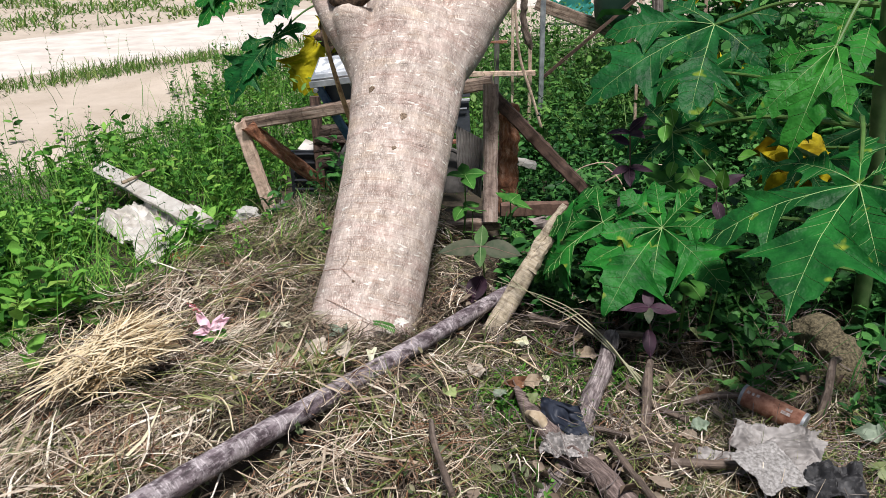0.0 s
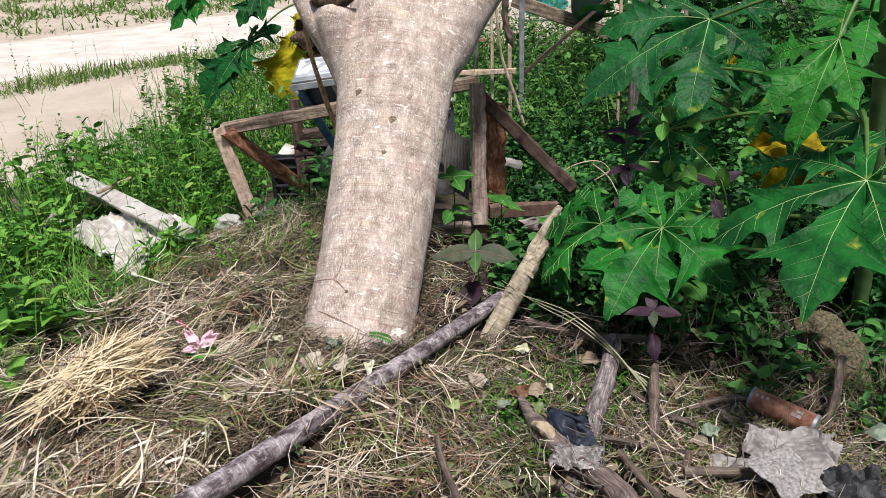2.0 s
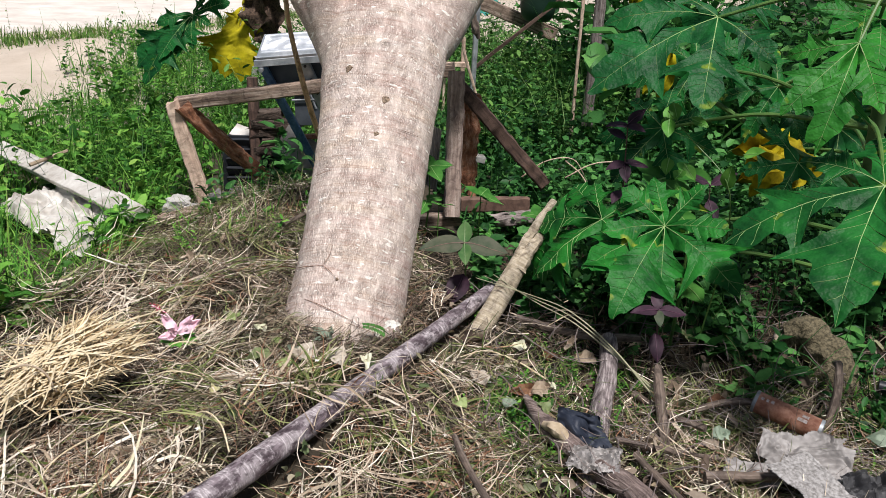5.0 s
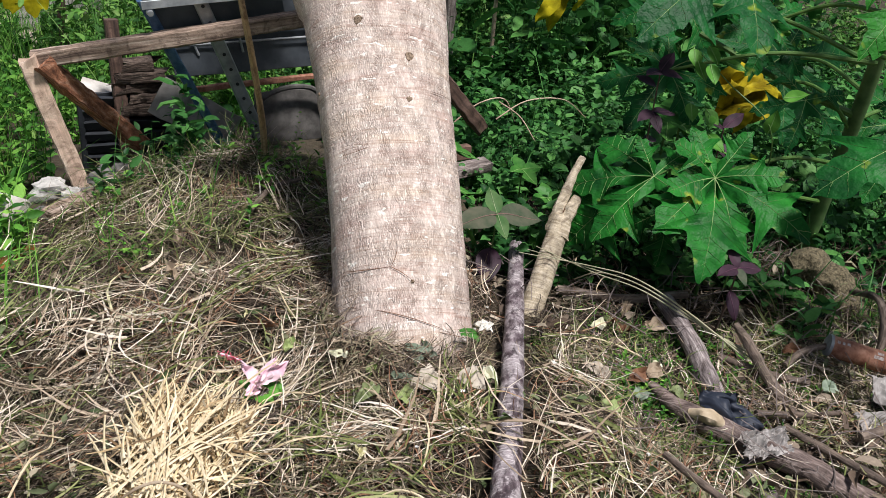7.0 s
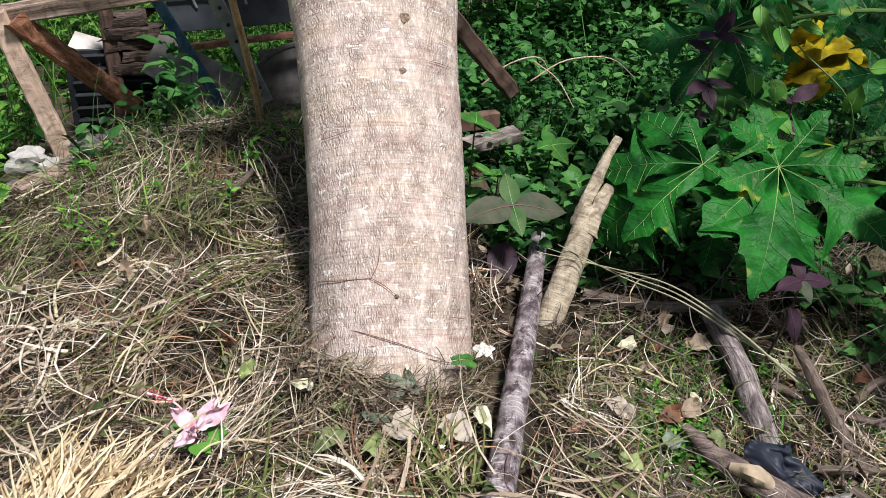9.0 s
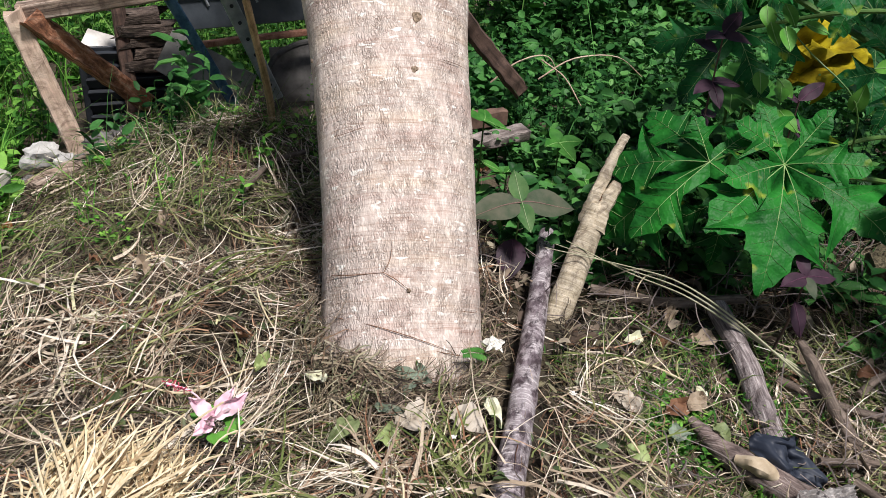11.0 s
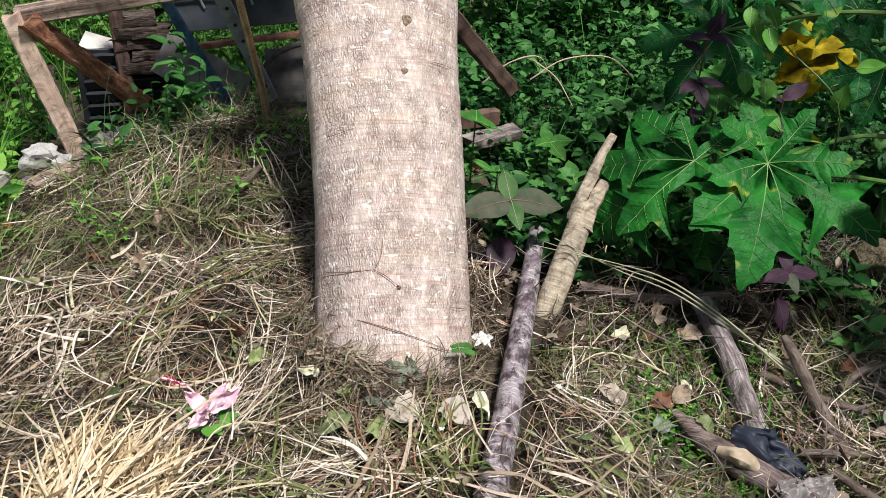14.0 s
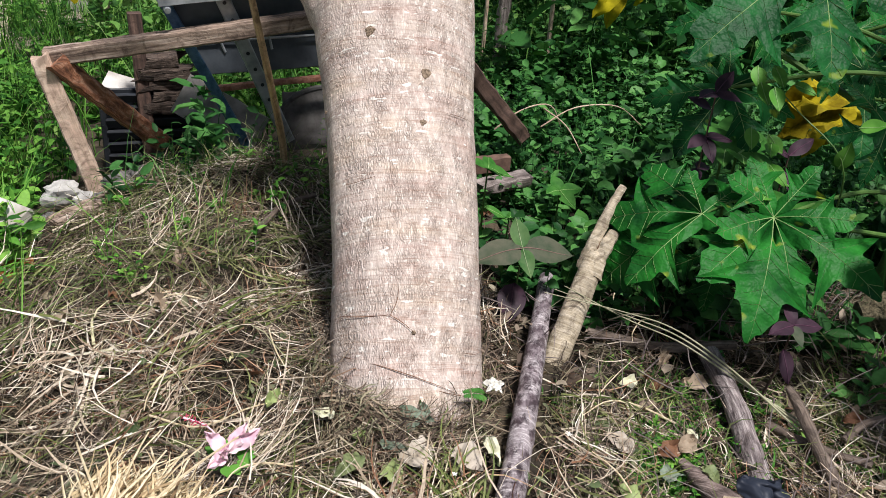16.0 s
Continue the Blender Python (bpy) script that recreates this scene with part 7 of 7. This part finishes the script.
for pts, r, lab in [([(0.43, 1.52, 0.15), (0.415, 1.47, 0.14), (0.395, 1.38, 0.11), (0.37, 1.27, 0.09)], [0.007, 0.011, 0.010, 0.008], "short weathered grey stick on the ground"),
                    ([(0.38, 1.50, 0.10), (0.42, 1.42, 0.105), (0.47, 1.36, 0.11)], [0.007, 0.007], "short brown stick on the ground"),
                    ([(0.286, 1.318, 0.12), (0.37, 1.295, 0.11), (0.47, 1.279, 0.10)], [0.006, 0.006, 0.004], "crooked thin brown twig"),
                    ([(0.305, 1.27, 0.12), (0.33, 1.18, 0.12), (0.36, 1.08, 0.12)], [0.007, 0.006], "crooked thin brown twig"),
                    ([(0.40, 1.20, 0.125), (0.48, 1.195, 0.125), (0.56, 1.20, 0.12)], [0.009, 0.008], "broken brown lath on the ground"),
                    ([(-0.02, 1.22, 0.20), (-0.01, 1.14, 0.20), (0.02, 1.02, 0.195)], [0.005, 0.006], "thin brown stick on the heap"),
                    ([(0.62, 1.43, 0.12), (0.54, 1.44, 0.115), (0.47, 1.42, 0.11)], [0.007, 0.006], "short brown stick on the ground"),
                    ([(0.20, 1.80, 0.12), (0.32, 1.72, 0.12), (0.45, 1.68, 0.13)], [0.010, 0.009], "dark twig lying in the shade"),
                    ([(-0.35, 2.18, 0.205), (-0.28, 2.26, 0.215), (-0.20, 2.31, 0.21)], [0.006, 0.005], "thin pale stick on the heap")]:
    stick("twig", pts, r, TWIG, lab, "twig", 16, 10, 0.25, int(1000 * pts[0][0]), ends=False)
for i in range(3):
    P = [(0.10 + 0.02 * i, 1.815, 0.215 + 0.004 * i), (0.217, 1.72, 0.212 - 0.006 * i), (0.283, 1.66 - 0.006 * i, 0.203 - 0.008 * i), (0.351, 1.58, 0.163 - 0.006 * i), (0.41 + 0.012 * i, 1.46, 0.112)]
    single("grass_stalk", tube(P, [0.0008, 0.0011, 0.0014, 0.0018, 0.0022], 26, 6), plain("pale_green_stalk", (0.26, 0.26, 0.15), (0.42, 0.41, 0.27), 30, 0.6), "long arching pale dry grass stalk", "grass stalk", group="arching grass stalks")
T = []
for i in range(330):
    x, y = rng.uniform(0.04, 0.95), rng.uniform(1.10, 1.95)
    a, L, e = rng.uniform(0, 6.28), rng.uniform(0.03, 0.13), rng.normal(0.1, 0.3)
    p = np.array([x, y, float(ground_z(x, y)) + rng.uniform(0.0, 0.06)])
    d = np.array([math.cos(a), math.sin(a), e])
    T.append(tube([p, p + d * L * 0.5 + rng.normal(0, 0.012, 3), p + d * L], [rng.uniform(0.0006, 0.0020), 0.0006], 7, 4))
V, F, U = join(T)
tagged(new("dead_twigs", mesh("dead_twigs", V, F, GREY_BARK, U)), "tangle of thin dead twigs in the shade", "twigs", kind="stuff")


# ---- fallen leaves ----
def strewn_leaves(n, material, label, x0, x1, y0, y1, lo, hi, up=0.05, group="leaves on the heap"):
    for i in range(n):
        x, y = rng.uniform(x0, x1), rng.uniform(y0, y1)
        if off_pole(np.array([x]), np.array([y]))[0] < 0.07:
            continue
        a, L = rng.uniform(0, 6.28), rng.uniform(lo, hi)
        z = float(ground_z(x, y)) + float(heap_top([x], [y])[0]) * rng.uniform(0.7, 1.1)
        single("fallen_leaf", ovate((x, y, z), (math.cos(a), math.sin(a), rng.normal(0, 0.35)), (rng.normal(0, 0.4), rng.normal(-0.2, 0.4), 1), L, L * rng.uniform(0.4, 0.65), rng.normal(0, 0.9), rng.uniform(0, 0.6), i, 0.45),
               material, label, "leaf", group=group)


strewn_leaves(34, DRY_LEAF, "curled pale brown dry leaf", -0.9, 0.8, 1.1, 2.3, 0.025, 0.06)
strewn_leaves(18, BROWN_LEAF, "dark brown dry leaf on the heap", -0.7, 0.9, 1.2, 2.4, 0.025, 0.055)
strewn_leaves(26, WILTED, "wilted grey-green leaf on the heap", -0.6, 0.7, 1.2, 2.2, 0.02, 0.05)
strewn_leaves(10, plain("pale_yellow_leaf", (0.50, 0.47, 0.22), (0.66, 0.62, 0.40), 30, 0.6), "small pale yellow leaf", -0.5, 0.6, 1.3, 1.9, 0.015, 0.03)
weed_patch("clover_patch", 170, 0.08, 0.20, 1.40, 1.56, lambda x, y: np.exp(-((x - 0.14) / 0.05) ** 2 - ((y - 1.48) / 0.06) ** 2), 0.01, 0.03, 0.008, 0.016, BRIGHT_WEED, "small patch of bright green clover in the heap")

# ---- old stall frame in the distance ----
stall = thing("stall_frame", (0.6, 4.6, 0.0), "old wooden stall frame with leaning posts and a fallen beam", "wooden stall")
part("post", beam((0.363, 4.10, 0.0), (0.361, 4.10, 0.45), 0.018, 0.018, (0, 1, 0), rough=0.002), PALE_WOOD, stall, "thin pale broken post")
part("post", beam((0.418, 4.12, 0.0), (0.425, 4.14, 1.1), 0.024, 0.024, (0, 1, 0), seed=3), ZINC, stall, "grey steel post")
part("post", beam((0.278, 4.10, 0.0), (0.274, 4.10, 1.1), 0.014, 0.014, (0, 1, 0), seed=4), PALE_WOOD, stall, "thin pale post")
part("post", beam((0.20, 4.16, 0.0), (0.205, 4.18, 1.1), 0.024, 0.024, (0, 1, 0), seed=5), GREY_SHEET, stall)
part("rail", beam((-0.10, 4.07, 0.327), (0.385, 4.06, 0.331), 0.02, 0.024, seed=6), PALE_WOOD, stall, "pale lath rail")
part("rail", beam((-0.10, 4.10, 0.47), (0.25, 4.11, 0.475), 0.015, 0.012, seed=7), RUST, stall, "thin rusty bar")
part("beam", beam((0.46, 5.00, 0.575), (1.02, 5.00, 0.37), 0.04, 0.075, seed=8), OLD_WOOD, stall)
part("brace", beam((0.95, 4.44, 0.66), (0.45, 4.47, 0.23), 0.012, 0.018, seed=9), DARK_WOOD, stall)
part("hanging_vine", tube([(0.273, 3.30, 0.95), (0.273, 3.30, 0.747), (0.272, 3.30, 0.656), (0.293, 3.30, 0.583), (0.306, 3.30, 0.550)], [0.012, 0.014, 0.013, 0.016, 0.006], 40, 12, 0.45, 5, 60.0), TWIG, stall, "twisted brown dry vine")
part("cane", tube([(0.25, 3.45, 0.72), (0.252, 3.45, 0.66), (0.27, 3.45, 0.497), (0.325, 3.45, 0.33), (0.372, 3.45, 0.17), (0.378, 3.45, 0.05)], [0.004, 0.0055, 0.006, 0.006, 0.006], 24, 8, 0.1), PALE_WOOD, stall, "thin bent tan cane")
part("post", tube([(0.850, 3.60, 0.0), (0.849, 3.60, 0.68), (0.843, 3.60, 1.2)], [0.024, 0.022, 0.020], 40, 14, 0.3, 6, 50.0), GREY_BARK, stall, "rough bark post")
part("post", beam((0.79, 3.62, 0.0), (0.776, 3.62, 1.2), 0.013, 0.013, (0, 1, 0), seed=11), PALE_WOOD, stall, "thin pale lath")
part("post", beam((1.069, 3.60, 0.0), (1.034, 3.60, 1.2), 0.014, 0.014, (0, 1, 0), seed=12), PALE_WOOD, stall, "thin pale lath")
for p, d, L, W in (((0.945, 3.42, 0.80), (-0.15, -0.1, -0.9), 0.14, 0.07), ((1.125, 3.42, 0.86), (-0.05, -0.1, -0.95), 0.19, 0.07), ((1.06, 3.44, 0.82), (-0.1, -0.1, -0.9), 0.09, 0.05)):
    part("dead_leaf", ovate(p, d, (-0.3, -0.9, 0.2), L, W, 0.5, 0.4, 10 * L, 0.35), YELLOW, stall, "yellow withered leaf hanging on the laths")
TEAL = plain("teal_tarpaulin", (0.02, 0.20, 0.17), (0.05, 0.30, 0.26), 4, 0.5)
single("tarpaulin", crumple((1.15, 9.0, 0.16), (0.55, 0, 0), (0, 0.2, 0.16), 20, 14, 0.12, 3.0, 71, 0.2), TEAL, "crumpled teal tarpaulin beyond the road", "tarpaulin")
pot = thing("dark_pot", (0.87, 4.85, 0.4), "dark green round pot hanging under the stall", "pot")
part("pot", tube([(0.87, 4.85, 0.455), (0.87, 4.85, 0.465), (0.87, 4.85, 0.51), (0.87, 4.85, 0.62), (0.87, 4.85, 0.85)], [0.03, 0.07, 0.096, 0.104, 0.095], 16, 24), plain("dark_green_glaze", (0.010, 0.032, 0.022), (0.02, 0.05, 0.034), 10, 0.45), pot)
